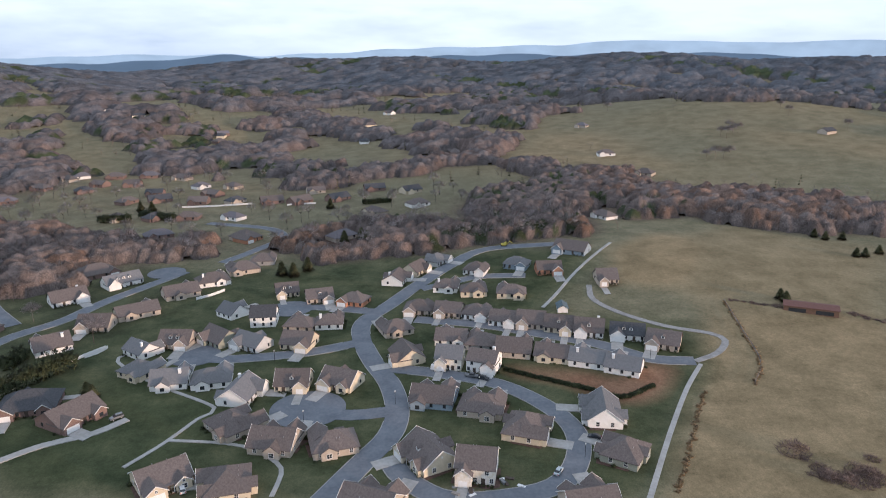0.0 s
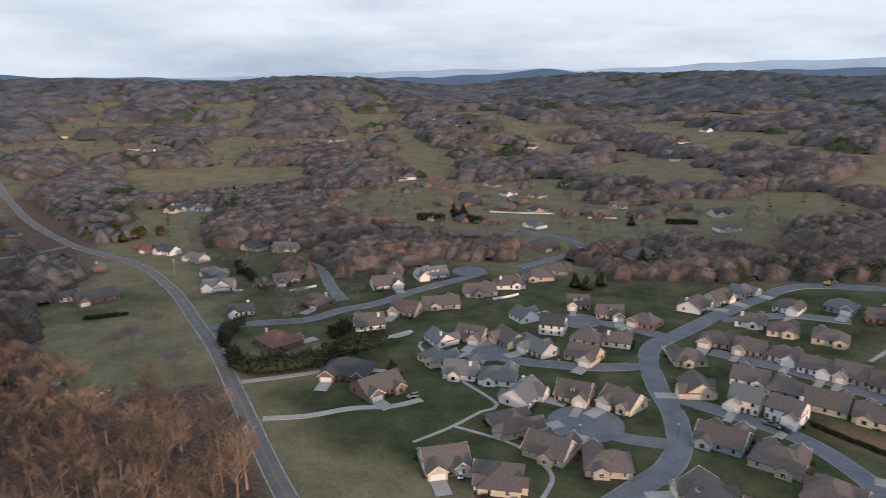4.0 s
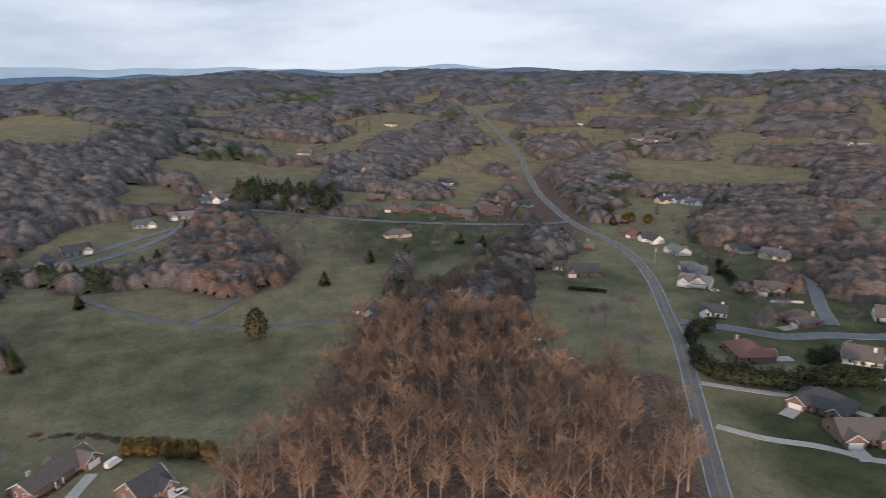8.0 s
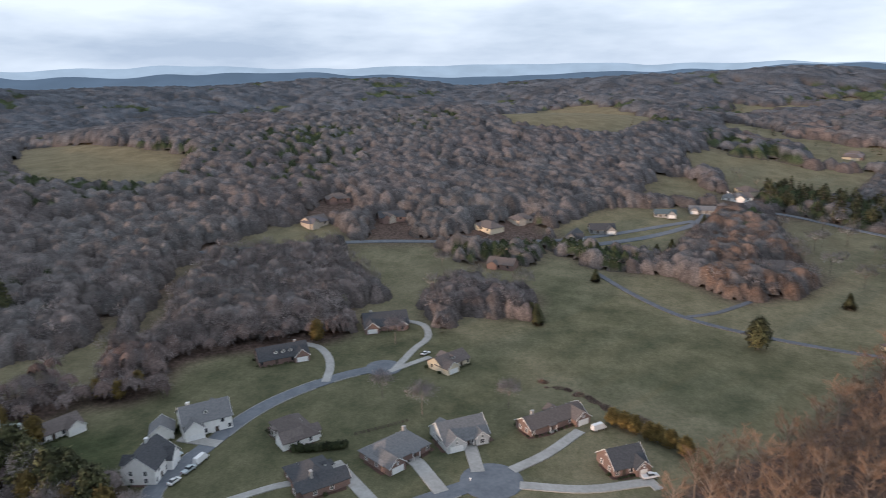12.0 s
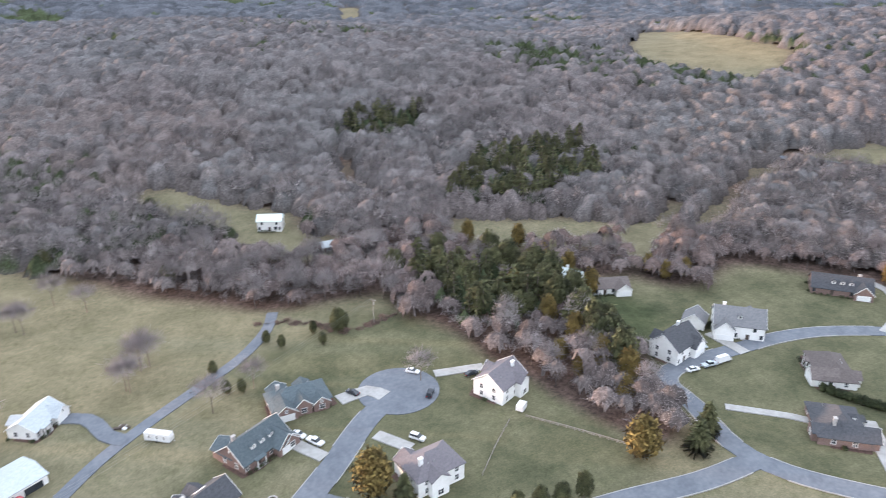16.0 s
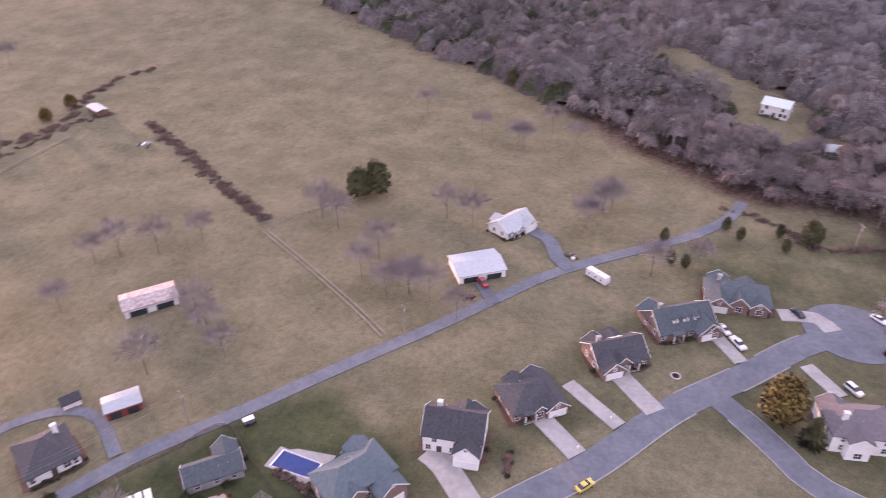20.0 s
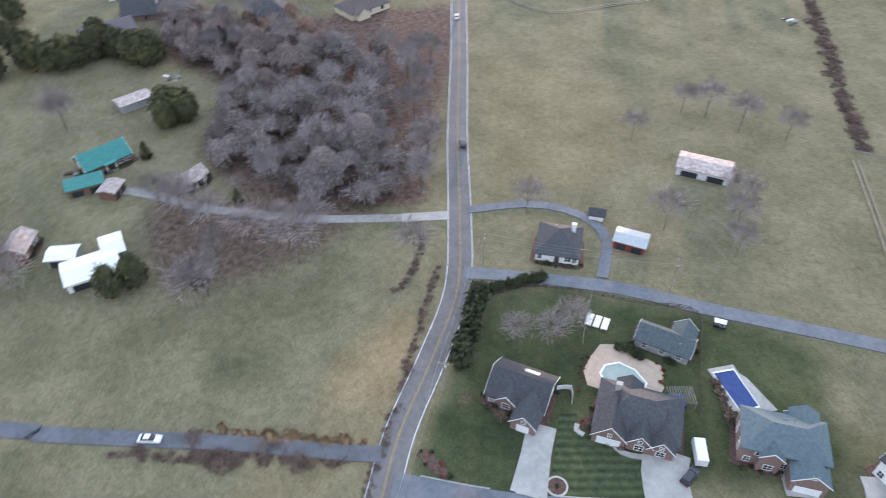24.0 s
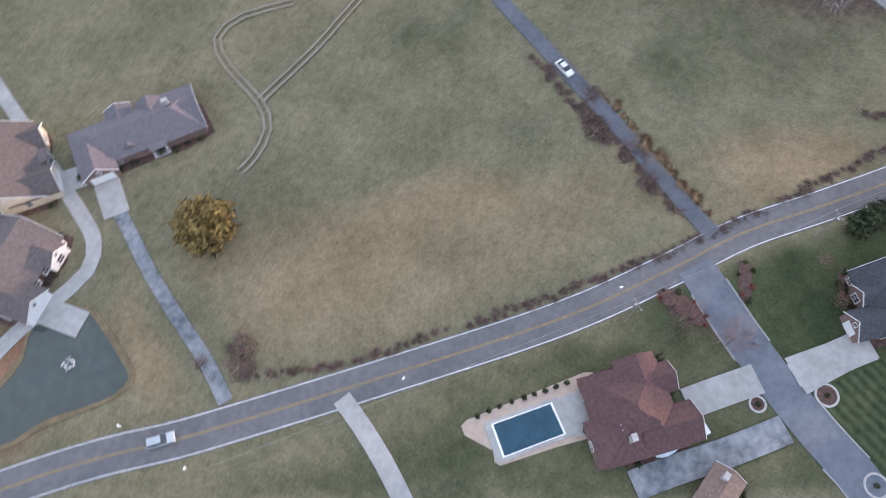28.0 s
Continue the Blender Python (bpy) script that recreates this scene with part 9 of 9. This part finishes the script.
shrub_row(2.2, 3.0, "green", [(75.7, -44.1), (74.6, -45.4)])
shrub_row(1.2, 1.8, "green", [(68.8, -48.1), (67.7, -49.8)])
shrub_row(1.0, 1.5, "brush", [(30.7, -33.7), (30.2, -35.5)])
shrub_row(0.9, 1.5, "red", [(21.4, -17.2), (21.2, -17.8)])
mown(25, [(67.5, -57.6), (65.9, -60.7), (62.5, -59.2), (57.7, -61.8), (53.8, -64.8), (51.2, -68.4), (43.0, -62.3), (52.2, -45.6)])
scrub(1.6, [(10.2, 51.9), (9.7, 48.4), (10.3, 45.1)])
ring_bed(53.3, -48.2, 2.2)
ring_bed(42.1, -59.8, 2.2)
ring_bed(-27.5, -143.8, 1.4)
ring_bed(46.1, -37.8, 1.6)
car(-78.8, 182.4, 118, "white", "suv")
car(-118.1, 226.4, -135, "grey", "suv")
car(35.1, 189.9, 61, "silver", "sedan")
car(-2.6, 263.5, -20, "white", "van")
car(11.1, 257.4, -18, "grey", "pickup")
car(15.7, 254.8, -27, "dark", "suv")
car(50.6, 210.2, 160, "dark", "sedan")
car(-167.8, 183.9, 141, "dark", "sedan")
car(-165.7, -135.4, 172, "white", "sedan")
car(-172.6, -134.7, 172, "silver", "pickup")
car(-178.8, -134.5, 176, "white", "van")
car(-180.8, -145.3, 73, "silver", "sedan")
car(-84.6, -179.6, 130, "white", "sedan")
car(-83.7, -165.3, -129, "dark", "suv")
car(-100.9, -168.9, 176, "dark", "sedan")
car(-62.7, -177.7, -61, "dark", "sedan")
car(-41.3, -165.3, 117, "white", "sedan")
car(-44.4, -159.9, 119, "white", "pickup")
car(-70.4, -147.5, 123, "white", "suv")
car(32.6, -176.9, 128, "white", "pickup")
car(28.4, -172.9, 130, "red", "pickup")
car(-6.7, -103.4, -133, "yellow", "sedan")
car(44.0, -72.5, -71, "dark", "suv")
car(96.5, 21.8, -117, "white", "sedan")
car(165.8, -82.4, -23, "dark", "suv")
car(250.9, -120.6, -25, "white", "sedan")
car(-8.1, 52.0, -46, "silver", "suv")
car(36.0, -29.8, -38, "white", "suv")
car(-232.3, -7.9, 134, "white", "van")
car(-205.0, 9.5, 121, "white", "pickup")
car(129.1, 78.2, -41, "dark", "sedan")
car(-283.1, -87.8, 148, "white", "sedan")
trailer(47.3, -77.5, -31, 5.5, 2.3)
trailer(-6.0, -183.0, 141, 8.0, 2.7, "camper", "long white camper trailer parked on the grass")
trailer(142.8, 79.6, -32, 9.0, 2.6, "box_trailer", "long white box trailer beside the drive")
trailer(-104.2, -145.0, -146, 3.5, 2.2, "box_trailer", "small white box trailer on the lawn")
tractor(30.4, -165.0, -110)
golf_cart(72.2, -104.3, -136)
boat(31.2, -26.4, -39)
excavator(39.4, 434.6, -17)
pool("pale", "tan", 4.0, [(72.5, -71.4), (73.8, -73.5), (73.1, -76.6), (70.2, -78.4), (66.2, -78.7), (64.7, -76.3), (66.5, -74.7), (70.4, -70.8)])
pool("cover", "pale", 1.6, [(62.0, -93.9), (60.9, -98.6), (51.3, -96.8), (51.9, -92.5)])
pool("dark", "pale", 1.8, [(21.2, 2.1), (29.1, -5.3), (25.5, -9.5), (17.3, -2.0)])
pool("aqua", "pale", 1.8, [(134.3, 103.7), (143.4, 98.5), (141.3, 94.0), (131.7, 98.3)])
pool("aqua", "pale", 0.8, [(-279.0, 312.3), (-277.5, 313.2)])
pond([(-14.5, 83.4), (-8.6, 83.3), (-2.6, 85.8), (1.6, 82.5), (4.6, 79.6), (2.7, 73.4), (-0.1, 67.2), (-2.0, 64.1), (-5.8, 64.7), (-9.8, 67.9), (-15.0, 72.6), (-22.1, 76.7), (-28.3, 86.5), (-21.5, 90.3)])
fountain(-4.9, 75.2)
pole(114.3, -63.3, -126)
pole(86.6, -101.2, 54)
pole(45.1, -144.1, 46)
pole(-87.0, -217.5, 27)
pole(49.4, -11.3, -38)
pole(82.5, -37.5, 142)
pole(-152.2, 168.6, 140)
pole(-340.8, 323.1, -39)
wires([(114.3, -63.3), (86.6, -101.2), (45.1, -144.1), (-87.0, -217.5)])
wires([(-8.4, 38.4), (49.4, -11.3), (82.5, -37.5), (114.3, -63.3)])
fence("dark", [(103.6, -60.5), (102.9, -69.4), (99.0, -76.1), (93.5, -83.3), (85.5, -92.6), (77.8, -102.2), (66.0, -93.4), (54.1, -83.7)])
fence("wood", [(93.3, -82.5), (88.2, -77.8), (81.0, -71.9)])
fence("white", [(72.8, -60.1), (71.6, -62.9), (68.3, -61.1)])
fence("white", [(-365.1, 407.7), (-351.6, 405.3), (-328.6, 393.2)])
fence("white", [(-155.8, 279.6), (-152.3, 284.3), (-150.6, 290.3)])
fence("white", [(-248.7, 321.8), (-243.5, 329.2), (-239.2, 335.8)])
fence("white", [(-132.5, 354.0), (-126.2, 360.0), (-121.4, 367.9)])
fence("white", [(-223, 587), (-196, 589), (-165, 595)])
fence("white", [(-133, 587), (-109, 591)])
fence("white", [(-159.2, 275.4), (-156.7, 281.2), (-151.5, 290.2)])
fence("dark", [(-207.1, -91.1), (-221.6, -75.6)])
fence("pale", [(-78.5, -125.5), (-87.7, -133.7), (-98.1, -142.2)])
fence("pale", [(-103.2, -141.3), (-112.0, -129.2), (-120.2, -117.0)])
fence("pale", [(142.2, 334.0), (138.0, 303.0), (132.2, 268.6), (120.8, 247.7)])
tall_grass(0.55, [(142.2, 334.0), (138.0, 303.0), (132.2, 268.6), (120.8, 247.7)])
tall_grass(0.55, [(100.9, 244.4), (91.5, 227.1), (82.9, 208.1), (69.0, 180.0)])
tall_grass(0.7, [(88.8, 5.1), (83.8, -6.4), (77.9, -17.4)])
tall_grass(0.5, [(86.8, -44.4), (93.7, -49.1), (99.4, -53.5)])
fence("pale", [(79.2, -87.8), (73.3, -92.9)])
fence("pale", [(114.2, -189.2), (86.1, -211.8)])
fence("dark", [(-207.0, -61.6), (-221.8, -58.3)])
lamp_post(-49.7, 221.1)
lamp_post(-18.3, 235.4)
lamp_post(13.5, 246.5)
lamp_post(-71.9, 273.4)
lamp_post(1.1, 296.8)
lamp_post(86.5, 270.0)
lamp_post(44.9, 197.9)
mailbox(20.9, 19.9)
mailbox(55.0, -8.1)
mailbox(-10.0, 45.5)
mailbox(-9.5, 60.0)
mailbox(-11.6, -124.6)
mailbox(-4.5, -113.6)
mailbox(-189.5, -44.9)
mailbox(-169.5, -64.7)
white_tables(85.3, -78.9, 132)
pergola(59.1, -82.2, 157)
debris(190.6, -243.8)
debris(248.3, -5.2)
debris(200.0, 31.8)
debris(189.3, -245.8)
debris(-233.1, 180.6)
debris(-260.2, 177.6)
debris(2.0, -194.0)
evergreen(299.9, 47.7, 11, "pine", 1.1)
evergreen(286.1, 39.9, 11, "pine", 1.1)
evergreen(273.0, 32.5, 11, "pine", 1.1)
evergreen(274.1, 24.6, 11, "pine", 1.1)
evergreen(276.2, 18.5, 11, "pine", 1.1)
evergreen(269.8, 4.9, 11, "pine", 1.1)
evergreen(264.4, -1.6, 11, "pine", 1.1)
evergreen(323.9, 45.5, 11, "pine", 1.1)
debris(20.0, 185.1)
debris(5.4, 181.1)
